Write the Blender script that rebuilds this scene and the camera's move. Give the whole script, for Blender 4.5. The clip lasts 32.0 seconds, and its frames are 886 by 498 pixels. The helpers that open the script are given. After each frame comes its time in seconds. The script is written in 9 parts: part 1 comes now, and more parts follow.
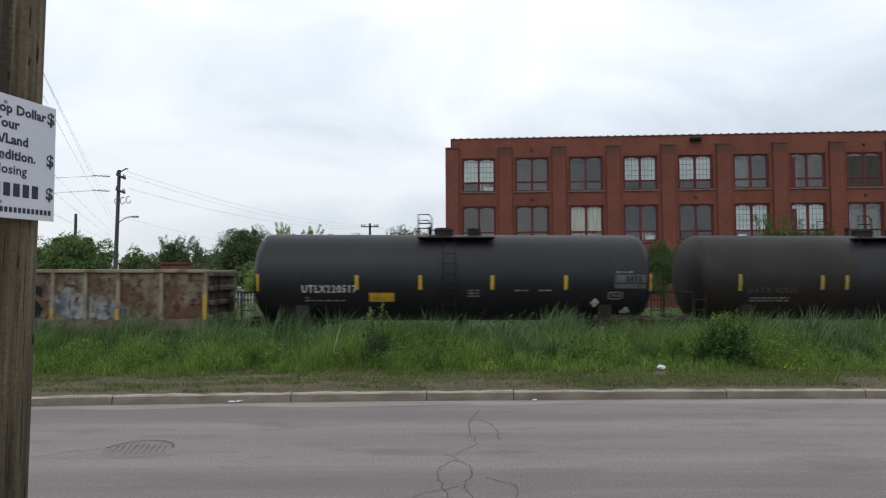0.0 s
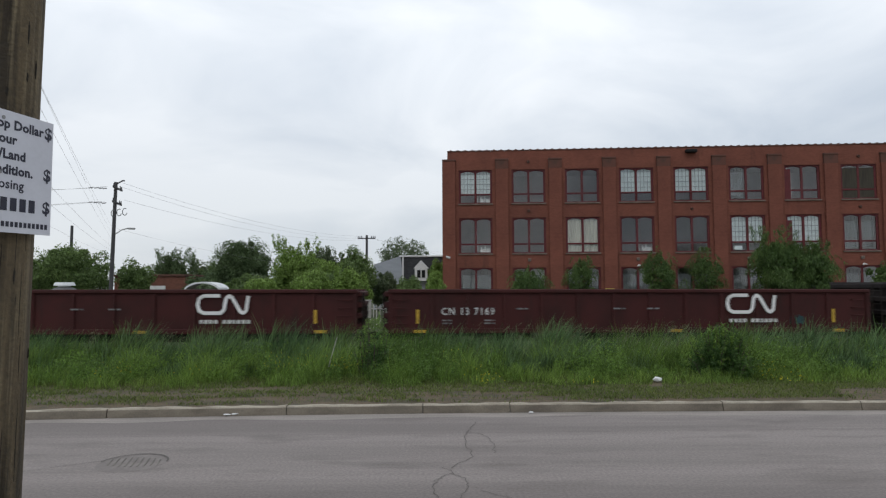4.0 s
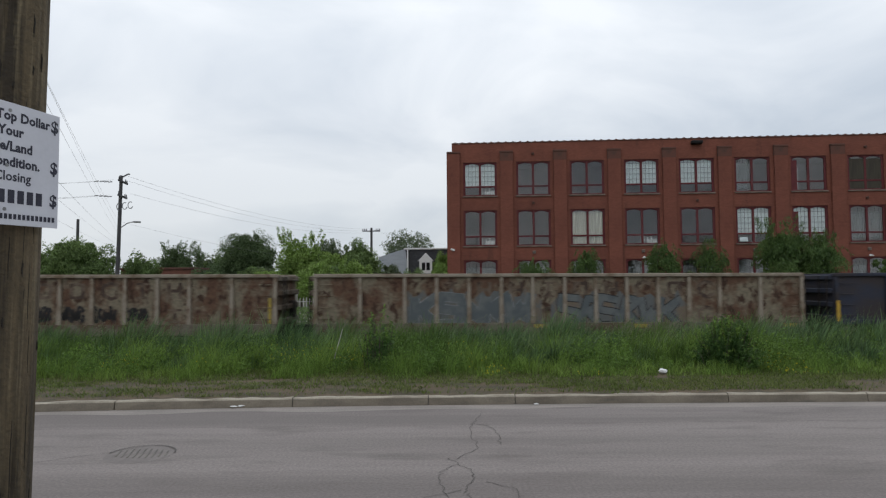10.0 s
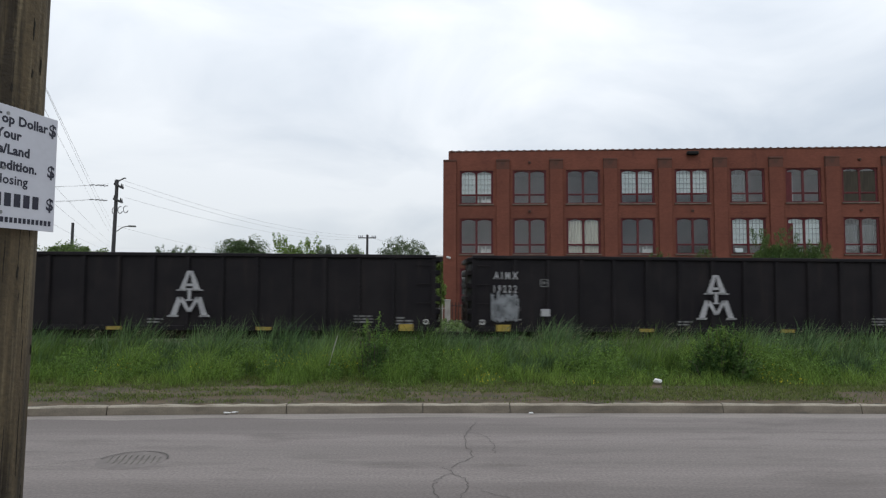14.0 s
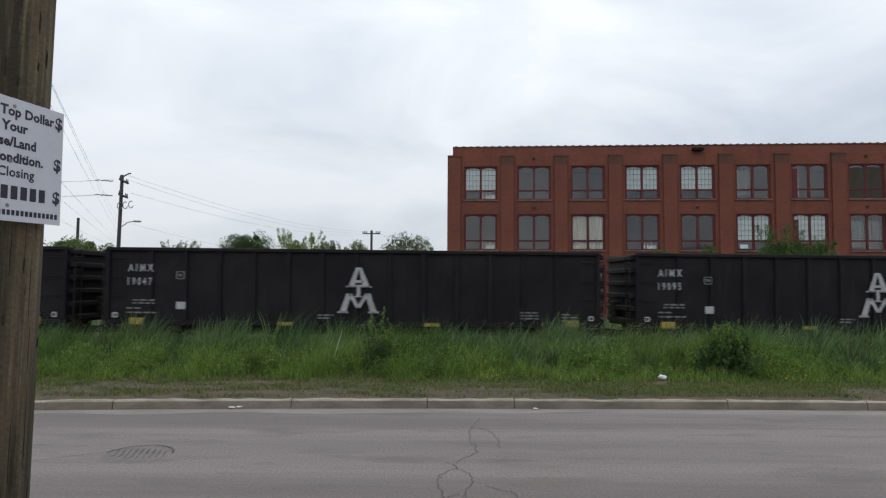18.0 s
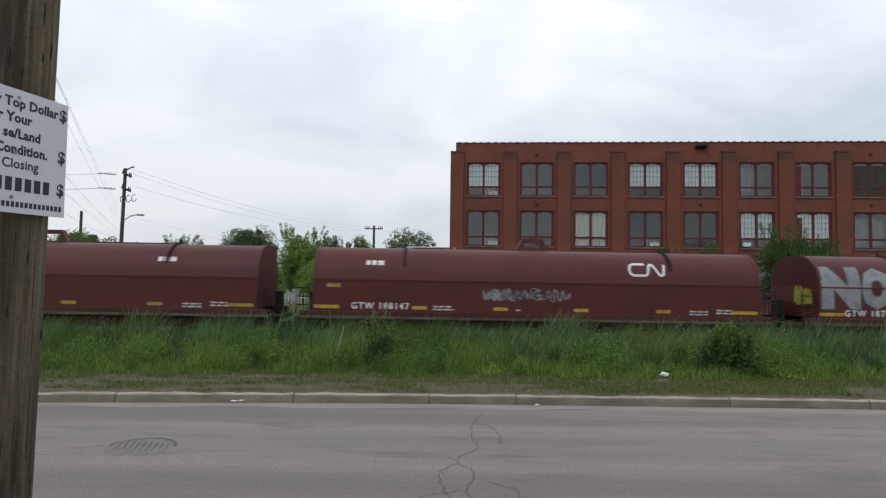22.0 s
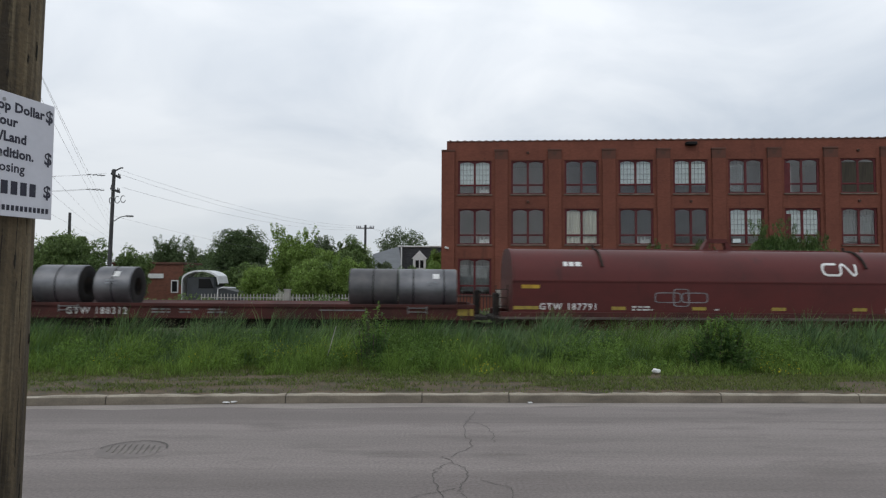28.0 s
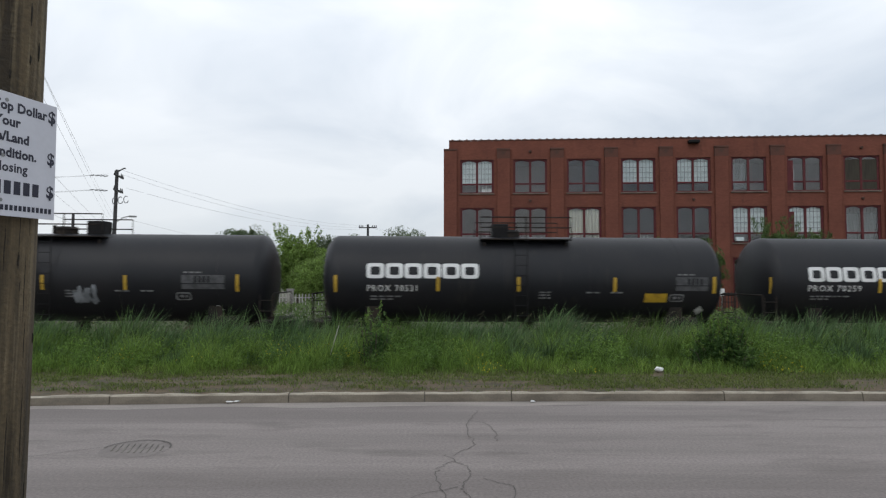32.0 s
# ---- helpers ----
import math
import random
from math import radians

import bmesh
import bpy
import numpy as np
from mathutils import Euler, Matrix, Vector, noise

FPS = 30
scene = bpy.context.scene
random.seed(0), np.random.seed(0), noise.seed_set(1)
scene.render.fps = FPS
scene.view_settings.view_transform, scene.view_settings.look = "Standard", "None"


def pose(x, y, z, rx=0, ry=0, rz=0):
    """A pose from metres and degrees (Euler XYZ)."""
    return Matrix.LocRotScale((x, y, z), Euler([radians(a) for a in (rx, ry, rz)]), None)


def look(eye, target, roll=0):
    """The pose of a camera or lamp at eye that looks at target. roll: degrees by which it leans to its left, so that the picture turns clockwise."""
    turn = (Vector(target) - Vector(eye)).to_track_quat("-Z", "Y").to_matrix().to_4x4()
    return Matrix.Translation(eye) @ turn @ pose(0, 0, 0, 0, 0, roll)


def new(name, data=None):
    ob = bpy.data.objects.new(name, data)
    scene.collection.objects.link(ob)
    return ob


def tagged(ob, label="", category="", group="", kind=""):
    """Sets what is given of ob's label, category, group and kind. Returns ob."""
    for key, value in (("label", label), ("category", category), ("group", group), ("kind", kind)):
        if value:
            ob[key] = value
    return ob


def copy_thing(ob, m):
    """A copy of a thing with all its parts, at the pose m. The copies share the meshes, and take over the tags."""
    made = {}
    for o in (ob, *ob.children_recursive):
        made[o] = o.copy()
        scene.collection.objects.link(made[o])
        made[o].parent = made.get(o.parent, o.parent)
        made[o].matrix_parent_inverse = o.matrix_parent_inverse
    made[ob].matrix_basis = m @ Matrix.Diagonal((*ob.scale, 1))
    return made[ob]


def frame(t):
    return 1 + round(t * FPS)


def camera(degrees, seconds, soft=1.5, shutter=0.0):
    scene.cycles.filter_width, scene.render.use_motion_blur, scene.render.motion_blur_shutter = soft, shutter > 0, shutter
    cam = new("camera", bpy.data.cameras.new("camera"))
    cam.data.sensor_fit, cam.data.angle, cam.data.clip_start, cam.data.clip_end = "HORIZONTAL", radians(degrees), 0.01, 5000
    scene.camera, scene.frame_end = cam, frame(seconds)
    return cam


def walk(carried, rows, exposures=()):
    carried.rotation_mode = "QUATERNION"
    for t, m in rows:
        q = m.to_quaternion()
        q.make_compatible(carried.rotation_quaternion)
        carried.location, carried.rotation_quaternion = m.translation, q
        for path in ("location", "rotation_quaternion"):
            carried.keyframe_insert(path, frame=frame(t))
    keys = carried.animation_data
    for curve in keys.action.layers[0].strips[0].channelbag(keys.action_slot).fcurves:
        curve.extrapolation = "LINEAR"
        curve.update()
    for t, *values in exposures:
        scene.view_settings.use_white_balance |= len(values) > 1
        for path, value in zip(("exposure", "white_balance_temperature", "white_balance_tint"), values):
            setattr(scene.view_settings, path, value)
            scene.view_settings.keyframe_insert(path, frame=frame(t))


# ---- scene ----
cam = camera(70, 32.0, soft=1.25, shutter=0.12)
walk(cam, [(t, pose(*eye, 90 + tilt, 0, turn) @ pose(0, 0, 0, 0, 0, roll)) for t, eye, turn, tilt, roll in (
    (0, (0.004, 0.006, 1.649), 0.003, 2.431, -0.230),
    (0.5, (0.004, 0.001, 1.648), -0.042, 2.482, -0.112),
    (1, (0.010, -0.009, 1.652), -0.135, 2.605, -0.051),
    (1.5, (0.009, 0.000, 1.655), -0.179, 2.781, -0.180),
    (2, (0.009, -0.002, 1.655), -0.257, 2.964, -0.350),
    (2.5, (0.005, -0.002, 1.652), -0.243, 3.160, -0.242),
    (3, (0.009, -0.007, 1.651), -0.221, 3.308, -0.246),
    (3.5, (0.012, -0.010, 1.655), -0.268, 3.359, -0.239),
    (5.5, (0.018, -0.022, 1.657), -0.250, 3.935, -0.440),
    (6, (0.018, -0.021, 1.652), -0.208, 3.948, -0.319),
    (6.5, (0.011, -0.013, 1.652), -0.127, 3.885, -0.212),
    (7, (0.012, -0.013, 1.649), -0.068, 3.790, -0.143),
    (7.5, (0.010, -0.008, 1.648), -0.108, 3.570, -0.032),
    (8, (0.003, 0.002, 1.649), -0.110, 3.282, -0.042),
    (8.5, (0.000, -0.002, 1.649), -0.094, 3.047, 0.016),
    (9, (-0.000, -0.000, 1.650), 0.000, 2.863, 0.000),
    (9.5, (0.005, -0.007, 1.649), 0.072, 2.775, -0.195),
    (10, (0.010, -0.014, 1.653), 0.140, 2.801, -0.420),
    (10.5, (0.009, -0.006, 1.653), 0.100, 2.904, -0.642),
    (11, (0.008, -0.004, 1.653), 0.046, 2.975, -0.649),
    (11.5, (0.008, -0.006, 1.648), -0.031, 3.056, -0.688),
    (12, (0.005, -0.002, 1.654), -0.176, 3.041, -0.544),
    (12.5, (0.010, -0.011, 1.654), -0.256, 3.170, -0.337),
    (13, (0.012, -0.016, 1.654), -0.308, 3.313, -0.246),
    (13.5, (0.002, -0.010, 1.656), -0.297, 3.408, 0.031),
    (14, (0.003, -0.013, 1.654), -0.247, 3.492, 0.176),
    (14.5, (0.007, -0.016, 1.652), -0.146, 3.497, 0.056),
    (16.5, (0.002, -0.010, 1.648), 0.064, 3.285, -0.014),
    (17, (0.001, -0.009, 1.651), 0.066, 3.180, 0.031),
    (17.5, (-0.004, -0.006, 1.650), 0.111, 3.141, 0.130),
    (18, (-0.005, -0.005, 1.648), 0.121, 3.116, 0.320),
    (18.5, (-0.009, -0.003, 1.646), 0.157, 3.027, 0.422),
    (19, (-0.013, -0.001, 1.648), 0.156, 2.894, 0.559),
    (19.5, (-0.014, -0.003, 1.647), 0.246, 2.787, 0.690),
    (20, (-0.014, -0.004, 1.647), 0.322, 2.756, 0.690),
    (20.5, (-0.013, -0.003, 1.647), 0.402, 2.741, 0.632),
    (21, (-0.016, 0.003, 1.646), 0.417, 2.736, 0.598),
    (21.5, (-0.013, -0.004, 1.647), 0.427, 2.733, 0.767),
    (22, (-0.014, 0.004, 1.646), 0.323, 2.728, 0.749),
    (22.5, (-0.017, 0.004, 1.644), 0.269, 2.746, 0.787),
    (23, (-0.020, 0.007, 1.646), 0.198, 2.651, 0.762),
    (23.5, (-0.018, 0.008, 1.646), 0.179, 2.582, 0.778),
    (24, (-0.018, 0.008, 1.648), 0.116, 2.503, 0.678),
    (24.5, (-0.012, 0.005, 1.646), 0.054, 2.521, 0.652),
    (25, (-0.012, 0.008, 1.648), -0.098, 2.562, 0.340),
    (25.5, (-0.012, 0.009, 1.647), -0.182, 2.615, 0.362),
    (27.5, (-0.015, 0.015, 1.647), -0.417, 2.626, 0.264),
    (28, (-0.014, 0.011, 1.648), -0.432, 2.622, 0.229),
    (28.5, (-0.014, 0.010, 1.645), -0.430, 2.650, 0.358),
    (29, (-0.014, 0.016, 1.642), -0.401, 2.673, 0.477),
    (29.5, (-0.013, 0.013, 1.646), -0.461, 2.633, 0.410),
    (30, (-0.015, 0.017, 1.647), -0.437, 2.635, 0.286),
    (30.5, (-0.012, 0.010, 1.641), -0.381, 2.620, 0.278),
    (31, (-0.009, 0.006, 1.643), -0.307, 2.616, 0.277),
    (31.5, (-0.006, 0.007, 1.645), -0.232, 2.554, 0.161),
    (32, (-0.008, 0.005, 1.645), -0.197, 2.549, 0.030),
)], exposures=((0.0, 0.09), (1.0, 0.05), (2.0, -0.05), (3.0, -0.05), (6.0, -0.05), (9.0, -0.09), (12.0, -0.09), (14.0, 0.01), (18.0, -0.04), (20.0, 0.03), (21.5, 0.02), (24.0, -0.07), (25.5, -0.07), (28.0, -0.10), (29.0, -0.11), (30.0, -0.07), (31.0, 0.04), (32.0, 0.03)))

# ---- sky and sun: a bright overcast afternoon ----
world = bpy.data.worlds.new("overcast_sky")
scene.world = world
world.use_nodes = True
wn, wl = world.node_tree.nodes, world.node_tree.links
wn.clear()


def wnode(kind, **values):
    n = wn.new(kind)
    for k, v in values.items():
        n.inputs[k].default_value = v
    return n


sky = wn.new("ShaderNodeTexSky")
sky.sky_type, sky.sun_disc = "NISHITA", False
sky.sun_elevation, sky.sun_rotation = radians(52), radians(200)
clear = wnode("ShaderNodeBackground", Strength=0.10)
wl.new(sky.outputs[0], clear.inputs["Color"])
coord = wn.new("ShaderNodeTexCoord")
stretch = wn.new("ShaderNodeMapping")
stretch.inputs["Scale"].default_value = (1.2, 1.2, 2.7)
stretch.inputs["Location"].default_value = (0.35, 0.1, 0.6)
wl.new(coord.outputs["Generated"], stretch.inputs["Vector"])
cloud = wnode("ShaderNodeTexNoise", Scale=1.7, Detail=6.0, Roughness=0.50, Distortion=0.5)
wl.new(stretch.outputs[0], cloud.inputs["Vector"])
ramp = wn.new("ShaderNodeValToRGB")
ramp.color_ramp.elements[0].position, ramp.color_ramp.elements[0].color = 0.34, (0.62, 0.69, 0.78, 1)
ramp.color_ramp.elements[1].position, ramp.color_ramp.elements[1].color = 0.60, (0.945, 0.985, 1.03, 1)
wl.new(cloud.outputs["Fac"], ramp.inputs[0])
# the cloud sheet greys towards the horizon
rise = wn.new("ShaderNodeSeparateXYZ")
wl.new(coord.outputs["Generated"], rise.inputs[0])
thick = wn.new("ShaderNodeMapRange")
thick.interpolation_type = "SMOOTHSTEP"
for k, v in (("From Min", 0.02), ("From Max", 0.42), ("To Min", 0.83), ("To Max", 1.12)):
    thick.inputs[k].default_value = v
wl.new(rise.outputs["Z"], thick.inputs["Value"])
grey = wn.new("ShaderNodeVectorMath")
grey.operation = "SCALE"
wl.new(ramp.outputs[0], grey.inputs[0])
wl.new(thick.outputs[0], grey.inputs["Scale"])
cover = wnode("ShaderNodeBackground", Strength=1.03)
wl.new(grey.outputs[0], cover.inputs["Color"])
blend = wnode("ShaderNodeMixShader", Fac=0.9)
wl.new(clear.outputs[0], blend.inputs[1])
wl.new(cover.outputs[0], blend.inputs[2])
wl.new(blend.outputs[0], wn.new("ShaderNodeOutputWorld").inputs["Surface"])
sun = new("sun", bpy.data.lights.new("sun", "SUN"))
sun.data.energy, sun.data.angle, sun.data.color = 0.35, radians(25), (1.0, 0.97, 0.93)
sun.matrix_world = look((-20, -40, 60), (0, 10, 0))
scene.view_settings.exposure = 0.0


# ---- materials ----
def surf(name, a, b=None, lo=0.42, hi=0.62, scale=(1, 1, 1), rough=0.6, metal=0.0, fine=0.18, fscale=45.0, bump=0.25, depth=0.01,
         island=0.0, c=None, clo=0.5, chi=0.7, cscale=(2.5, 2.5, 0.35), rand=False, spec=0.5, rvar=0.1):
    """A weathered surface: colour a with large patches of b and streaks of c, fine grain and relief."""
    m = bpy.data.materials.new(name)
    m.use_nodes = True
    nt, ln = m.node_tree.nodes, m.node_tree.links
    bsdf = nt["Principled BSDF"]
    tc = nt.new("ShaderNodeTexCoord")
    src = tc.outputs["Object"]
    if rand:
        info = nt.new("ShaderNodeObjectInfo")
        mul = nt.new("ShaderNodeMath")
        mul.operation = "MULTIPLY"
        mul.inputs[1].default_value = 37.0
        ln.new(info.outputs["Random"], mul.inputs[0])
        add = nt.new("ShaderNodeVectorMath")
        ln.new(src, add.inputs[0])
        ln.new(mul.outputs[0], add.inputs[1])
        src = add.outputs[0]

    def noise_of(vec, sc, detail=5.0):
        mp = nt.new("ShaderNodeMapping")
        mp.inputs["Scale"].default_value = sc
        ln.new(vec, mp.inputs["Vector"])
        n = nt.new("ShaderNodeTexNoise")
        n.inputs["Scale"].default_value, n.inputs["Detail"].default_value, n.inputs["Roughness"].default_value = 1.0, detail, 0.6
        ln.new(mp.outputs[0], n.inputs["Vector"])
        return n.outputs["Fac"]

    def ranged(v, lo_, hi_, to0=0.0, to1=1.0):
        r = nt.new("ShaderNodeMapRange")
        for k, x in zip(("From Min", "From Max", "To Min", "To Max"), (lo_, hi_, to0, to1)):
            r.inputs[k].default_value = x
        ln.new(v, r.inputs["Value"])
        return r.outputs[0]

    def mixed(f, x, y):
        k = nt.new("ShaderNodeMix")
        k.data_type = "RGBA"
        ln.new(f, k.inputs[0])
        for sock, val in ((k.inputs[6], x), (k.inputs[7], y)):
            if isinstance(val, tuple):
                sock.default_value = (*val, 1)
            else:
                ln.new(val, sock)
        return k.outputs[2]

    col = a
    if b:
        col = mixed(ranged(noise_of(src, scale), lo, hi), col, b)
    if c:
        col = mixed(ranged(noise_of(src, cscale), clo, chi), col, c)
    grain = noise_of(src, (fscale,) * 3, 3.0)
    gain = ranged(grain, 0.2, 0.8, 1 - fine, 1 + fine)
    if island:
        geo = nt.new("ShaderNodeNewGeometry")
        k = nt.new("ShaderNodeMath")
        k.operation = "MULTIPLY"
        ln.new(gain, k.inputs[0])
        ln.new(ranged(geo.outputs["Random Per Island"], 0, 1, 1 - island, 1 + island), k.inputs[1])
        gain = k.outputs[0]
    sc = nt.new("ShaderNodeVectorMath")
    sc.operation = "SCALE"
    if isinstance(col, tuple):
        sc.inputs[0].default_value = col
    else:
        ln.new(col, sc.inputs[0])
    ln.new(gain, sc.inputs["Scale"])
    ln.new(sc.outputs[0], bsdf.inputs["Base Color"])
    bsdf.inputs["Metallic"].default_value = metal
    bsdf.inputs["Specular IOR Level"].default_value = spec
    ln.new(ranged(grain, 0.2, 0.8, max(rough - rvar, 0.02), min(rough + rvar, 1)), bsdf.inputs["Roughness"])
    if bump:
        bp = nt.new("ShaderNodeBump")
        bp.inputs["Strength"].default_value, bp.inputs["Distance"].default_value = bump, depth
        ln.new(grain, bp.inputs["Height"])
        ln.new(bp.outputs[0], bsdf.inputs["Normal"])
    return m


def leafy(name, a, b, rough=0.55, island=0.5, scale=0.5, through_leaf=0.4):
    m = surf(name, a, b, 0.35, 0.65, (scale,) * 3, rough, fine=0.1, fscale=8, bump=0, island=island, spec=0.25)
    nt, ln = m.node_tree.nodes, m.node_tree.links
    bsdf = nt["Principled BSDF"]
    tr = nt.new("ShaderNodeBsdfTranslucent")
    src = bsdf.inputs["Base Color"].links[0].from_socket
    ln.new(src, tr.inputs["Color"])
    mx = nt.new("ShaderNodeMixShader")
    mx.inputs[0].default_value = through_leaf
    ln.new(bsdf.outputs[0], mx.inputs[1])
    ln.new(tr.outputs[0], mx.inputs[2])
    ln.new(mx.outputs[0], nt["Material Output"].inputs["Surface"])
    return m


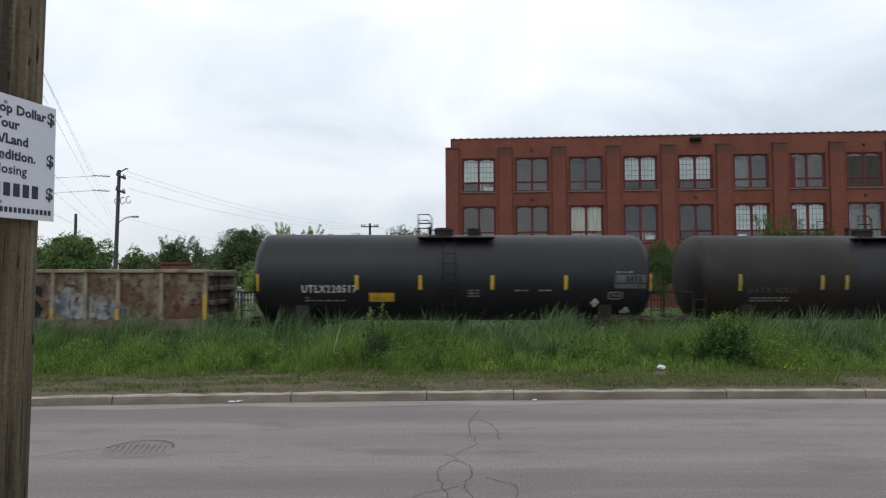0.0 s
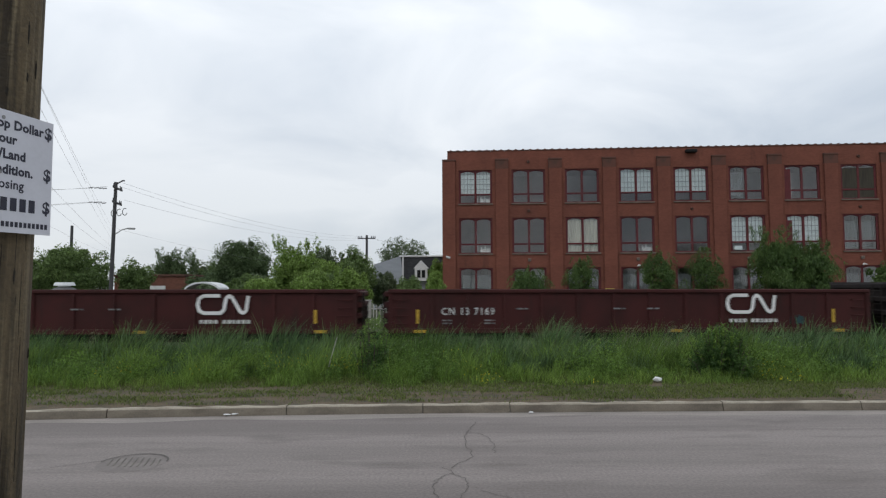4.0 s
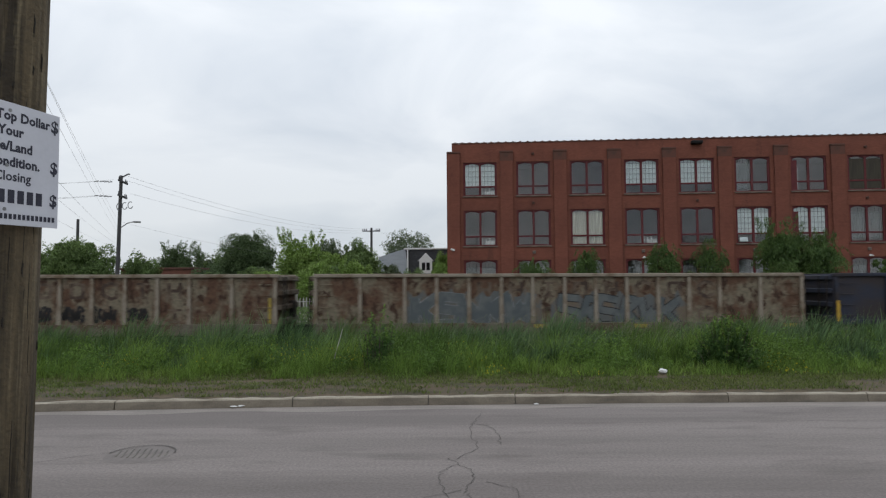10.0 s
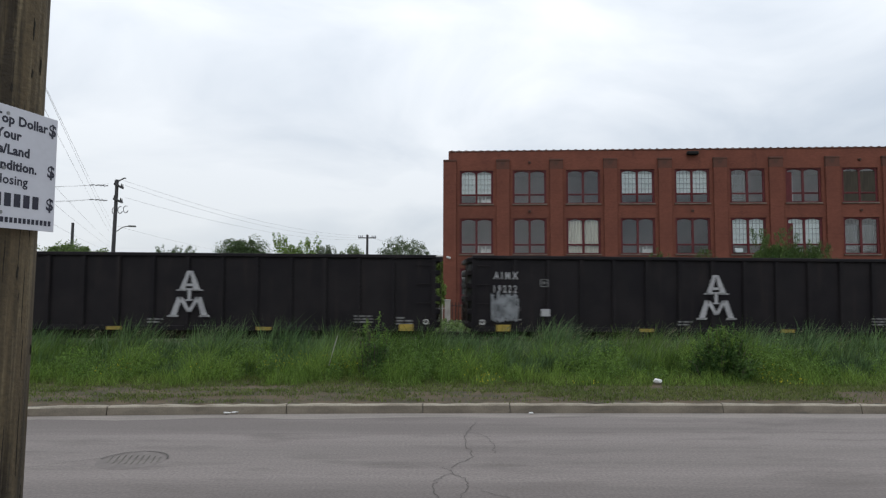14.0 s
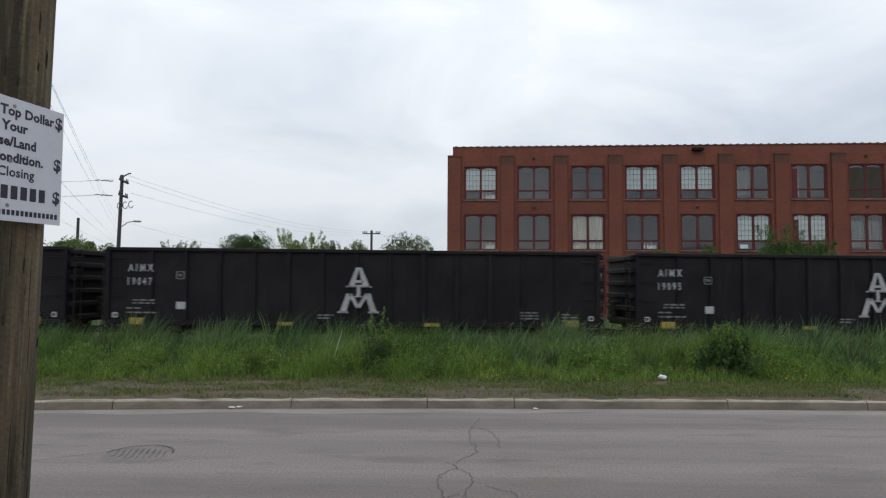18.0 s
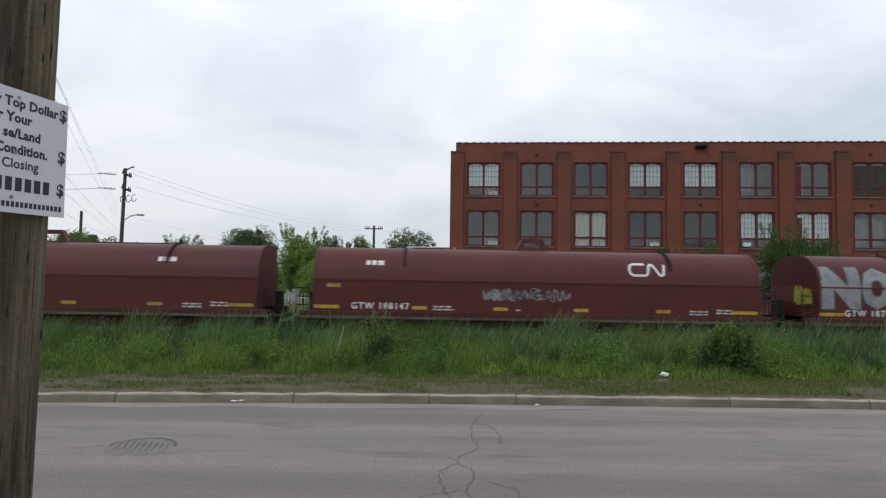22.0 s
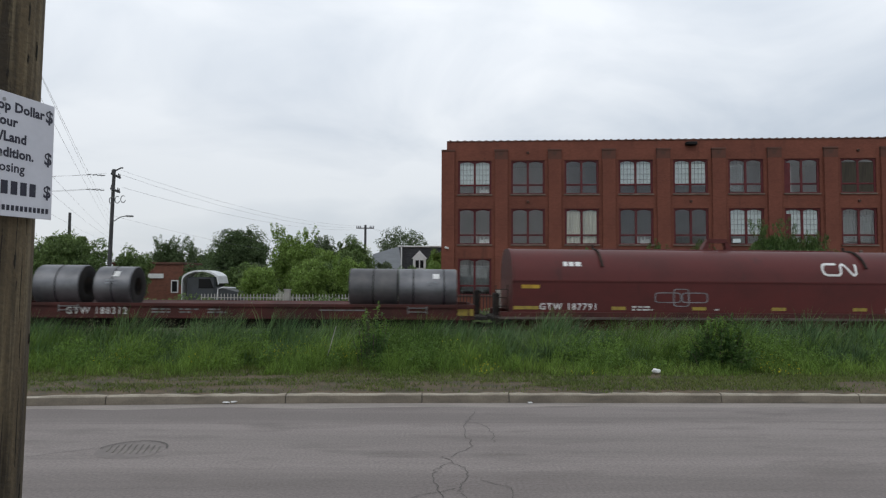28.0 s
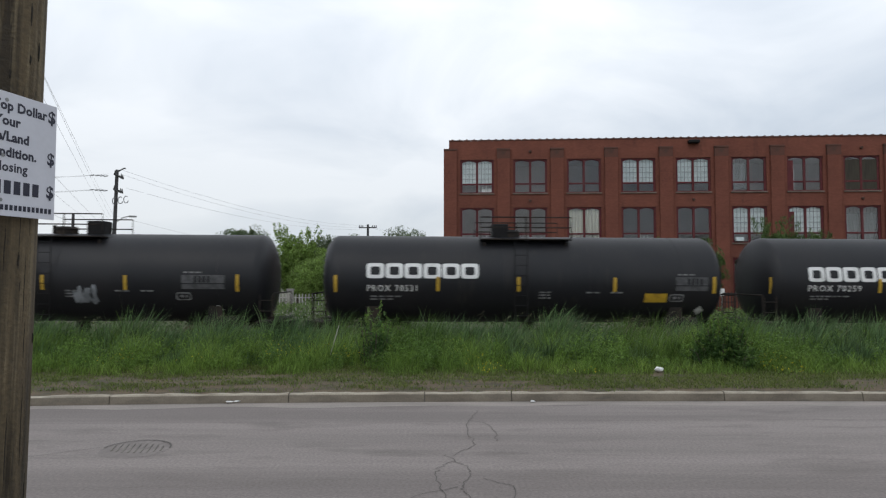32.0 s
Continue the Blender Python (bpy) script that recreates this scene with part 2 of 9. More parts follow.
RUST, SOOT = (0.13, 0.055, 0.03), (0.012, 0.012, 0.013)
M = {
    # ground
    "asphalt": surf("weathered_asphalt", (0.162, 0.139, 0.129), (0.230, 0.200, 0.186), 0.38, 0.60, (0.06, 1.1, 1), 0.85, fine=0.36, fscale=38, bump=0.6, depth=0.008,
                    c=(0.150, 0.128, 0.118), clo=0.52, chi=0.70, cscale=(0.7, 2.6, 1)),
    "crack": surf("crack_dark", (0.095, 0.086, 0.078), rough=0.9, fine=0.3),
    "sand": surf("gutter_sand", (0.30, 0.265, 0.24), (0.245, 0.22, 0.20), 0.4, 0.6, (1.2, 6, 1), 0.95, fine=0.25),
    # worn kerb concrete with the light on its top put into a paler colour
    "kerb_top": surf("worn_kerb_lit_top", (0.36, 0.32, 0.255), (0.25, 0.216, 0.168), 0.42, 0.62, (2.2, 2.2, 5), 0.9, fine=0.25, fscale=60, bump=0.5, rand=True,
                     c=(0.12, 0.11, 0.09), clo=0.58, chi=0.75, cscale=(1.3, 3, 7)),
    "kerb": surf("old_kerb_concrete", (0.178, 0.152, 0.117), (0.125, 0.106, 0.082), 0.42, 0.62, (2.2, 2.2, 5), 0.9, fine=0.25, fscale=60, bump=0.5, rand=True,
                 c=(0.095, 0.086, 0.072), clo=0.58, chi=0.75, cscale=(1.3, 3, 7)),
    "kerb_face": surf("kerb_face_grime", (0.13, 0.12, 0.105), (0.18, 0.165, 0.14), 0.45, 0.6, (1.5, 1.5, 4), 0.9, fine=0.25),
    "verge": surf("verge_soil", (0.112, 0.080, 0.046), (0.066, 0.054, 0.028), 0.42, 0.60, (1.7, 2.6, 1), 0.95, fine=0.35, fscale=30, bump=0.7, depth=0.03,
                  c=(0.055, 0.050, 0.030), clo=0.54, chi=0.66, cscale=(4.5, 7, 1)),
    "field": surf("far_field", (0.07, 0.085, 0.035), (0.10, 0.09, 0.065), 0.45, 0.6, (0.08, 0.12, 1), 0.95, fine=0.3, fscale=6),
    "ballast": surf("ballast", (0.12, 0.11, 0.10), (0.06, 0.055, 0.05), 0.4, 0.6, (8, 8, 8), 0.95, fine=0.4, fscale=25, bump=1, depth=0.05),
    "pavement": surf("near_pavement", (0.25, 0.24, 0.22), (0.20, 0.19, 0.17), scale=(0.6, 0.6, 1), rough=0.9),
    "iron": surf("cast_iron", (0.160, 0.138, 0.128), (0.195, 0.170, 0.157), scale=(6, 6, 6), rough=0.8),
    "rail": surf("rail_steel", (0.10, 0.06, 0.045), (0.16, 0.14, 0.13), rough=0.5, metal=0.6),
    "tie": surf("creosote_tie", (0.05, 0.04, 0.032), (0.09, 0.075, 0.06), rough=0.9),
    # plants
    "grass": leafy("tall_grass", (0.046, 0.092, 0.020), (0.114, 0.182, 0.038), scale=1.1, rough=0.45),
    "reed": leafy("blue_green_reed", (0.054, 0.104, 0.040), (0.130, 0.200, 0.078), scale=1.2, island=0.65, rough=0.42),
    "plume": leafy("plume_grass", (0.215, 0.275, 0.140), (0.150, 0.215, 0.090), scale=0.8, island=0.4),
    "seed": leafy("seed_heads", (0.20, 0.19, 0.12), (0.15, 0.15, 0.085), island=0.3),
    "meadow": leafy("meadow_grass", (0.132, 0.222, 0.042), (0.180, 0.268, 0.054), scale=1.4),
    "lawn": leafy("short_grass", (0.108, 0.148, 0.036), (0.138, 0.170, 0.047), scale=0.8),
    "herb": leafy("broad_weeds", (0.148, 0.238, 0.046), (0.100, 0.178, 0.038), scale=0.9),
    "flower": leafy("yellow_flowers", (0.62, 0.52, 0.03), (0.48, 0.44, 0.04), island=0.2),
    "leaf_dark": leafy("dark_leaves", (0.088, 0.130, 0.058), (0.108, 0.156, 0.066), scale=0.35),
    "leaf_mid": leafy("green_leaves", (0.122, 0.182, 0.064), (0.150, 0.215, 0.070), scale=0.35),
    "leaf_light": leafy("light_leaves", (0.220, 0.320, 0.080), (0.185, 0.275, 0.070), scale=0.5),
    "leaf_grey": leafy("dusty_leaves", (0.140, 0.180, 0.098), (0.115, 0.150, 0.082), scale=0.4),
    "bush": leafy("bush_leaves", (0.050, 0.104, 0.030), (0.092, 0.165, 0.044), scale=2.5),
    "leaf_deep": leafy("willow_leaves", (0.066, 0.118, 0.038), (0.115, 0.178, 0.052), scale=0.6),
    "bark": surf("bark", (0.07, 0.055, 0.042), (0.11, 0.09, 0.07), scale=(6, 6, 1.5), rough=0.95, fine=0.3, bump=0.6),
    # building
    "glass_dark": None,
    "maroon": surf("maroon_frame_paint", spec=0.25, a=(0.120, 0.024, 0.027), b=(0.085, 0.019, 0.021), scale=(2, 2, 2), rough=0.55),
    "sill": surf("stone_sill", (0.20, 0.15, 0.12), (0.11, 0.085, 0.07), scale=(1.5, 1.5, 3), rough=0.9),
    "cap": surf("stained_brick_cap", (0.115, 0.046, 0.032), (0.078, 0.040, 0.029), scale=(1.2, 1.2, 1.2), rough=0.9),
    "blind": surf("white_window_panel", (0.66, 0.73, 0.73), (0.54, 0.61, 0.62), scale=(1, 1, 3), rough=0.8, fine=0.05),
    "grey_window_panel": surf("grey_window_panel", (0.20, 0.215, 0.22), (0.15, 0.16, 0.165), scale=(5, 1, 0.5), rough=0.85),
    "bar_paint": surf("grey_green_bar_paint", (0.13, 0.14, 0.145), (0.09, 0.095, 0.10), scale=(2, 2, 2), rough=0.7),
    "curtain": surf("cream_curtain", (0.52, 0.50, 0.42), (0.40, 0.38, 0.32), scale=(6, 1, 0.4), rough=0.9),
    "room": surf("dim_interior", (0.52, 0.50, 0.50), (0.40, 0.38, 0.39), scale=(0.3, 0.3, 0.3), rough=0.9),
    "olive": surf("olive_mesh", (0.056, 0.048, 0.034), (0.038, 0.032, 0.024), scale=(6, 1, 0.6), rough=0.9),
    "roof": surf("flat_roof", (0.10, 0.10, 0.10), rough=0.95),
    # common
    "white": surf("white_paint", (0.74, 0.74, 0.73), (0.55, 0.55, 0.53), 0.5, 0.7, (1.5, 1.5, 1.5), 0.6, fine=0.08),
    "dull_white": surf("dusty_white_paint", (0.40, 0.40, 0.41), (0.30, 0.30, 0.31), 0.45, 0.65, (3, 3, 3), 0.7, fine=0.1),
    "offwhite": surf("worn_white_stencil", (0.58, 0.58, 0.56), (0.34, 0.34, 0.33), 0.46, 0.66, (4, 4, 4), 0.7, rand=True),
    "rust_ink": surf("browned_stencil", (0.075, 0.055, 0.045), (0.045, 0.035, 0.030), 0.42, 0.6, (5, 5, 5), 0.75),
    "faint": surf("faded_grey_stencil", (0.19, 0.19, 0.19), (0.09, 0.09, 0.09), 0.45, 0.62, (5, 5, 5), 0.7),
    "dim_stencil": surf("dim_grey_stencil", (0.26, 0.26, 0.265), (0.15, 0.15, 0.15), 0.45, 0.65, (4, 4, 4), 0.7, rand=True),
    "panel_grey": surf("faded_data_panel", (0.085, 0.085, 0.088), (0.05, 0.05, 0.052), 0.42, 0.6, (5, 5, 5), 0.7, rand=True),
    "rust_paint": surf("rust_stain", (0.150, 0.085, 0.050), (0.090, 0.055, 0.036), 0.42, 0.6, (3, 3, 3), 0.85, spec=0.15),
    "red_bright": surf("bright_red_paint", (0.35, 0.02, 0.02), (0.22, 0.02, 0.02), 0.45, 0.65, (3, 3, 3), 0.5),
    "yellow": surf("reflective_yellow", (0.48, 0.30, 0.025), (0.32, 0.19, 0.022), 0.5, 0.68, (4, 4, 4), 0.5, rand=True),
    "dull_yellow": surf("dirty_yellow", (0.34, 0.25, 0.04), (0.20, 0.15, 0.04), 0.45, 0.65, (4, 4, 4), 0.65, rand=True),
    "black": surf("black_paint", (0.011, 0.0105, 0.011), rough=0.6, spec=0.18),
    "steel": surf("galvanised", (0.32, 0.32, 0.32), (0.22, 0.22, 0.22), rough=0.5, metal=0.5),
    "chalk_grey": surf("silver_spray", (0.25, 0.255, 0.275), (0.18, 0.185, 0.205), 0.45, 0.6, (2, 2, 2), 0.6),
    "blue_spray": surf("blue_spray", (0.075, 0.120, 0.185), (0.125, 0.170, 0.225), 0.45, 0.6, (2, 2, 2), 0.7),
    "halo_spray": surf("yellow_green_spray_halo", (0.125, 0.118, 0.072), (0.055, 0.045, 0.032), 0.42, 0.6, (1.6, 1.6, 1.6), 0.8),
    "reflector_worn": surf("worn_brown_reflector", (0.17, 0.125, 0.06), (0.11, 0.085, 0.05), 0.42, 0.6, (4, 4, 4), 0.7),
    "slate_spray": surf("dull_blue_grey_spray", (0.076, 0.090, 0.096), (0.115, 0.125, 0.125), 0.42, 0.6, (2.4, 2.4, 2.4), 0.75),
    "slate_haze": surf("patchy_grey_spray", (0.098, 0.104, 0.104), (0.140, 0.108, 0.078), 0.45, 0.56, (2.2, 2.2, 1.6), 0.8, fine=0.25),
    "teal_spray": surf("teal_spray", (0.012, 0.052, 0.055), (0.022, 0.066, 0.068), 0.45, 0.6, (2, 2, 2), 0.7),
    "lime_spray": surf("lime_spray", (0.38, 0.36, 0.04), (0.25, 0.25, 0.05), 0.45, 0.6, (2, 2, 2), 0.7),
    "pale_spray": surf("pale_spray", (0.25, 0.265, 0.28), (0.14, 0.15, 0.16), 0.42, 0.6, (2.5, 2.5, 2.5), 0.75),
    "chalk_spray": surf("chalky_white_spray", (0.44, 0.44, 0.46), (0.22, 0.22, 0.23), 0.45, 0.62, (3.5, 3.5, 3.5), 0.75),
    "dark_spray": surf("dark_spray", (0.012, 0.011, 0.011), (0.032, 0.028, 0.024), 0.5, 0.7, (3, 3, 3), 0.75),
    # rail cars
    "under": surf("underframe_grime", spec=0.15, a=(0.022, 0.02, 0.019), b=(0.045, 0.035, 0.028), scale=(3, 3, 3), rough=0.9),
    "tank": surf("black_tank_paint", spec=0.30, a=(0.0125, 0.0131, 0.0158), b=(0.0175, 0.0172, 0.0190), lo=0.42, hi=0.62, scale=(0.45, 0.45, 0.45), rough=0.48, fine=0.1, fscale=25, bump=0.06,
                 c=(0.03, 0.028, 0.026), clo=0.62, chi=0.80, cscale=(1.6, 1.6, 0.12), rand=True),
    "tank_brown": surf("dusty_tank_paint", spec=0.25, a=(0.018, 0.0152, 0.0130), b=(0.029, 0.0238, 0.0195), lo=0.42, hi=0.62, scale=(0.5, 0.5, 0.5), rough=0.55, fine=0.12, fscale=25, bump=0.06,
                       c=(0.018, 0.018, 0.018), clo=0.55, chi=0.72, cscale=(0.9, 0.9, 0.2), rand=True),
    "aim": surf("black_gondola_paint", spec=0.15, a=(0.0112, 0.0098, 0.0118), b=(0.0175, 0.0152, 0.0165), lo=0.42, hi=0.62, scale=(0.7, 0.7, 0.7), rough=0.6, fine=0.15, fscale=30, rand=True,
                c=(0.028, 0.022, 0.021), clo=0.56, chi=0.8, cscale=(3, 3, 0.3)),
    "black_gon": surf("dull_black_paint", spec=0.15, a=(0.007, 0.007, 0.0075), b=(0.011, 0.0105, 0.0105), scale=(0.7, 0.7, 0.7), rough=0.6, rand=True),
    "slate_gon": surf("slate_grey_paint", spec=0.15, a=(0.050, 0.054, 0.064), b=(0.036, 0.038, 0.044), lo=0.42, hi=0.62, scale=(0.8, 0.8, 0.8), rough=0.6, rand=True,
                      c=(0.075, 0.070, 0.068), clo=0.6, chi=0.76, cscale=(2.5, 2.5, 0.3)),
    "char_gon": surf("sooty_brown_paint", spec=0.15, a=(0.020, 0.0165, 0.0165), b=(0.031, 0.025, 0.0235), scale=(0.8, 0.8, 0.8), rough=0.7, rand=True),
    "navy_gon": surf("faded_navy_paint", spec=0.15, a=(0.033, 0.037, 0.054), b=(0.040, 0.035, 0.037), lo=0.44, hi=0.60, scale=(0.5, 0.5, 1.1), rough=0.6, rand=True),
    "navy_panel": surf("rusting_navy_panel", spec=0.15, a=(0.045, 0.038, 0.039), b=(0.033, 0.038, 0.056), lo=0.46, hi=0.62, scale=(0.4, 0.4, 0.9), rough=0.65, rand=True),
    "cn_gon": surf("oxide_red_paint", spec=0.15, a=(0.058, 0.017, 0.016), b=(0.042, 0.015, 0.014), lo=0.42, hi=0.62, scale=(0.8, 0.8, 0.8), rough=0.6, rand=True,
                   c=(0.030, 0.016, 0.014), clo=0.6, chi=0.75, cscale=(2.5, 2.5, 0.3)),
    "wc_panel": surf("rusted_panel", spec=0.15, a=(0.176, 0.150, 0.108), b=(0.104, 0.060, 0.040), lo=0.44, hi=0.58, scale=(1.5, 1.5, 1.3), rough=0.8, fine=0.40, fscale=11, rand=True,
                     c=(0.055, 0.032, 0.023), clo=0.53, chi=0.62, cscale=(4.2, 4.2, 3.0)),
    "wc_sill": surf("grey_side_sill", spec=0.15, a=(0.15, 0.132, 0.105), b=(0.095, 0.066, 0.046), lo=0.45, hi=0.62, scale=(2.0, 2.0, 2.0), rough=0.85, fine=0.25, rand=True),
    "wc_rib": surf("chalky_rib", spec=0.15, a=(0.26, 0.225, 0.18), b=(0.15, 0.11, 0.075), lo=0.48, hi=0.66, scale=(1.8, 1.8, 1.8), rough=0.8, fine=0.2, rand=True,
                   c=(0.11, 0.06, 0.04), clo=0.62, chi=0.74, cscale=(4, 4, 2)),
    "red_hood": surf("red_hood_paint", spec=0.32, a=(0.100, 0.019, 0.017), b=(0.078, 0.017, 0.015), lo=0.42, hi=0.62, scale=(0.5, 0.5, 0.8), rough=0.5, fine=0.1, bump=0.1, rand=True,
                     c=(0.055, 0.018, 0.016), clo=0.60, chi=0.78, cscale=(2.0, 2.0, 0.25)),
    "brown_hood": surf("brown_hood_paint", spec=0.15, a=(0.060, 0.027, 0.023), b=(0.030, 0.017, 0.015), lo=0.42, hi=0.60, scale=(0.5, 0.5, 1.0), rough=0.6, rand=True, fine=0.3, fscale=9,
                       c=(0.016, 0.012, 0.011), clo=0.56, chi=0.68, cscale=(2.2, 2.2, 0.9)),
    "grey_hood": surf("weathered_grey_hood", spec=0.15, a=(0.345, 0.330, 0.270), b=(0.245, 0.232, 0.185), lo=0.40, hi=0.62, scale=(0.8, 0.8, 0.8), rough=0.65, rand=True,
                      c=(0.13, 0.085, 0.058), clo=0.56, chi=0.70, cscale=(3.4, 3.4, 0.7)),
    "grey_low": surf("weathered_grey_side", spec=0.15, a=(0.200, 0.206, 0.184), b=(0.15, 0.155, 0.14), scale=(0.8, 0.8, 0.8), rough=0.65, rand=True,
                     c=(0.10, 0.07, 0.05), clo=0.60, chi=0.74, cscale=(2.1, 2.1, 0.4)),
    "red_deck": surf("rusty_red_deck", spec=0.15, a=(0.085, 0.030, 0.026), b=(0.055, 0.025, 0.022), scale=(1, 1, 1), rough=0.7, rand=True),
    "black_deck": surf("black_deck", spec=0.15, a=(0.022, 0.021, 0.022), b=(0.034, 0.030, 0.028), scale=(1, 1, 1), rough=0.7, rand=True),
    "flange": surf("dusty_sill", (0.115, 0.092, 0.082), (0.070, 0.050, 0.044), scale=(1.5, 1.5, 1.5), rough=0.8, spec=0.15, rand=True),
    "coil": surf("rolled_steel", (0.20, 0.203, 0.213), (0.13, 0.132, 0.14), 0.4, 0.62, (1.2, 1.2, 1.2), 0.42, metal=0.6, fine=0.08, fscale=18, bump=0.05, rand=True),
    "coil_dark": surf("dark_rolled_steel", (0.075, 0.075, 0.079), (0.115, 0.112, 0.112), 0.4, 0.62, (1.2, 1.2, 1.2), 0.46, metal=0.4, fine=0.08, fscale=18, bump=0.05, rand=True),
    "hopper": surf("grey_hopper_paint", (0.275, 0.262, 0.230), (0.212, 0.200, 0.174), 0.40, 0.62, (0.5, 0.5, 0.8), 0.6, fine=0.1, rand=True,
                   c=(0.085, 0.078, 0.068), clo=0.52, chi=0.72, cscale=(2.2, 2.2, 0.13)),
    "hopper_dark": surf("hopper_slope_shade", (0.075, 0.06, 0.05), (0.05, 0.04, 0.035), scale=(1, 1, 1), rough=0.8),
    # near pole, sign
    "pole": surf("weathered_pole_wood", (0.112, 0.083, 0.047), (0.034, 0.025, 0.015), 0.40, 0.60, (17, 17, 0.8), 0.9, fine=0.35, fscale=55, bump=0.8, depth=0.010,
                 c=(0.165, 0.130, 0.078), clo=0.55, chi=0.68, cscale=(30, 30, 0.9)),
    "fissure": surf("pole_fissure", (0.018, 0.014, 0.010), rough=0.95),
    "sign": surf("corrugated_plastic", (0.62, 0.62, 0.67), (0.57, 0.57, 0.62), scale=(2, 2, 2), rough=0.5, fine=0.04, bump=0.05),
    "ink": surf("navy_ink", (0.018, 0.018, 0.035), rough=0.5),
    "far_wood": surf("grey_pole_wood", (0.075, 0.073, 0.075), (0.052, 0.050, 0.052), scale=(3, 3, 0.6), rough=0.9),
    "wire": surf("wire_black", (0.16, 0.16, 0.17), rough=0.6),
    "siding": surf("pale_siding", (0.40, 0.43, 0.47), (0.35, 0.38, 0.42), scale=(0.4, 0.4, 3), rough=0.7),
    "shingle": surf("dark_shingles", (0.035, 0.036, 0.04), (0.055, 0.055, 0.06), scale=(3, 3, 6), rough=0.9),
    "lowbrick": surf("orange_brick", (0.18, 0.072, 0.047), (0.135, 0.056, 0.038), scale=(2, 2, 4), rough=0.9),
    "van_white": surf("white_fairing", (0.72, 0.73, 0.74), (0.62, 0.63, 0.64), scale=(1, 1, 1), rough=0.35, fine=0.04),
    "van_grey": surf("grey_cab", (0.055, 0.06, 0.068), (0.045, 0.048, 0.052), scale=(1, 1, 1), rough=0.35, fine=0.04),
    "tyre": surf("tyre_rubber", (0.02, 0.02, 0.02), rough=0.85),
    "concrete": surf("fence_post_concrete", (0.36, 0.34, 0.31), (0.28, 0.26, 0.24), scale=(2, 2, 2), rough=0.9),
    "fence_red": surf("rusty_fence", (0.040, 0.022, 0.020), (0.028, 0.017, 0.016), scale=(3, 3, 3), rough=0.8),
    "fence_pale": surf("pale_fence", (0.48, 0.46, 0.43), (0.36, 0.34, 0.32), scale=(3, 3, 3), rough=0.8),
    "sign_yellow": surf("yellow_board", (0.42, 0.30, 0.05), (0.34, 0.25, 0.06), scale=(2, 2, 2), rough=0.7),
}


def glass_material():
    m = bpy.data.materials.new("window_glass")
    m.use_nodes = True
    n = m.node_tree.nodes["Principled BSDF"]
    n.inputs["Base Color"].default_value = (0.90, 0.93, 0.93, 1)
    n.inputs["Transmission Weight"].default_value = 1.0
    n.inputs["Roughness"].default_value = 0.02
    n.inputs["IOR"].default_value = 1.52
    return m


M["glass"] = glass_material()
del M["glass_dark"]


def brick_material():
    """Red brick with courses of true size and sooty patches."""
    m = surf("red_brick", spec=0.15, a=(0.212, 0.078, 0.054), b=(0.170, 0.064, 0.046), lo=0.4, hi=0.62, scale=(0.35, 0.35, 0.35), rough=0.9, fine=0.15, fscale=14, bump=0,
             c=(0.105, 0.047, 0.036), clo=0.56, chi=0.78, cscale=(0.9, 0.9, 0.16))
    nt, ln = m.node_tree.nodes, m.node_tree.links
    bsdf = nt["Principled BSDF"]
    tc = nt.new("ShaderNodeTexCoord")
    sep = nt.new("ShaderNodeSeparateXYZ")
    ln.new(tc.outputs["Object"], sep.inputs[0])
    com = nt.new("ShaderNodeCombineXYZ")
    ln.new(sep.outputs["X"], com.inputs["X"])
    ln.new(sep.outputs["Z"], com.inputs["Y"])
    bk = nt.new("ShaderNodeTexBrick")
    for k, v in (("Scale", 1.0), ("Mortar Size", 0.008), ("Brick Width", 0.21), ("Row Height", 0.075)):
        bk.inputs[k].default_value = v
    bk.inputs["Color1"].default_value, bk.inputs["Color2"].default_value = (1.08, 1.08, 1.08, 1), (0.86, 0.86, 0.86, 1)
    bk.inputs["Mortar"].default_value = (0.75, 0.8, 0.82, 1)
    ln.new(com.outputs[0], bk.inputs["Vector"])
    mul = nt.new("ShaderNodeVectorMath")
    mul.operation = "MULTIPLY"
    src = bsdf.inputs["Base Color"].links[0].from_socket
    ln.new(src, mul.inputs[0])
    ln.new(bk.outputs["Color"], mul.inputs[1])
    ln.new(mul.outputs[0], bsdf.inputs["Base Color"])
    return m


M["brick"] = brick_material()


# ---- mesh helpers ----
def box(bm, x0, x1, y0, y1, z0, z1, bev=0.0):
    v = [bm.verts.new((x, y, z)) for x in (x0, x1) for y in (y0, y1) for z in (z0, z1)]
    fs = [bm.faces.new([v[i] for i in f]) for f in ((0, 1, 3, 2), (4, 6, 7, 5), (0, 4, 5, 1), (2, 3, 7, 6), (0, 2, 6, 4), (1, 5, 7, 3))]
    if bev:
        bmesh.ops.bevel(bm, geom=list({e for f in fs for e in f.edges}), offset=bev, segments=1, affect="EDGES")
    return bm


def cyl(bm, p0, p1, r0, r1=None, n=12):
    p0, p1 = Vector(p0), Vector(p1)
    r1 = r0 if r1 is None else r1
    q = (p1 - p0).to_track_quat("Z", "Y")
    ring = lambda p, r: [bm.verts.new(p + q @ Vector((r * math.cos(2 * math.pi * i / n), r * math.sin(2 * math.pi * i / n), 0))) for i in range(n)]
    a, b = ring(p0, r0), ring(p1, r1)
    for i in range(n):
        bm.faces.new((a[i], a[(i + 1) % n], b[(i + 1) % n], b[i]))
    bm.faces.new(a[::-1])
    bm.faces.new(b)
    return bm


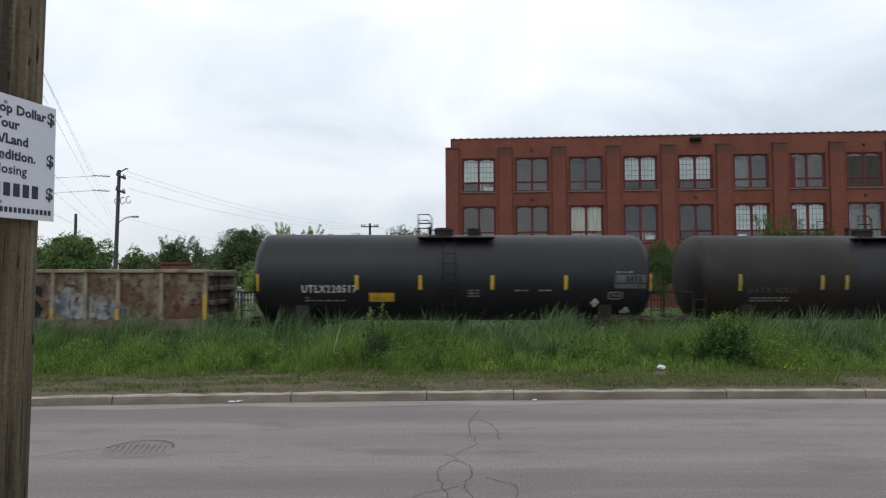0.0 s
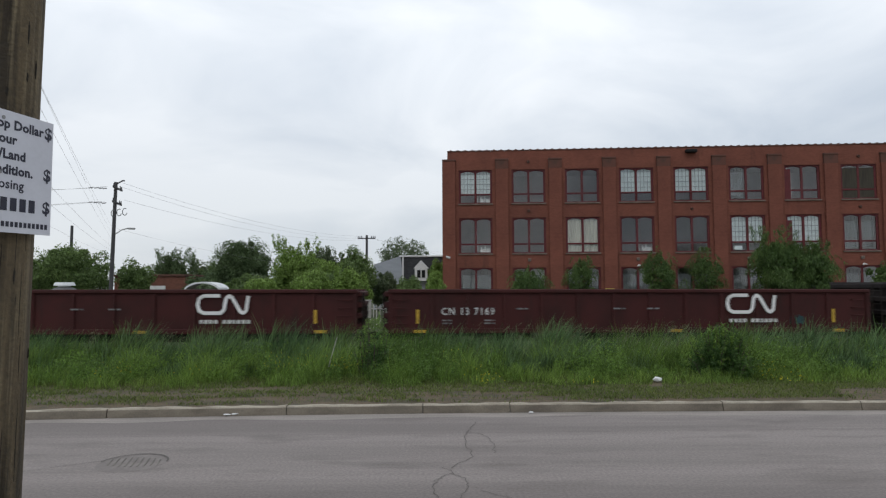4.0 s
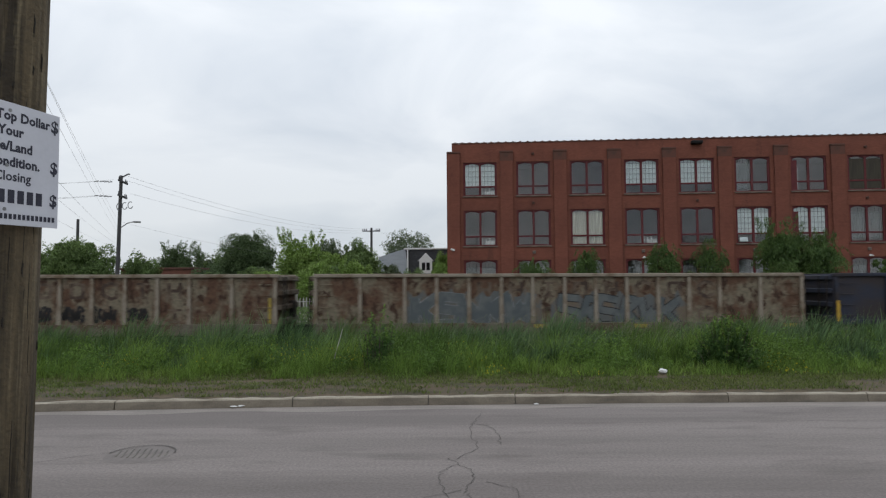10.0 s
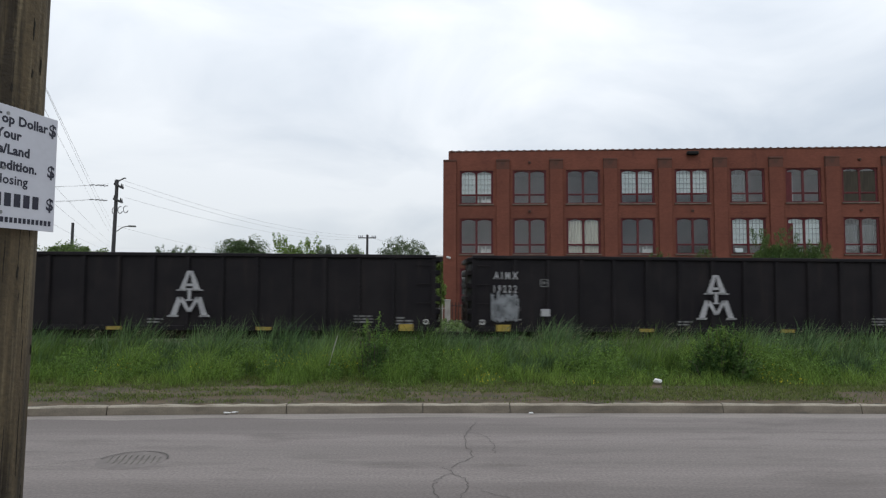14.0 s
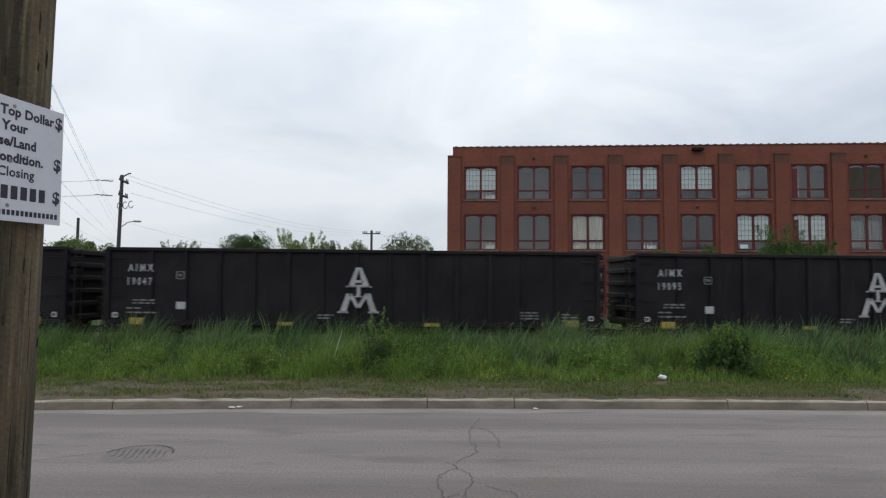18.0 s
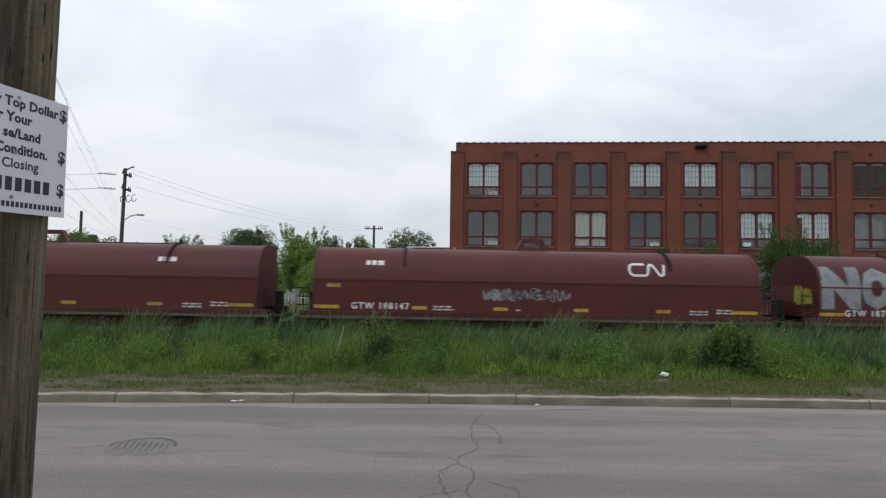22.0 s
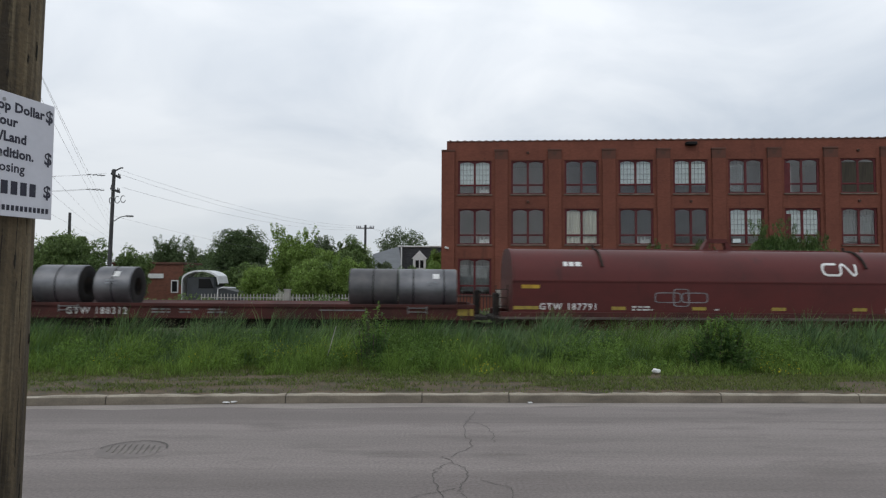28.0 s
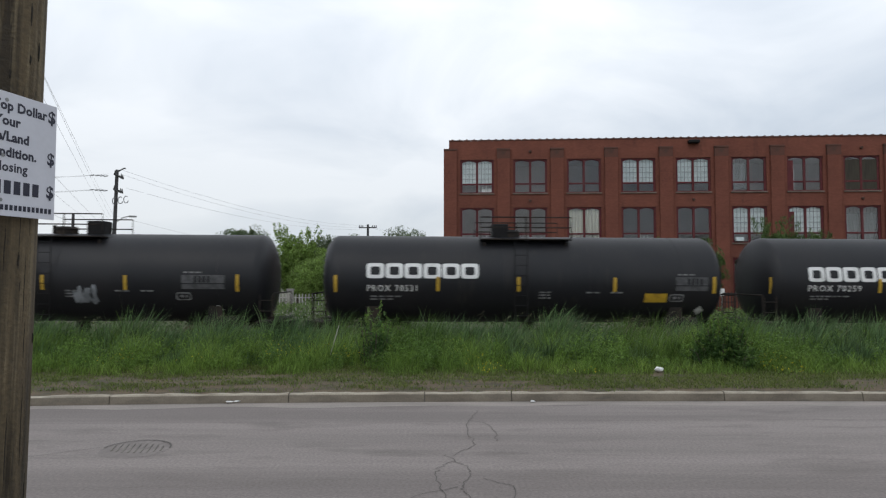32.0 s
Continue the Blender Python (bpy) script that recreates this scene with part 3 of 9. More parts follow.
def tube(bm, pts, r, n=6):
    """A round bar along points, one joined surface."""
    p = [Vector(q) for q in pts]
    rings = []
    for i, c in enumerate(p):
        d = (p[min(i + 1, len(p) - 1)] - p[max(i - 1, 0)]).normalized()
        side = d.cross(Vector((0.31, 0.9, 0.29))).normalized()
        other = d.cross(side)
        rings.append([bm.verts.new(c + side * (r * math.cos(2 * math.pi * k / n)) + other * (r * math.sin(2 * math.pi * k / n))) for k in range(n)])
    for a, b in zip(rings, rings[1:]):
        for k in range(n):
            bm.faces.new((a[k], a[(k + 1) % n], b[(k + 1) % n], b[k]))
    bm.faces.new(rings[0][::-1])
    bm.faces.new(rings[-1])
    return bm


def lathe(bm, prof, zc=0.0, n=48):
    """Turn a profile of (x, radius) about the x axis."""
    rings = []
    for x, r in prof:
        rings.append([bm.verts.new((x, r * math.cos(2 * math.pi * i / n), zc + r * math.sin(2 * math.pi * i / n))) for i in range(n)])
    for a, b in zip(rings, rings[1:]):
        for i in range(n):
            bm.faces.new((a[i], b[i], b[(i + 1) % n], a[(i + 1) % n]))
    bm.faces.new(rings[0])
    bm.faces.new(rings[-1][::-1])
    return bm


def prism(bm, outline, y0, y1):
    """An outline of (x, z), counter-clockwise as seen from -y, between y0 (near) and y1."""
    a = [bm.verts.new((x, y0, z)) for x, z in outline]
    b = [bm.verts.new((x, y1, z)) for x, z in outline]
    bm.faces.new(a)
    bm.faces.new(b[::-1])
    n = len(a)
    for i in range(n):
        bm.faces.new((a[i], b[i], b[(i + 1) % n], a[(i + 1) % n]))
    return bm


def extrude_x(bm, section, x0, x1):
    """A closed section of (y, z) drawn out from x0 to x1."""
    a = [bm.verts.new((x0, y, z)) for y, z in section]
    b = [bm.verts.new((x1, y, z)) for y, z in section]
    n = len(a)
    for i in range(n):
        bm.faces.new((a[i], a[(i + 1) % n], b[(i + 1) % n], b[i]))
    bm.faces.new(a[::-1])
    bm.faces.new(b)
    bmesh.ops.recalc_face_normals(bm, faces=bm.faces[:])
    return bm


def mesh_of(name, bm, material, smooth=True):
    me = bpy.data.meshes.new(name)
    bm.to_mesh(me)
    bm.free()
    me.materials.append(material)
    if smooth:
        me.polygons.foreach_set("use_smooth", [True] * len(me.polygons))
        me.set_sharp_from_angle(angle=radians(32))
    return me


def put(name, me, parent=None, m=None, label=""):
    ob = new(name, me)
    if parent:
        ob.parent = parent
    if m is not None:
        ob.matrix_basis = m
    if label:
        tagged(ob, label)
    return ob


def part(name, bm, material, parent=None, label=""):
    return put(name, mesh_of(name, bm, material), parent, None, label)


def B():
    return bmesh.new()


def thing(name, label, category, group="", m=None, kind=""):
    ob = new(name)
    ob.empty_display_size = 0.2
    if m is not None:
        ob.matrix_basis = m
    return tagged(ob, label, category, group, kind)


def poly_mesh(name, verts, counts, index, material):
    """A mesh from arrays: corners, corners per face, and the corner indices of all the faces in a row."""
    me = bpy.data.meshes.new(name)
    verts, counts, index = np.asarray(verts, np.float32).reshape(-1, 3), np.asarray(counts), np.asarray(index)
    me.vertices.add(len(verts))
    me.vertices.foreach_set("co", verts.ravel())
    me.loops.add(len(index))
    me.loops.foreach_set("vertex_index", index.astype(np.int32))
    me.polygons.add(len(counts))
    me.polygons.foreach_set("loop_start", np.concatenate(([0], np.cumsum(counts)[:-1])).astype(np.int32))
    me.update(calc_edges=True)
    me.validate()
    me.materials.append(material)
    return me


def leaf_mesh(name, centres, size, material, rng, droop=0.0, slim=0.42):
    """Many small pointed leaves, one four-cornered piece each."""
    n = len(centres)
    a = rng.normal(size=(n, 3))
    a[:, 2] -= droop
    a /= np.linalg.norm(a, axis=1)[:, None]
    b = np.cross(a, rng.normal(size=(n, 3)))
    b /= np.linalg.norm(b, axis=1)[:, None] + 1e-6
    s = size * rng.uniform(0.6, 1.35, (n, 1))
    v = np.stack((centres - a * s, centres + b * s * slim, centres + a * s, centres - b * s * slim), 1)
    return poly_mesh(name, v, np.full(n, 4), np.arange(4 * n), material)


def blade_mesh(name, root, height, width, lean, material, rng):
    """Grass blades of three pieces each, that taper and bend over."""
    n = len(root)
    ang = rng.uniform(0, 2 * math.pi, n)
    side = np.stack((np.cos(ang), np.sin(ang), np.zeros(n)), 1) * width[:, None] * 0.5
    bend = np.stack((lean[:, 0], lean[:, 1], np.zeros(n)), 1) * height[:, None]
    up = np.array([0, 0, 1.0])
    lv = []
    for f, w in ((0, 1.0), (0.45, 0.9), (0.8, 0.55)):
        c = root + up * (height * f * (1 - 0.12 * f))[:, None] + bend * f * f
        lv += [c - side * w, c + side * w]
    lv.append(root + up * (height * 0.93)[:, None] + bend * 1.15)
    v = np.stack(lv, 1)
    idx = (np.arange(n)[:, None] * 7 + np.array([0, 1, 3, 2, 2, 3, 5, 4, 4, 5, 6])).ravel()
    return poly_mesh(name, v, np.tile([4, 4, 3], n), idx, material)


# ---- writing and paint on surfaces ----
GLYPHS = {}


def glyphs(s, weight=0.018, gap=1.25):
    if (s, weight, gap) not in GLYPHS:
        cu = bpy.data.curves.new("letters", "FONT")
        cu.body, cu.size, cu.resolution_u, cu.offset = s, 1.0, 2, weight
        cu.space_character = gap
        ob = new("letters", cu)
        me = bpy.data.meshes.new_from_object(ob)
        bpy.data.objects.remove(ob)
        bpy.data.curves.remove(cu)
        GLYPHS[s, weight, gap] = (np.array([v.co[:2] for v in me.vertices]), [list(p.vertices) for p in me.polygons])
        bpy.data.meshes.remove(me)
    return GLYPHS[s, weight, gap]


def flat(name, verts2, faces, material, parent, depth_at, label="", lift=0.006):
    me = bpy.data.meshes.new(name)
    me.from_pydata([(x, depth_at(z) - lift, z) for x, z in verts2], [], faces)
    me.materials.append(material)
    return put(name, me, parent, None, label)


def letter(parent, s, x, z, h, material, depth_at, width=None, name="lettering", label="", gap=1.25):
    """Characters of cap height h with their foot at z, from x on."""
    if not s:
        return small_print(parent, x, z, width or 1.0, 1, h, material, depth_at, 1)
    v, f = glyphs(s, 0.018, gap)
    k = h / 0.70
    kx = k if width is None else width / max(1e-6, float(v[:, 0].max() - v[:, 0].min()))
    x -= 0 if width is None else float(v[:, 0].min()) * kx
    return flat(name, [(x + a * kx, z + b * k) for a, b in v], f, material, parent, depth_at, label or "stencilled " + s)


def plate(parent, x0, x1, z0, z1, material, depth_at, name="reflector", label="", lift=0.006):
    n = max(1, int((z1 - z0) / 0.12))
    zs = [z0 + (z1 - z0) * i / n for i in range(n + 1)]
    v = [(x, z) for z in zs for x in (x0, x1)]
    return flat(name, v, [(2 * i, 2 * i + 1, 2 * i + 3, 2 * i + 2) for i in range(n)], material, parent, depth_at, label, lift)


def small_print(parent, x, z, w, rows, h, material, depth_at, seed=0, name="small_print", lift=0.008):
    """Rows of bars in place of print too small to read."""
    rng = random.Random(seed)
    v, f = [], []
    for r in range(rows):
        zz, xx = z - r * h * 1.9, x
        while xx < x + w - 0.04:
            e = min(xx + rng.uniform(0.10, 0.26), x + w)
            i = len(v)
            v += [(xx, zz), (e, zz), (e, zz + h), (xx, zz + h)]
            f.append((i, i + 1, i + 2, i + 3))
            xx = e + 0.05
            if rng.random() < 0.15:
                break
    return flat(name, v, f, material, parent, depth_at, "rows of small unreadable print", lift)


def ribbon(pts, w, fine=1):
    """A flat stroke of width w along points (x, z), each step cut into `fine` pieces."""
    p = np.array(pts, float)
    if fine > 1:
        k = np.linspace(0, len(p) - 1, (len(p) - 1) * fine + 1)
        p = np.stack([np.interp(k, np.arange(len(p)), p[:, j]) for j in (0, 1)], 1)
    d = np.gradient(p, axis=0)
    d /= np.linalg.norm(d, axis=1)[:, None] + 1e-9
    nrm = np.stack((-d[:, 1], d[:, 0]), 1) * w / 2
    v = np.concatenate((p + nrm, p - nrm))
    n = len(p)
    return [tuple(a) for a in v], [(i + n, i + 1 + n, i + 1, i) for i in range(n - 1)]


def scribble(parent, x, z, w, h, material, depth_at, seed, loops=5, stroke=0.05, name="graffiti", label="looping spray-paint scrawl"):
    """A quick hand-sprayed scrawl: bent strokes that wander from cell to cell and mean nothing."""
    rng = random.Random(seed * 7919 + 13)
    key = []
    for i in range(loops):
        c = x + w * i / loops
        kind = rng.randrange(4)
        cell = {0: ((0.1, 0.1), (0.25, 0.95), (0.6, 0.75), (0.35, 0.5), (0.8, 0.05)), 1: ((0.8, 0.85), (0.2, 0.8), (0.1, 0.3), (0.6, 0.05), (0.85, 0.4), (0.4, 0.5)),
                2: ((0.1, 0.9), (0.3, 0.1), (0.5, 0.6), (0.7, 0.1), (0.95, 0.95)), 3: ((0.15, 0.2), (0.5, 1.0), (0.85, 0.3), (0.4, 0.35), (0.9, 0.0))}[kind]
        for a, b in cell:
            key.append((c + w / loops * (a + rng.uniform(-0.12, 0.12)), z + h * min(1, max(0, b * rng.uniform(0.8, 1.05) + rng.uniform(-0.06, 0.06)))))
    pts = []
    p = [key[0]] + key + [key[-1]]
    for i in range(1, len(p) - 2):
        for k in range(4):
            t = k / 4
            pts.append(tuple(0.5 * (2 * p[i][j] + (p[i + 1][j] - p[i - 1][j]) * t + (2 * p[i - 1][j] - 5 * p[i][j] + 4 * p[i + 1][j] - p[i + 2][j]) * t * t
                                    + (3 * p[i][j] - p[i - 1][j] - 3 * p[i + 1][j] + p[i + 2][j]) * t ** 3) for j in (0, 1)))
    v, f = ribbon(pts, stroke)
    return flat(name, v, f, material, parent, depth_at, label, 0.009 + 0.002 * (seed % 3))


def sprayed_word(parent, s, x, z, w, h, material, depth_at, weight=0.06, lift=0.012, label="", name="graffiti"):
    """Fat sprayed characters, cut into level bands so that they follow a curved side."""
    v, f = glyphs(s, weight, 1.0)
    lo, hi = v.min(0), v.max(0)
    bm = B()
    vs = [bm.verts.new((x + w * (a - lo[0]) / (hi[0] - lo[0]), 0, z + h * (b - lo[1]) / (hi[1] - lo[1]))) for a, b in v]
    for q in f:
        bm.faces.new([vs[i] for i in q])
    for k in range(1, 9):
        bmesh.ops.bisect_plane(bm, geom=bm.verts[:] + bm.edges[:] + bm.faces[:], plane_co=(0, 0, z + h * k / 9), plane_no=(0, 0, 1))
    for p in bm.verts:
        p.co.y = depth_at(p.co.z) - lift
    return part(name, bm, material, parent, label)


def bubbles(parent, x, z, w, h, n, material, depth_at, seed, stroke=0.06, square=False):
    """Hand-sprayed rounded outlines that overlap one another, drawn with one thick line each."""
    rng = random.Random(seed)
    for i in range(n):
        cx, cz = x + w * (i + 0.5) / n + rng.uniform(-0.04, 0.04), z + h * rng.uniform(0.42, 0.58)
        rx, rz = w / n * rng.uniform(0.5, 0.72), h * rng.uniform(0.32, 0.5)
        a0, sweep, power = rng.uniform(0, 6.3), rng.uniform(4.3, 6.1), rng.uniform(4, 7) if square else rng.uniform(1.9, 2.6)
        pts = []
        for k in range(27):
            q = a0 + sweep * k / 26
            c, d = math.cos(q), math.sin(q)
            pts.append((cx + rx * math.copysign(abs(c) ** (2 / power), c) + 0.2 * rz * d, cz + rz * math.copysign(abs(d) ** (2 / power), d)))
        if rng.random() < 0.6:
            pts += [(cx + rng.uniform(-0.3, 0.3) * rx, cz + rng.uniform(-0.3, 0.3) * rz)]
        v, f = ribbon(pts, stroke)
        flat("graffiti", v, f, material, parent, depth_at, "looping spray-paint outline", 0.009 + 0.002 * (i % 3))


def blob(cx, cz, rx, rz, power=3.2, n=22, tilt=0.0):
    out = []
    for i in range(n):
        a = 2 * math.pi * i / n
        ca, sa = math.cos(a), math.sin(a)
        x = rx * math.copysign(abs(ca) ** (2 / power), ca)
        z = rz * math.copysign(abs(sa) ** (2 / power), sa)
        out.append((cx + x + z * tilt, cz + z))
    return out


FORMS = (((0.05, 0), (0.2, 1), (0.8, 0.85), (0.3, 0.5), (0.95, 0)), ((0.95, 0.95), (0.15, 0.8), (0.12, 0.12), (0.95, 0.05)), ((0.0, 1), (0.3, 0.05), (0.52, 0.62), (0.75, 0.05), (1, 1)),
         ((0.1, 0), (0.12, 1), (0.14, 0.45), (0.95, 1), (0.4, 0.5), (1, 0)), ((1, 0.9), (0.15, 1), (0.1, 0.55), (0.9, 0.45), (0.85, 0.02), (0, 0)))


def wildstyle(parent, x, z, w, h, n, fill, edge, depth_at, seed, stroke=0.22, rim=0.07, halo=None):
    """A sprayed piece of angular interlocking bodies with outlines; it spells nothing."""
    rng = random.Random(seed)
    if halo:
        cols, rows = 26, 7
        top = [z + h * (1.0 + 0.16 * math.sin(i * 2.3 + seed) + rng.uniform(-0.06, 0.10)) * (0.72 if i in (0, cols) else 1) for i in range(cols + 1)]
        foot = [z - h * rng.uniform(0.0, 0.06) for _ in range(cols + 1)]
        v = [(x - 0.35 + (w + 0.7) * i / cols, foot[i] + (top[i] - foot[i]) * j / rows) for j in range(rows + 1) for i in range(cols + 1)]
        f = [(j * (cols + 1) + i, j * (cols + 1) + i + 1, (j + 1) * (cols + 1) + i + 1, (j + 1) * (cols + 1) + i) for j in range(rows) for i in range(cols)]
        flat("graffiti_halo", v, f, halo, parent, depth_at, "pale sprayed ground behind the graffiti", 0.009)
    last = -1
    for i in range(n):
        k = rng.choice([q for q in range(len(FORMS)) if q != last])
        last = k
        cx, cw, slant, rise = x + w * (i - 0.08) / n, w / n * 1.12, rng.uniform(-0.12, 0.2), rng.uniform(-0.05, 0.05)
        key = [(cx + cw * (a + slant * b) + rng.uniform(-0.03, 0.03) * cw, z + h * min(1.06, max(-0.02, b * rng.uniform(0.92, 1.02) + rise))) for a, b in FORMS[k]]
        pts = []
        for a, b in zip(key, key[1:]):
            pts += [(a[0] + (b[0] - a[0]) * q / 5, a[1] + (b[1] - a[1]) * q / 5) for q in range(5)]
        pts.append(key[-1])
        for name, mat, width, lift, say in (("graffiti_outline", edge, stroke + rim, 0.012, "outline of the spray paint"), ("graffiti", fill, stroke, 0.020, "angular spray-paint body")):
            rv, rf = ribbon(pts, width)
            me = bpy.data.meshes.new(name)
            m = len(pts)
            me.from_pydata([(px, depth_at(pz) - lift - 0.003 * (i % 2) - 0.00008 * (j % m), pz) for j, (px, pz) in enumerate(rv)], [], rf)
            me.materials.append(mat)
            put(name, me, parent, None, say)


def ring_shape(cx, cz, w, h, t):
    a, b = blob(cx, cz, w / 2, h / 2, 6, 24), blob(cx, cz, w / 2 - t, h / 2 - t * 0.8, 6, 24)
    n = 24
    return a + b, [(i, (i + 1) % n, n + (i + 1) % n, n + i) for i in range(n)]


def emblem_rings(parent, x, z, w, h, n, material, depth_at, label):
    """A company mark as a row of plain rounded rings."""
    v, f = [], []
    for i in range(n):
        rv, rf = ring_shape(x + w * (i + 0.5) / n, z + h / 2, w / n * 0.94, h, h * 0.28)
        f += [tuple(k + len(v) for k in q) for q in rf]
        v += rv
    flat("emblem", v, f, material, parent, depth_at, label, 0.010)


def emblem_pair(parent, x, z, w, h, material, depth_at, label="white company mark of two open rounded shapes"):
    v, f = ribbon([(x + w * 0.44, z + h), (x + w * 0.12, z + h), (x + w * 0.03, z + h * 0.85), (x, z + h * 0.5), (x + w * 0.03, z + h * 0.15), (x + w * 0.12, z), (x + w * 0.46, z),
                   (x + w * 0.52, z + h * 0.2), (x + w * 0.56, z + h * 0.85), (x + w * 0.62, z + h), (x + w * 0.68, z + h * 0.9), (x + w * 0.84, z + h * 0.1), (x + w * 0.9, z), (x + w * 0.96, z + h * 0.12),
                   (x + w, z + h)], h * 0.2, 5)
    flat("emblem", v, f, material, parent, depth_at, label, 0.010)


def emblem_stack(parent, cx, z, h, material, depth_at):
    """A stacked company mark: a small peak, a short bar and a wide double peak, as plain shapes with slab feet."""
    w = h * 0.42
    top, mid = z + h * 0.56, z + h * 0.43

    def add(*outlines):
        v, f = [], []
        for o in outlines:
            f.append(tuple(range(len(v), len(v) + len(o))))
            v.extend(o)
        flat("emblem", v, f, material, parent, depth_at, "large white stacked company mark", 0.010)

    def slab(a, b, z0, z1):
        return [(cx + w * a, z0), (cx + w * b, z0), (cx + w * b, z1), (cx + w * a, z1)]

    add([(cx - w * 0.55, top), (cx - w * 0.25, top), (cx + w * 0.03, z + h), (cx - w * 0.15, z + h)],
        [(cx + w * 0.22, top), (cx + w * 0.58, top), (cx + w * 0.15, z + h), (cx - w * 0.02, z + h)],
        slab(-0.26, 0.26, z + h * 0.665, z + h * 0.72), slab(-0.66, -0.18, top, top + 0.045), slab(0.16, 0.68, top, top + 0.045))
    add(slab(-0.085, 0.085, z + h * 0.36, z + h * 0.60), slab(-0.19, 0.19, z + h * 0.585, z + h * 0.615), slab(-0.19, 0.19, z + h * 0.345, z + h * 0.375))
    add([(cx - w * 0.98, z), (cx - w * 0.66, z), (cx - w * 0.34, mid), (cx - w * 0.62, mid)],
        [(cx - w * 0.10, z + h * 0.10), (cx + w * 0.10, z + h * 0.10), (cx - w * 0.34, mid), (cx - w * 0.56, mid)],
        [(cx - w * 0.10, z + h * 0.10), (cx + w * 0.10, z + h * 0.10), (cx + w * 0.56, mid), (cx + w * 0.34, mid)],
        [(cx + w * 0.66, z), (cx + w * 0.98, z), (cx + w * 0.62, mid), (cx + w * 0.34, mid)],
        slab(-1.08, -0.54, z - 0.01, z + 0.05), slab(0.54, 1.08, z - 0.01, z + 0.05))


# ---- ground, road, kerb ----
KERB_Y, KERB_K = 8.42, 0.02
TRACK_Y, TRACK_K, RAIL = 22.45, 0.033, -0.85


def kerb_y(x):
    """The kerb's foot: it bows gently to the road at both ends."""
    q = min(abs(x), 8.0)
    k = 0.006 if x < 0 else 0.0025
    return KERB_Y + KERB_K * x - k * q * q


track_z = lambda x: -0.02 - 0.0043 * min(max(x, -40), 40)  # the line falls slightly to the east
track_y = lambda x: TRACK_Y + TRACK_K * x


def ground_z(x, y):
    """Height of the open ground: a verge behind the kerb, a shallow ditch to the line, level land beyond."""
    d = y - kerb_y(x)
    if d < 0.1:
        return 0.11
    if d < 2.2:
        return 0.11 + 0.012 * math.sin(d * 2.4)
    if d < 9.5:
        return 0.11 - 0.93 * ((d - 2.2) / 7.3) ** 1.15
    return -1.05 if d < 17 else -1.1


def make_ground():
    xs = sorted({*np.linspace(-900, -40, 12).tolist(), *np.linspace(-40, 45, 69).tolist(), *np.linspace(45, 900, 12).tolist()})
    ds = [0.105, 0.5, 1, 1.5, 2, 2.5, 3, 3.5, 4, 5, 6, 7, 8, 9, 9.6, 12, 17.5, 25, 40, 70, 140, 400, 1500]
    v, f = [], []
    for d in ds:
        for x in xs:
            y = kerb_y(x) + d if d < 30 else KERB_Y + d
            w = 0.02 * noise.noise(Vector((x * 1.3, d * 1.7, 0))) if 0.3 < d < 9 and abs(x) < 40 else 0
            v.append((x, y, ground_z(x, kerb_y(x) + d) + w))
    n = len(xs)
    for i in range(len(ds) - 1):
        for j in range(n - 1):
            f.append((i * n + j, i * n + j + 1, (i + 1) * n + j + 1, (i + 1) * n + j))
    me = bpy.data.meshes.new("ground")
    me.from_pydata(v, [], f)
    me.materials.append(M["verge"])
    me.materials.append(M["field"])
    for p in me.polygons:
        p.material_index = 1 if p.center.y - KERB_Y > 13 else 0
        p.use_smooth = True
    tagged(put("ground", me), "grassy verge and rough land with bare soil", "ground", kind="structure")


def strip(name, y0, y1, z0, z1, material, label, category, x0=-900.0, x1=900.0, k=KERB_K):
    bm = B()
    v = [bm.verts.new(p) for p in ((x0, y0 + k * x0, z1), (x1, y0 + k * x1, z1), (x1, y1 + k * x1, z1), (x0, y1 + k * x0, z1))]
    bm.faces.new(v)
    w = [bm.verts.new((p.co.x, p.co.y, z0)) for p in v]
    for i in range(4):
        bm.faces.new((v[i], w[i], w[(i + 1) % 4], v[(i + 1) % 4]))
    bmesh.ops.recalc_face_normals(bm, faces=bm.faces[:])
    return tagged(part(name, bm, material), label, category, kind="structure")


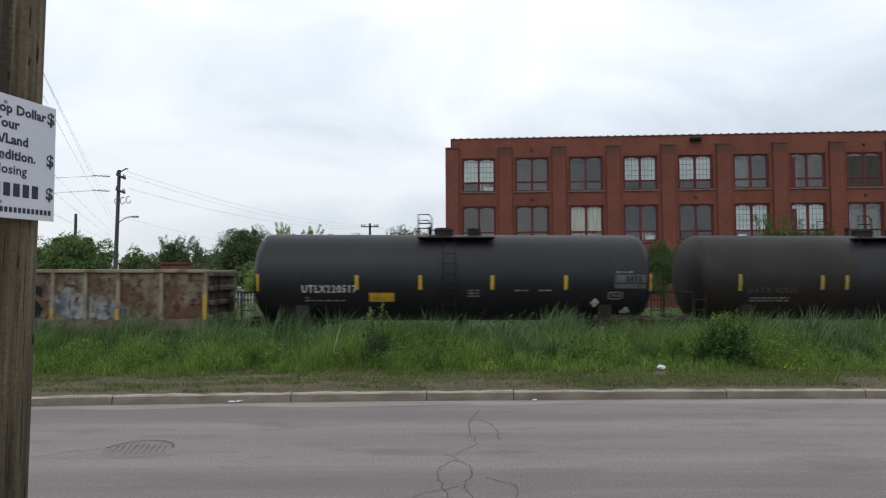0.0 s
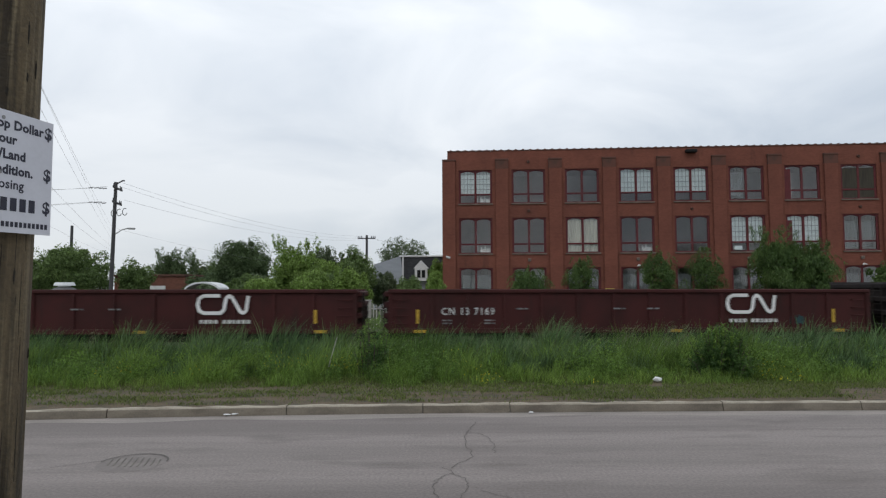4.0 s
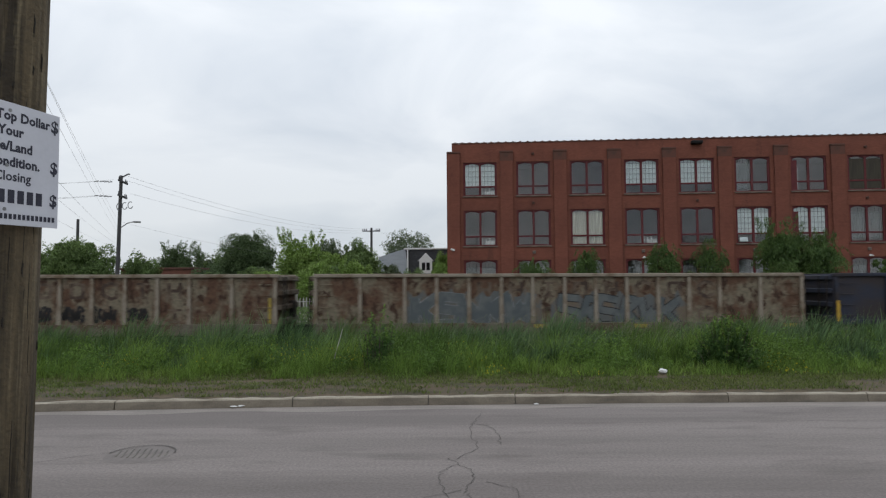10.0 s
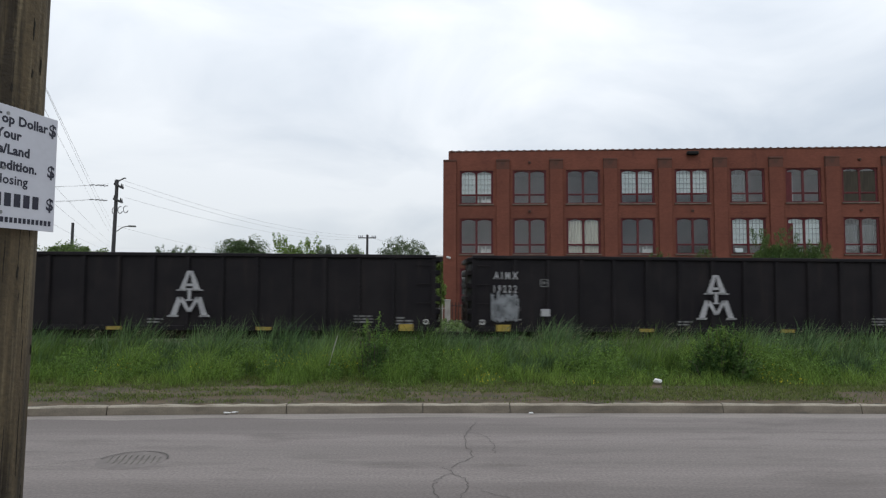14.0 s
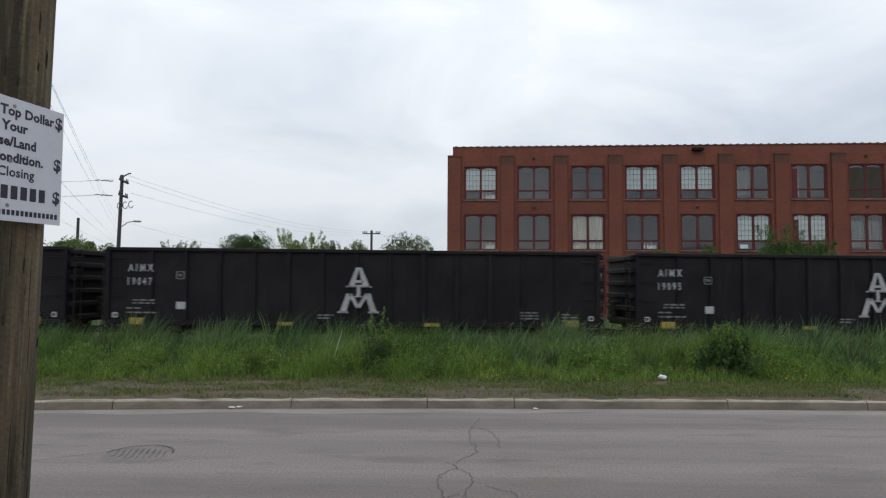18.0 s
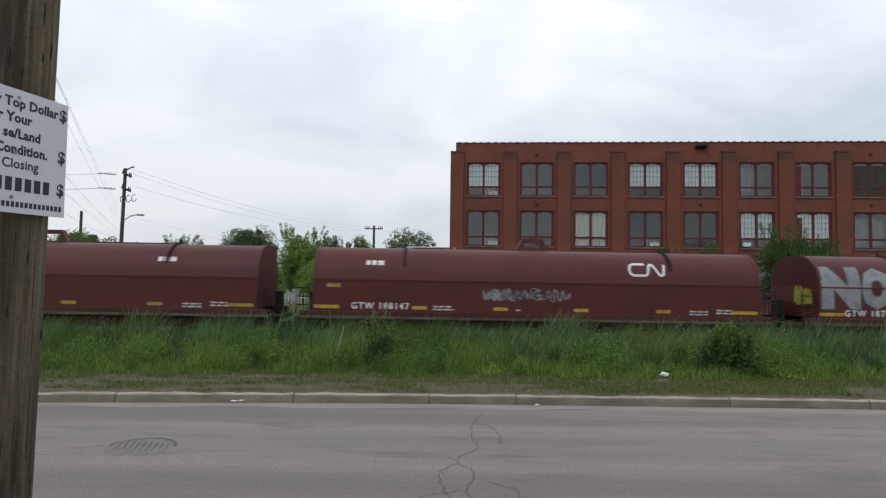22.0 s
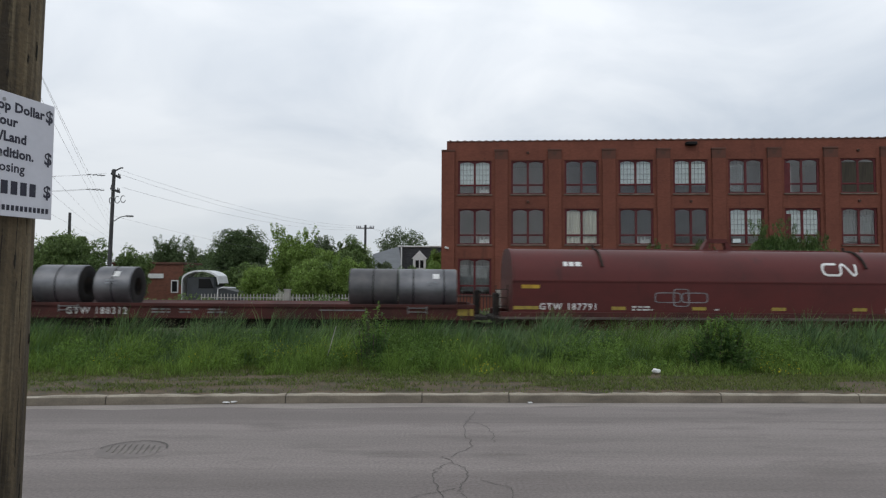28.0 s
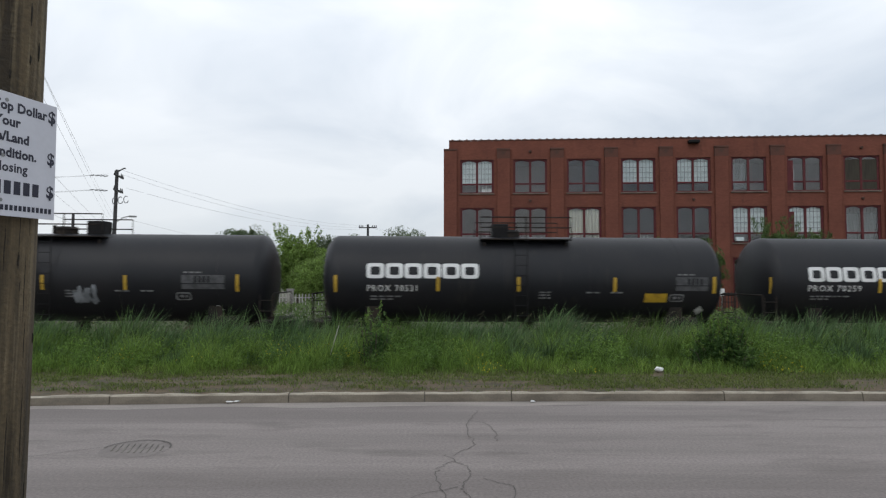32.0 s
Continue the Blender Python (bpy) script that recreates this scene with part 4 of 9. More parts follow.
def make_road():
    strip("road", 3.42, 8.47, -0.3, 0.0, M["asphalt"], "worn grey asphalt road with cracks", "road")
    strip("pavement", -6.0, 3.40, -0.3, 0.12, M["pavement"], "plain concrete pavement beside the road", "pavement")
    strip("near_ground", -900.0, -6.02, -0.3, 0.10, M["field"], "open ground behind the pavement", "ground")
    xs = np.linspace(-30, 30, 121)
    me = bpy.data.meshes.new("gutter_sand")
    wide = [0.24 + 0.16 * noise.noise(Vector((x * 0.9, 3.3, 0))) for x in xs]
    me.from_pydata([(x, kerb_y(x) - w, 0.0012) for x, w in zip(xs, wide)] + [(x, kerb_y(x) + 0.01, 0.004) for x in xs], [], [(i, i + 1, i + 122, i + 121) for i in range(120)])
    me.materials.append(M["sand"])
    tagged(put("gutter_sand", me), "pale sand washed along the gutter", "gutter", kind="structure")
    rng = random.Random(5)

    def crack(pts, w=0.018):
        v, f = ribbon([(x + rng.uniform(-0.012, 0.012), y) for x, y in pts for _ in (0,)], w)
        me = bpy.data.meshes.new("road_crack")
        me.from_pydata([(x, y, 0.004) for x, y in v], [], [q[::-1] for q in f])
        me.materials.append(M["crack"])
        tagged(put("road_crack", me), "thin dark crack in the asphalt", "crack", "cracks in the road", "structure")

    def wander(a, b, n, amp):
        return [(a[0] + (b[0] - a[0]) * i / n + rng.uniform(-amp, amp), a[1] + (b[1] - a[1]) * i / n + rng.uniform(-amp, amp) * 0.4) for i in range(n + 1)]

    for chain in (((0.44, 7.9), (0.32, 7.37), (0.28, 6.84), (0.33, 6.31)), ((0.02, 5.95), (0.12, 5.74), (-0.03, 5.54), (-0.05, 5.35), (-0.02, 5.1), (0.05, 4.7)),
                  ((0.12, 5.74), (0.24, 5.54), (0.25, 5.31), (0.15, 5.05), (0.17, 4.94), (0.3, 4.5)), ((0.32, 7.37), (0.5, 7.2), (0.58, 6.72), (0.54, 6.43)),
                  ((0.35, 5.25), (0.55, 5.07), (0.55, 4.6)), ((0.33, 6.31), (0.1, 5.9)), ((0.15, 5.05), (-0.2, 4.85), (-0.35, 4.5))):
        pts = []
        for a, b in zip(chain, chain[1:]):
            pts += wander(a, b, 5, 0.02)[:-1]
        crack(pts + [chain[-1]], 0.0065)
    crack(wander((-8.0, 7.12), (8.0, 7.46), 60, 0.012), 0.005)
    crack(wander((-3.25, 6.22), (-3.9, 5.8), 6, 0.02), 0.006)
    # sunken round manhole cover
    t = thing("manhole_cover", "round cast-iron manhole cover set in the asphalt", "manhole cover", m=pose(-2.93, 6.15, 0.0))
    part("lid", cyl(B(), (0, 0, -0.03), (0, 0, 0.0012), 0.315, n=40), M["iron"], t, "grey worn lid level with the road")
    # a dark arc paints the shade in the joint, on the far side only
    bm = B()
    arc = [radians(d) for d in range(8, 179, 6)]
    edge = [[bm.verts.new(((r + 0.0) * math.cos(q), r * math.sin(q), 0.0065)) for q in arc] for r in (0.306, 0.322)]
    for i in range(len(arc) - 1):
        bm.faces.new((edge[0][i], edge[1][i], edge[1][i + 1], edge[0][i + 1]))
    part("rim", bm, M["crack"], t, "dark arc for the shade in the far joint of the lid")
    for i in range(9):
        x = -0.22 + 0.058 * i
        h = 0.75 * math.sqrt(0.29 ** 2 - x * x)
        bar = part("rib", box(B(), -0.006, 0.006, -h * 0.75, h * 0.75, 0.0, 0.003), M["kerb_face"], t)
        bar.matrix_basis = pose(x, 0.02, 0.003, 0, 0, 14)



def make_kerb():
    t = thing("kerb", "chipped concrete kerb with open joints", "kerb", kind="structure")
    cuts = [-40, -36.5, -33.5, -30.2, -27, -24, -21, -18, -15.5, -12.8, -10.2, -7.3, -4.27, -2.0, -0.22, 0.93, 3.76, 5.6, 8.4, 11.3, 14.2, 17.2, 20, 23, 26, 29, 32, 35, 38, 41]
    rng = random.Random(2)
    for a, b in zip(cuts, cuts[1:]):
        bm = B()
        n = max(2, int((b - a) / 0.14))
        rows = []
        for i in range(n + 1):
            x = a + 0.006 + (b - a - 0.012) * i / n
            e = rng.uniform(-0.006, 0.006) - (rng.uniform(0.003, 0.008) if rng.random() < 0.2 else 0)
            y = kerb_y(x)
            rows.append([bm.verts.new((x, y + dy + (e if dz > 0.05 else 0), dz + (e if dz > 0.1 else 0))) for dy, dz in ((0.0, -0.1), (0.0, 0.0), (0.02, 0.10), (0.035, 0.117), (0.10, 0.120), (0.11, -0.1))])
        for p, q in zip(rows, rows[1:]):
            for i in range(6):
                bm.faces.new((p[i], q[i], q[(i + 1) % 6], p[(i + 1) % 6]))
        bm.faces.new(rows[0])
        bm.faces.new(rows[-1][::-1])
        bmesh.ops.recalc_face_normals(bm, faces=bm.faces[:])
        # upward faces take the paler concrete that paints the lit top
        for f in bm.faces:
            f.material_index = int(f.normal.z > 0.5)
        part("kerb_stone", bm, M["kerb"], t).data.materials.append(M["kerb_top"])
    xs = np.linspace(-40, 41, 163)
    v, f = [], []
    for x in xs:
        v += [(x, kerb_y(x) + dy, dz) for dy, dz in ((0.02, -0.1), (0.035, 0.085), (0.22, 0.105), (0.22, -0.1))]
    for i in range(len(xs) - 1):
        f += [(4 * i + k, 4 * i + 4 + k, 4 * i + 5 + k, 4 * i + 1 + k) for k in range(3)]
    me = bpy.data.meshes.new("kerb_bed")
    me.from_pydata(v, [], f)
    me.materials.append(M["crack"])
    put("kerb_bed", me, t)


def make_track():
    ang = math.degrees(math.atan(TRACK_K))
    line = pose(0, TRACK_Y, 0, 0, 0, ang)
    reach = ((-760, -40), (-40, 40), (40, 760))

    def laid(bm):
        for v in bm.verts:
            v.co.z += track_z(v.co.x)
        return bm

    bm = B()
    for x0, x1 in reach:
        extrude_x(bm, [(-2.6, -1.3), (2.6, -1.3), (1.6, -1.03), (-1.6, -1.03)], x0, x1)
    t = tagged(part("ballast", laid(bm), M["ballast"]), "grey stone ballast under the railway line", "ballast", kind="structure")
    t.matrix_basis = line
    for s in (-1, 1):
        bm = B()
        y = s * 0.76
        for x0, x1 in reach:
            extrude_x(bm, [(y - 0.07, RAIL - 0.17), (y + 0.07, RAIL - 0.17), (y + 0.012, RAIL - 0.14), (y + 0.012, RAIL - 0.04), (y + 0.036, RAIL - 0.03), (y + 0.036, RAIL),
                           (y - 0.036, RAIL), (y - 0.036, RAIL - 0.03), (y - 0.012, RAIL - 0.04), (y - 0.012, RAIL - 0.14)], x0, x1)
        r = tagged(part("rail", laid(bm), M["rail"]), "worn steel rail of the railway line", "rail", "rails", "structure")
        r.matrix_basis = line
    bm = B()
    box(bm, -0.12, 0.12, -1.28, 1.28, RAIL - 0.32, RAIL - 0.172, 0.01)
    me = mesh_of("sleeper", bm, M["tie"])
    first = thing("sleepers", "dark timber sleepers half buried in ballast", "sleepers", kind="structure", m=line)
    for i in range(90):
        put("sleeper", me, first, pose(-24 + i * 0.54, 0, track_z(-24 + i * 0.54)))


make_ground()
make_road()
make_kerb()
make_track()


# ---- the brick factory ----
FACADE = pose(0.24, 53.98, 0, 0, 0, -math.degrees(math.atan(0.068)))
BASE = -1.1
BAYS, BAY, FIRST = 11, 4.52, 1.42
ROWS_Z = ((0.20, 3.30), (4.52, 7.55), (8.80, 11.68))
LIGHT = {(2, 0): "window_panel_top", (2, 3): "blind", (2, 4): "blind", (1, 2): "curtain", (1, 5): "blind", (1, 6): "blind", (1, 7): "pale", (2, 7): "olive", (2, 5): "pale_left",
         (0, 0): "pale", (0, 1): "pale", (0, 2): "pale", (0, 3): "pale", (0, 4): "pale", (0, 5): "pale", (0, 6): "pale", (0, 7): "pale", (1, 8): "pale", (0, 8): "pale", (2, 9): "blind"}


def make_factory():
    t = thing("factory_building", "three-storey red brick factory with maroon windows", "building", m=FACADE)
    L = FIRST - 0.35 + BAYS * BAY + 0.6
    # front wall: bands between the window rows, and piers between the windows
    bm = B()
    edges = [BASE] + [z for r in ROWS_Z for z in r] + [13.30]
    for i in range(0, len(edges), 2):
        box(bm, 0.45, L, 0.0, 0.4, edges[i], edges[i + 1])
    for z0, z1 in ROWS_Z:
        x = 0.45
        for b in range(BAYS):
            w0 = FIRST + b * BAY
            box(bm, x, w0, 0.0, 0.4, z0, z1)
            x = w0 + 2.86
        box(bm, x, L, 0.0, 0.4, z0, z1)
    part("wall", bm, M["brick"], t)
    bm = B()
    box(bm, 0.0, 0.45, 0.0, 22, BASE, 12.55)
    box(bm, L, L + 0.4, 0.0, 22, BASE, 13.3)
    box(bm, 0.45, L, 21.6, 22, BASE, 13.3)
    part("side_walls", bm, M["brick"], t)
    bm = B()
    box(bm, 0.45, L, 0.45, 21.6, 12.7, 12.9)
    part("roof", bm, M["roof"], t)
    bm = B()
    for z in (BASE + 0.1, 3.9, 8.1, 12.2):
        box(bm, 0.5, L - 0.05, 0.45, 6.5, z, z + 0.12)
    box(bm, 0.5, L - 0.05, 6.5, 6.7, BASE, 12.5)
    part("floors_inside", bm, M["room"], t, "dim rooms behind the windows")
    # coping of small tiles along the parapet
    bm = B()
    for i in range(int((L - 0.45) / 0.62)):
        x = 0.45 + i * 0.62
        box(bm, x, x + 0.6, -0.05, 0.45, 13.302, 13.40, 0.02)
        box(bm, x + 0.22, x + 0.38, -0.05, 0.45, 13.40, 13.45)
    part("coping", bm, M["cap"], t, "dark tile coping on the parapet")
    # pilasters with stained caps
    bm = B()
    box(bm, -0.55, 0.55, -0.22, -0.002, BASE, 12.45, 0.02)
    pil = mesh_of("pilaster", bm, M["brick"])
    bm = B()
    box(bm, -0.58, 0.58, -0.26, -0.002, 12.452, 12.62, 0.02)
    capm = mesh_of("pilaster_cap", bm, M["cap"])
    bm = B()
    box(bm, -0.556, 0.556, -0.224, -0.002, 11.75, 12.449)
    stain = mesh_of("stained_head", bm, M["cap"])
    for b in range(BAYS + 1):
        x = FIRST + b * BAY - 0.83
        put("pilaster", pil, t, pose(x, 0, 0))
        put("pilaster_cap", capm, t, pose(x, 0, 0))
        if b:
            put("stained_head", stain, t, pose(x, -0.003, 0.0))
    # windows: maroon frame, four lights, sill
    def frame_mesh(h):
        bm = B()
        for x0, x1 in ((0, 0.17), (1.34, 1.52), (2.69, 2.86)):
            box(bm, x0, x1, 0.10, 0.24, 0, h, 0.012)
        box(bm, 0.17, 2.69, 0.11, 0.23, 0, 0.10)
        box(bm, 0.17, 2.69, 0.11, 0.23, 0.72, 0.86, 0.012)
        # arched heads: stepped infill over each light
        for x0, x1 in ((0.17, 1.34), (1.52, 2.69)):
            n, w = 8, x1 - x0
            lo = [(x0 + w * i / n, h - 0.10 - 0.13 * (2 * i / n - 1) ** 2) for i in range(n + 1)]
            prism(bm, [(p[0], p[1]) for p in lo] + [(x1, h), (x0, h)], 0.11, 0.23)
        return mesh_of("window_frame", bm, M["maroon"])

    frames = {h: frame_mesh(h) for h in {round(b - a, 3) for a, b in ROWS_Z}}

    def pane_mesh(w, h):
        bm = B()
        box(bm, 0, w, 0.16, 0.172, 0, h)
        return mesh_of("pane", bm, M["glass"])

    bm = B()
    for i in range(1, 4):
        box(bm, 1.17 * i / 4 - 0.014, 1.17 * i / 4 + 0.014, 0.173, 0.195, 0.0, 2.2)
    for i in range(1, 5):
        box(bm, 0, 1.17, 0.174, 0.194, 0.44 * i - 0.014, 0.44 * i + 0.014)
    grid = mesh_of("glazing_bars", bm, M["bar_paint"])
    bm = B()
    box(bm, 0, 2.96, -0.10, 0.38, -0.12, -0.003, 0.015)
    sill = mesh_of("sill", bm, M["sill"])
    # white panels behind the glass stand in for daylight showing in bright windows
    bm = B()
    box(bm, 0, 1.17, 0.26, 0.28, 0, 2.2)
    bright_panel = mesh_of("blind", bm, M["blind"])
    pale = mesh_of("blind", box(B(), 0, 1.17, 0.55, 0.57, 0, 2.2), M["grey_window_panel"])
    tall_screen = mesh_of("insect_screen", box(B(), 0, 1.17, 0.135, 0.15, 0, 1.72), M["olive"])
    jamb = mesh_of("jamb_panel", box(B(), 0, 0.37, 0.115, 0.156, 0, 2.45), M["maroon"])
    strip_white = mesh_of("frame_strip", box(B(), 0, 0.06, 0.13, 0.157, 0, 1.75), M["dull_white"])
    olive = mesh_of("insect_screen", box(B(), 0, 1.17, 0.135, 0.15, 0, 0.60), M["olive"])
    bm = B()
    n = 30
    top = [bm.verts.new((2.55 * i / n, 0.28 + 0.03 * math.sin(i * 1.9), 0)) for i in range(n + 1)]
    bot = [bm.verts.new((p.co.x, p.co.y, 2.75)) for p in top]
    for i in range(n):
        bm.faces.new((top[i], top[i + 1], bot[i + 1], bot[i]))
    curtain = mesh_of("curtain", bm, M["curtain"])
    # white blocks stand in for bright reflections and see-through in the lower lights
    bm = B()
    for i, (x0, x1, h) in enumerate(((0.02, 0.10, 0.62), (0.30, 0.42, 0.50), (0.44, 0.60, 0.30), (0.62, 0.74, 0.58), (0.78, 1.12, 0.36))):
        box(bm, x0, x1, 0.30 + 0.03 * i, 0.40 + 0.03 * i, 0.0, h, 0.01)
    glimpses = mesh_of("stored_goods", bm, M["white"])
    panes = {}
    for r, (z0, z1) in enumerate(ROWS_Z):
        h = round(z1 - z0, 3)
        for b in range(BAYS):
            x = FIRST + b * BAY
            w = put("window_frame", frames[h], t, pose(x, 0, z0))
            for dx in (0.17, 1.52):
                for dz, hh in ((0.10, 0.62), (0.86, h - 0.9)):
                    key = round(hh, 3)
                    if key not in panes:
                        panes[key] = pane_mesh(1.17, hh)
                    p = put("pane", panes[key], w, pose(dx, 0, dz))
                    p.visible_shadow = False
            put("window_sill", sill, t, pose(x - 0.05, 0, z0))
            style = LIGHT.get((r, b), "")
            if style == "curtain":
                put("curtain", curtain, w, pose(0.15, 0, 0.1))
            elif style in ("blind", "window_panel_top"):
                for dx in (0.17, 1.52):
                    put("blind", bright_panel, w, pose(dx, 0, 0.80))
                    put("glazing_bars", grid, w, pose(dx, 0, 0.80))
            elif style in ("pale", "pale_left"):
                for dx in (0.17, 1.52) if style == "pale" else (0.17,):
                    put("blind", pale, w, pose(dx, 0, 0.30))
                    put("glazing_bars", grid, w, pose(dx, 0, 0.60))
            elif style == "olive":
                for dx in (0.17, 1.52):
                    put("insect_screen", olive, w, pose(dx, 0, 0.11))
                    put("insect_screen", tall_screen, w, pose(dx, 0, 0.87))
            if (r, b) in ((1, 0), (1, 3), (2, 0)):
                put("stored_goods", glimpses, w, pose(1.54, 0, 0.11), "white blocks standing in for bright reflections in the lower light")
            if b == 6:
                put("jamb_panel", jamb, w, pose(0.165, 0, 0.11))
                if r == 2:
                    put("frame_strip", strip_white, w, pose(0.54, 0, 0.11))
    # small fixtures on the wall
    for b, r in ((1, 1), (4, 1), (7, 1), (1, 2), (7, 2)):
        z = 8.15 if r == 1 else 12.35
        lamp = part("wall_vent", cyl(B(), (0, 0.0, 0), (0, -0.16, -0.02), 0.13, 0.10, 12), M["cap"], t)
        lamp.matrix_basis = pose(FIRST + b * BAY + 1.43, 0, z)
    fl = part("flood_lamp", box(B(), -0.45, 0.45, -0.5, -0.02, -0.12, 0.16, 0.05), M["black"], t)
    fl.matrix_basis = pose(FIRST + 4 * BAY + 1.43, 0, 12.95)
    for b in (1, 3, 5, 7):
        x = FIRST + b * BAY + 1.43
        cam_box = part("light_box", box(B(), -0.13, 0.13, -0.14, -0.002, -0.13, 0.13, 0.02), M["sill"], t)
        cam_box.matrix_basis = pose(x, 0, 3.95)
        if b > 1:
            bm = B()
            box(bm, -0.06, 0.06, -0.2, -0.002, -0.08, 0.08, 0.02)
            cyl(bm, (0, -0.15, 0), (0.17, -0.26, -0.05), 0.045, n=8)
            cyl(bm, (0, -0.15, 0), (-0.17, -0.26, -0.05), 0.045, n=8)
            c = part("security_lamp", bm, M["white"], t, "white twin-head security lamp")
            c.matrix_basis = pose(x + 0.05, 0, 3.42)
    c = part("security_lamp", cyl(B(), (0, -0.22, 0), (0.28, -0.45, -0.08), 0.09, n=8), M["white"], t)
    c.matrix_basis = pose(0.35, 0, 4.25)
    # air conditioner standing in an opened light
    bm = B()
    box(bm, 0, 0.62, -0.16, 0.2, 0, 0.34, 0.03)
    ac = part("air_conditioner", bm, M["blind"], t, "small white air conditioner in the window")
    ac.matrix_basis = pose(FIRST + 5 * BAY + 0.25, 0, ROWS_Z[1][0] + 0.12)


make_factory()


# ---- trees, shrubs ----
def crown_points(rng, n, lumps, w, h, spread=0.16):
    """Leaf places in a crown of many lumps inside an egg w wide and h high, centred on the origin."""
    c = rng.normal(size=(lumps, 3))
    c /= np.linalg.norm(c, axis=1)[:, None]
    c *= rng.uniform(0.25, 0.92, (lumps, 1)) ** 0.6
    size = rng.uniform(0.09, 0.33, lumps)
    pick = rng.integers(0, lumps, n)
    d = rng.normal(size=(n, 3))
    d /= np.linalg.norm(d, axis=1)[:, None]
    p = c[pick] + d * (size[pick] * rng.uniform(0.55, 1.05, n))[:, None]
    return p * np.array([w / 2, w / 2, h / 2]), c * np.array([w / 2, w / 2, h / 2])


def tree(label, x, y, top, w, seed, leafm, leaves=4200, leaf=0.17, lumps=34, foot=BASE, crown_foot=None, name="tree", shoots=0, droop=0.0):
    rng = np.random.default_rng(seed)
    h = top - foot
    c0 = foot + h * 0.16 if crown_foot is None else crown_foot
    t = thing(name, label, "tree" if name == "tree" else "shrub", "trees beyond the line" if name == "tree" else "", m=pose(x, y, foot))
    ch = top - c0
    if name == "tree":
        leaves, leaf, lumps = int(leaves * 3.6), leaf * 0.62, int(lumps * 2.4)
    pts, lump = crown_points(rng, leaves, lumps // 2 if droop else lumps, w, ch)
    if droop:
        # crowns that narrow to the top
        for p in (pts, lump):
            p[:, :2] *= (1.12 - 0.55 * np.clip(p[:, 2] / (ch / 2), -0.4, 1))[:, None]
    # the shaded inside of the crown
    d = rng.normal(size=(leaves // 7, 3))
    d *= (rng.uniform(0.1, 0.74, leaves // 7) ** 0.5 / np.linalg.norm(d, axis=1))[:, None]
    inner = d * np.array([w / 2, w / 2, ch / 2]) * 0.86
    mid = c0 + ch / 2 - foot
    pts[:, 2] += mid
    lump[:, 2] += mid
    if shoots:
        for _ in range(shoots):
            a = rng.uniform(-0.4, 0.4) * w
            s0 = np.array([a, rng.uniform(-0.2, 0.2) * w, mid + ch * 0.36])
            k = np.linspace(0, 1, 70)[:, None]
            tip = np.array([a * 0.25, 0, ch * rng.uniform(0.16, 0.30)])
            pts = np.concatenate((pts, s0 + k * tip + rng.normal(size=(70, 3)) * (0.16 - 0.10 * k)))
    inner[:, 2] += mid
    if droop:
        # thin hanging twigs round the crown
        for _ in range(46):
            a, q = rng.uniform(0, 2 * math.pi), rng.uniform(0.15, 0.95)
            s0 = np.array([0.5 * w * q * math.cos(a), 0.5 * w * q * math.sin(a), mid + 0.5 * ch * math.sqrt(1.02 - q * q) * rng.uniform(0.35, 1.12)])
            k = np.linspace(0, 1, 34)[:, None]
            fall = np.array([0.20 * w * q * math.cos(a), 0.20 * w * q * math.sin(a), -0.14 * ch])
            pts = np.concatenate((pts, s0 + k * fall * np.array([1, 1, 0]) + k * k * fall * np.array([0, 0, 1.0]) + rng.normal(size=(34, 3)) * 0.035))
    put("crown", leaf_mesh("crown", pts, leaf * (1.5 if droop else 1), leafm, rng, droop, 0.16 if droop else 0.42), t)
    put("inner_crown", leaf_mesh("inner_crown", inner, leaf * 1.9, leafm, rng, droop), t)
    bm = B()
    r = max(0.05, 0.022 * h)
    fork = max(0.3, (c0 - foot) + ch * 0.25)
    cyl(bm, (0, 0, -0.1), (0.03, 0, fork), r, r * 0.7, 9)
    for p in lump[::max(1, lumps // 9)]:
        b = Vector(p) * 0.92
        m = Vector((b.x * 0.4, b.y * 0.4, fork + (b.z - fork) * 0.55))
        cyl(bm, (0.03, 0, fork * 0.92), m, r * 0.5, r * 0.3, 6)
        cyl(bm, m, b, r * 0.3, r * 0.1, 5)
    part("trunk", bm, M["bark"], t)
    return t


D_, G_, L_, Y_ = M["leaf_dark"], M["leaf_mid"], M["leaf_light"], M["leaf_grey"]
tree("broad green tree behind the railway line", -35.2, 60, 6.1, 8.4, 1, G_, 6500, 0.2, 44)
tree("low round green tree in a thicket", -29.8, 62, 4.5, 3.8, 2, G_, 2600)
tree("green tree with upright spiky top", -31.8, 75, 5.7, 5.2, 3, D_, 6000, 0.17, 44, shoots=22)
tree("slim dark conifer far off", -33.2, 85, 6.0, 2.0, 4, D_, 1800, 0.16, 16)
tree("dusty green tree far off", -31.2, 85, 5.4, 4.8, 5, Y_, 3000, 0.2, 22)
tree("large dense dark green tree", -21.8, 70, 7.1, 7.4, 6, D_, 9500, 0.17, 64)
tree("light green ash tree with long upright shoots", -13.1, 58, 5.7, 4.3, 7, L_, 5200, 0.17, 36, shoots=16)
tree("wide green tree in a row", -14.8, 80, 6.7, 5.6, 8, Y_, 4300, 0.2, 34)
tree("wide green tree in a row", -10.8, 80, 6.8, 5.6, 9, G_, 4300, 0.2, 34)
tree("tall tree with an open airy crown", -6.6, 110, 10.4, 9.4, 10, Y_, 1700, 0.24, 30, crown_foot=4.2)
tree("young light green tree beside the fence", -12.7, 45, 2.7, 2.9, 11, L_, 3200, 0.13, 26)
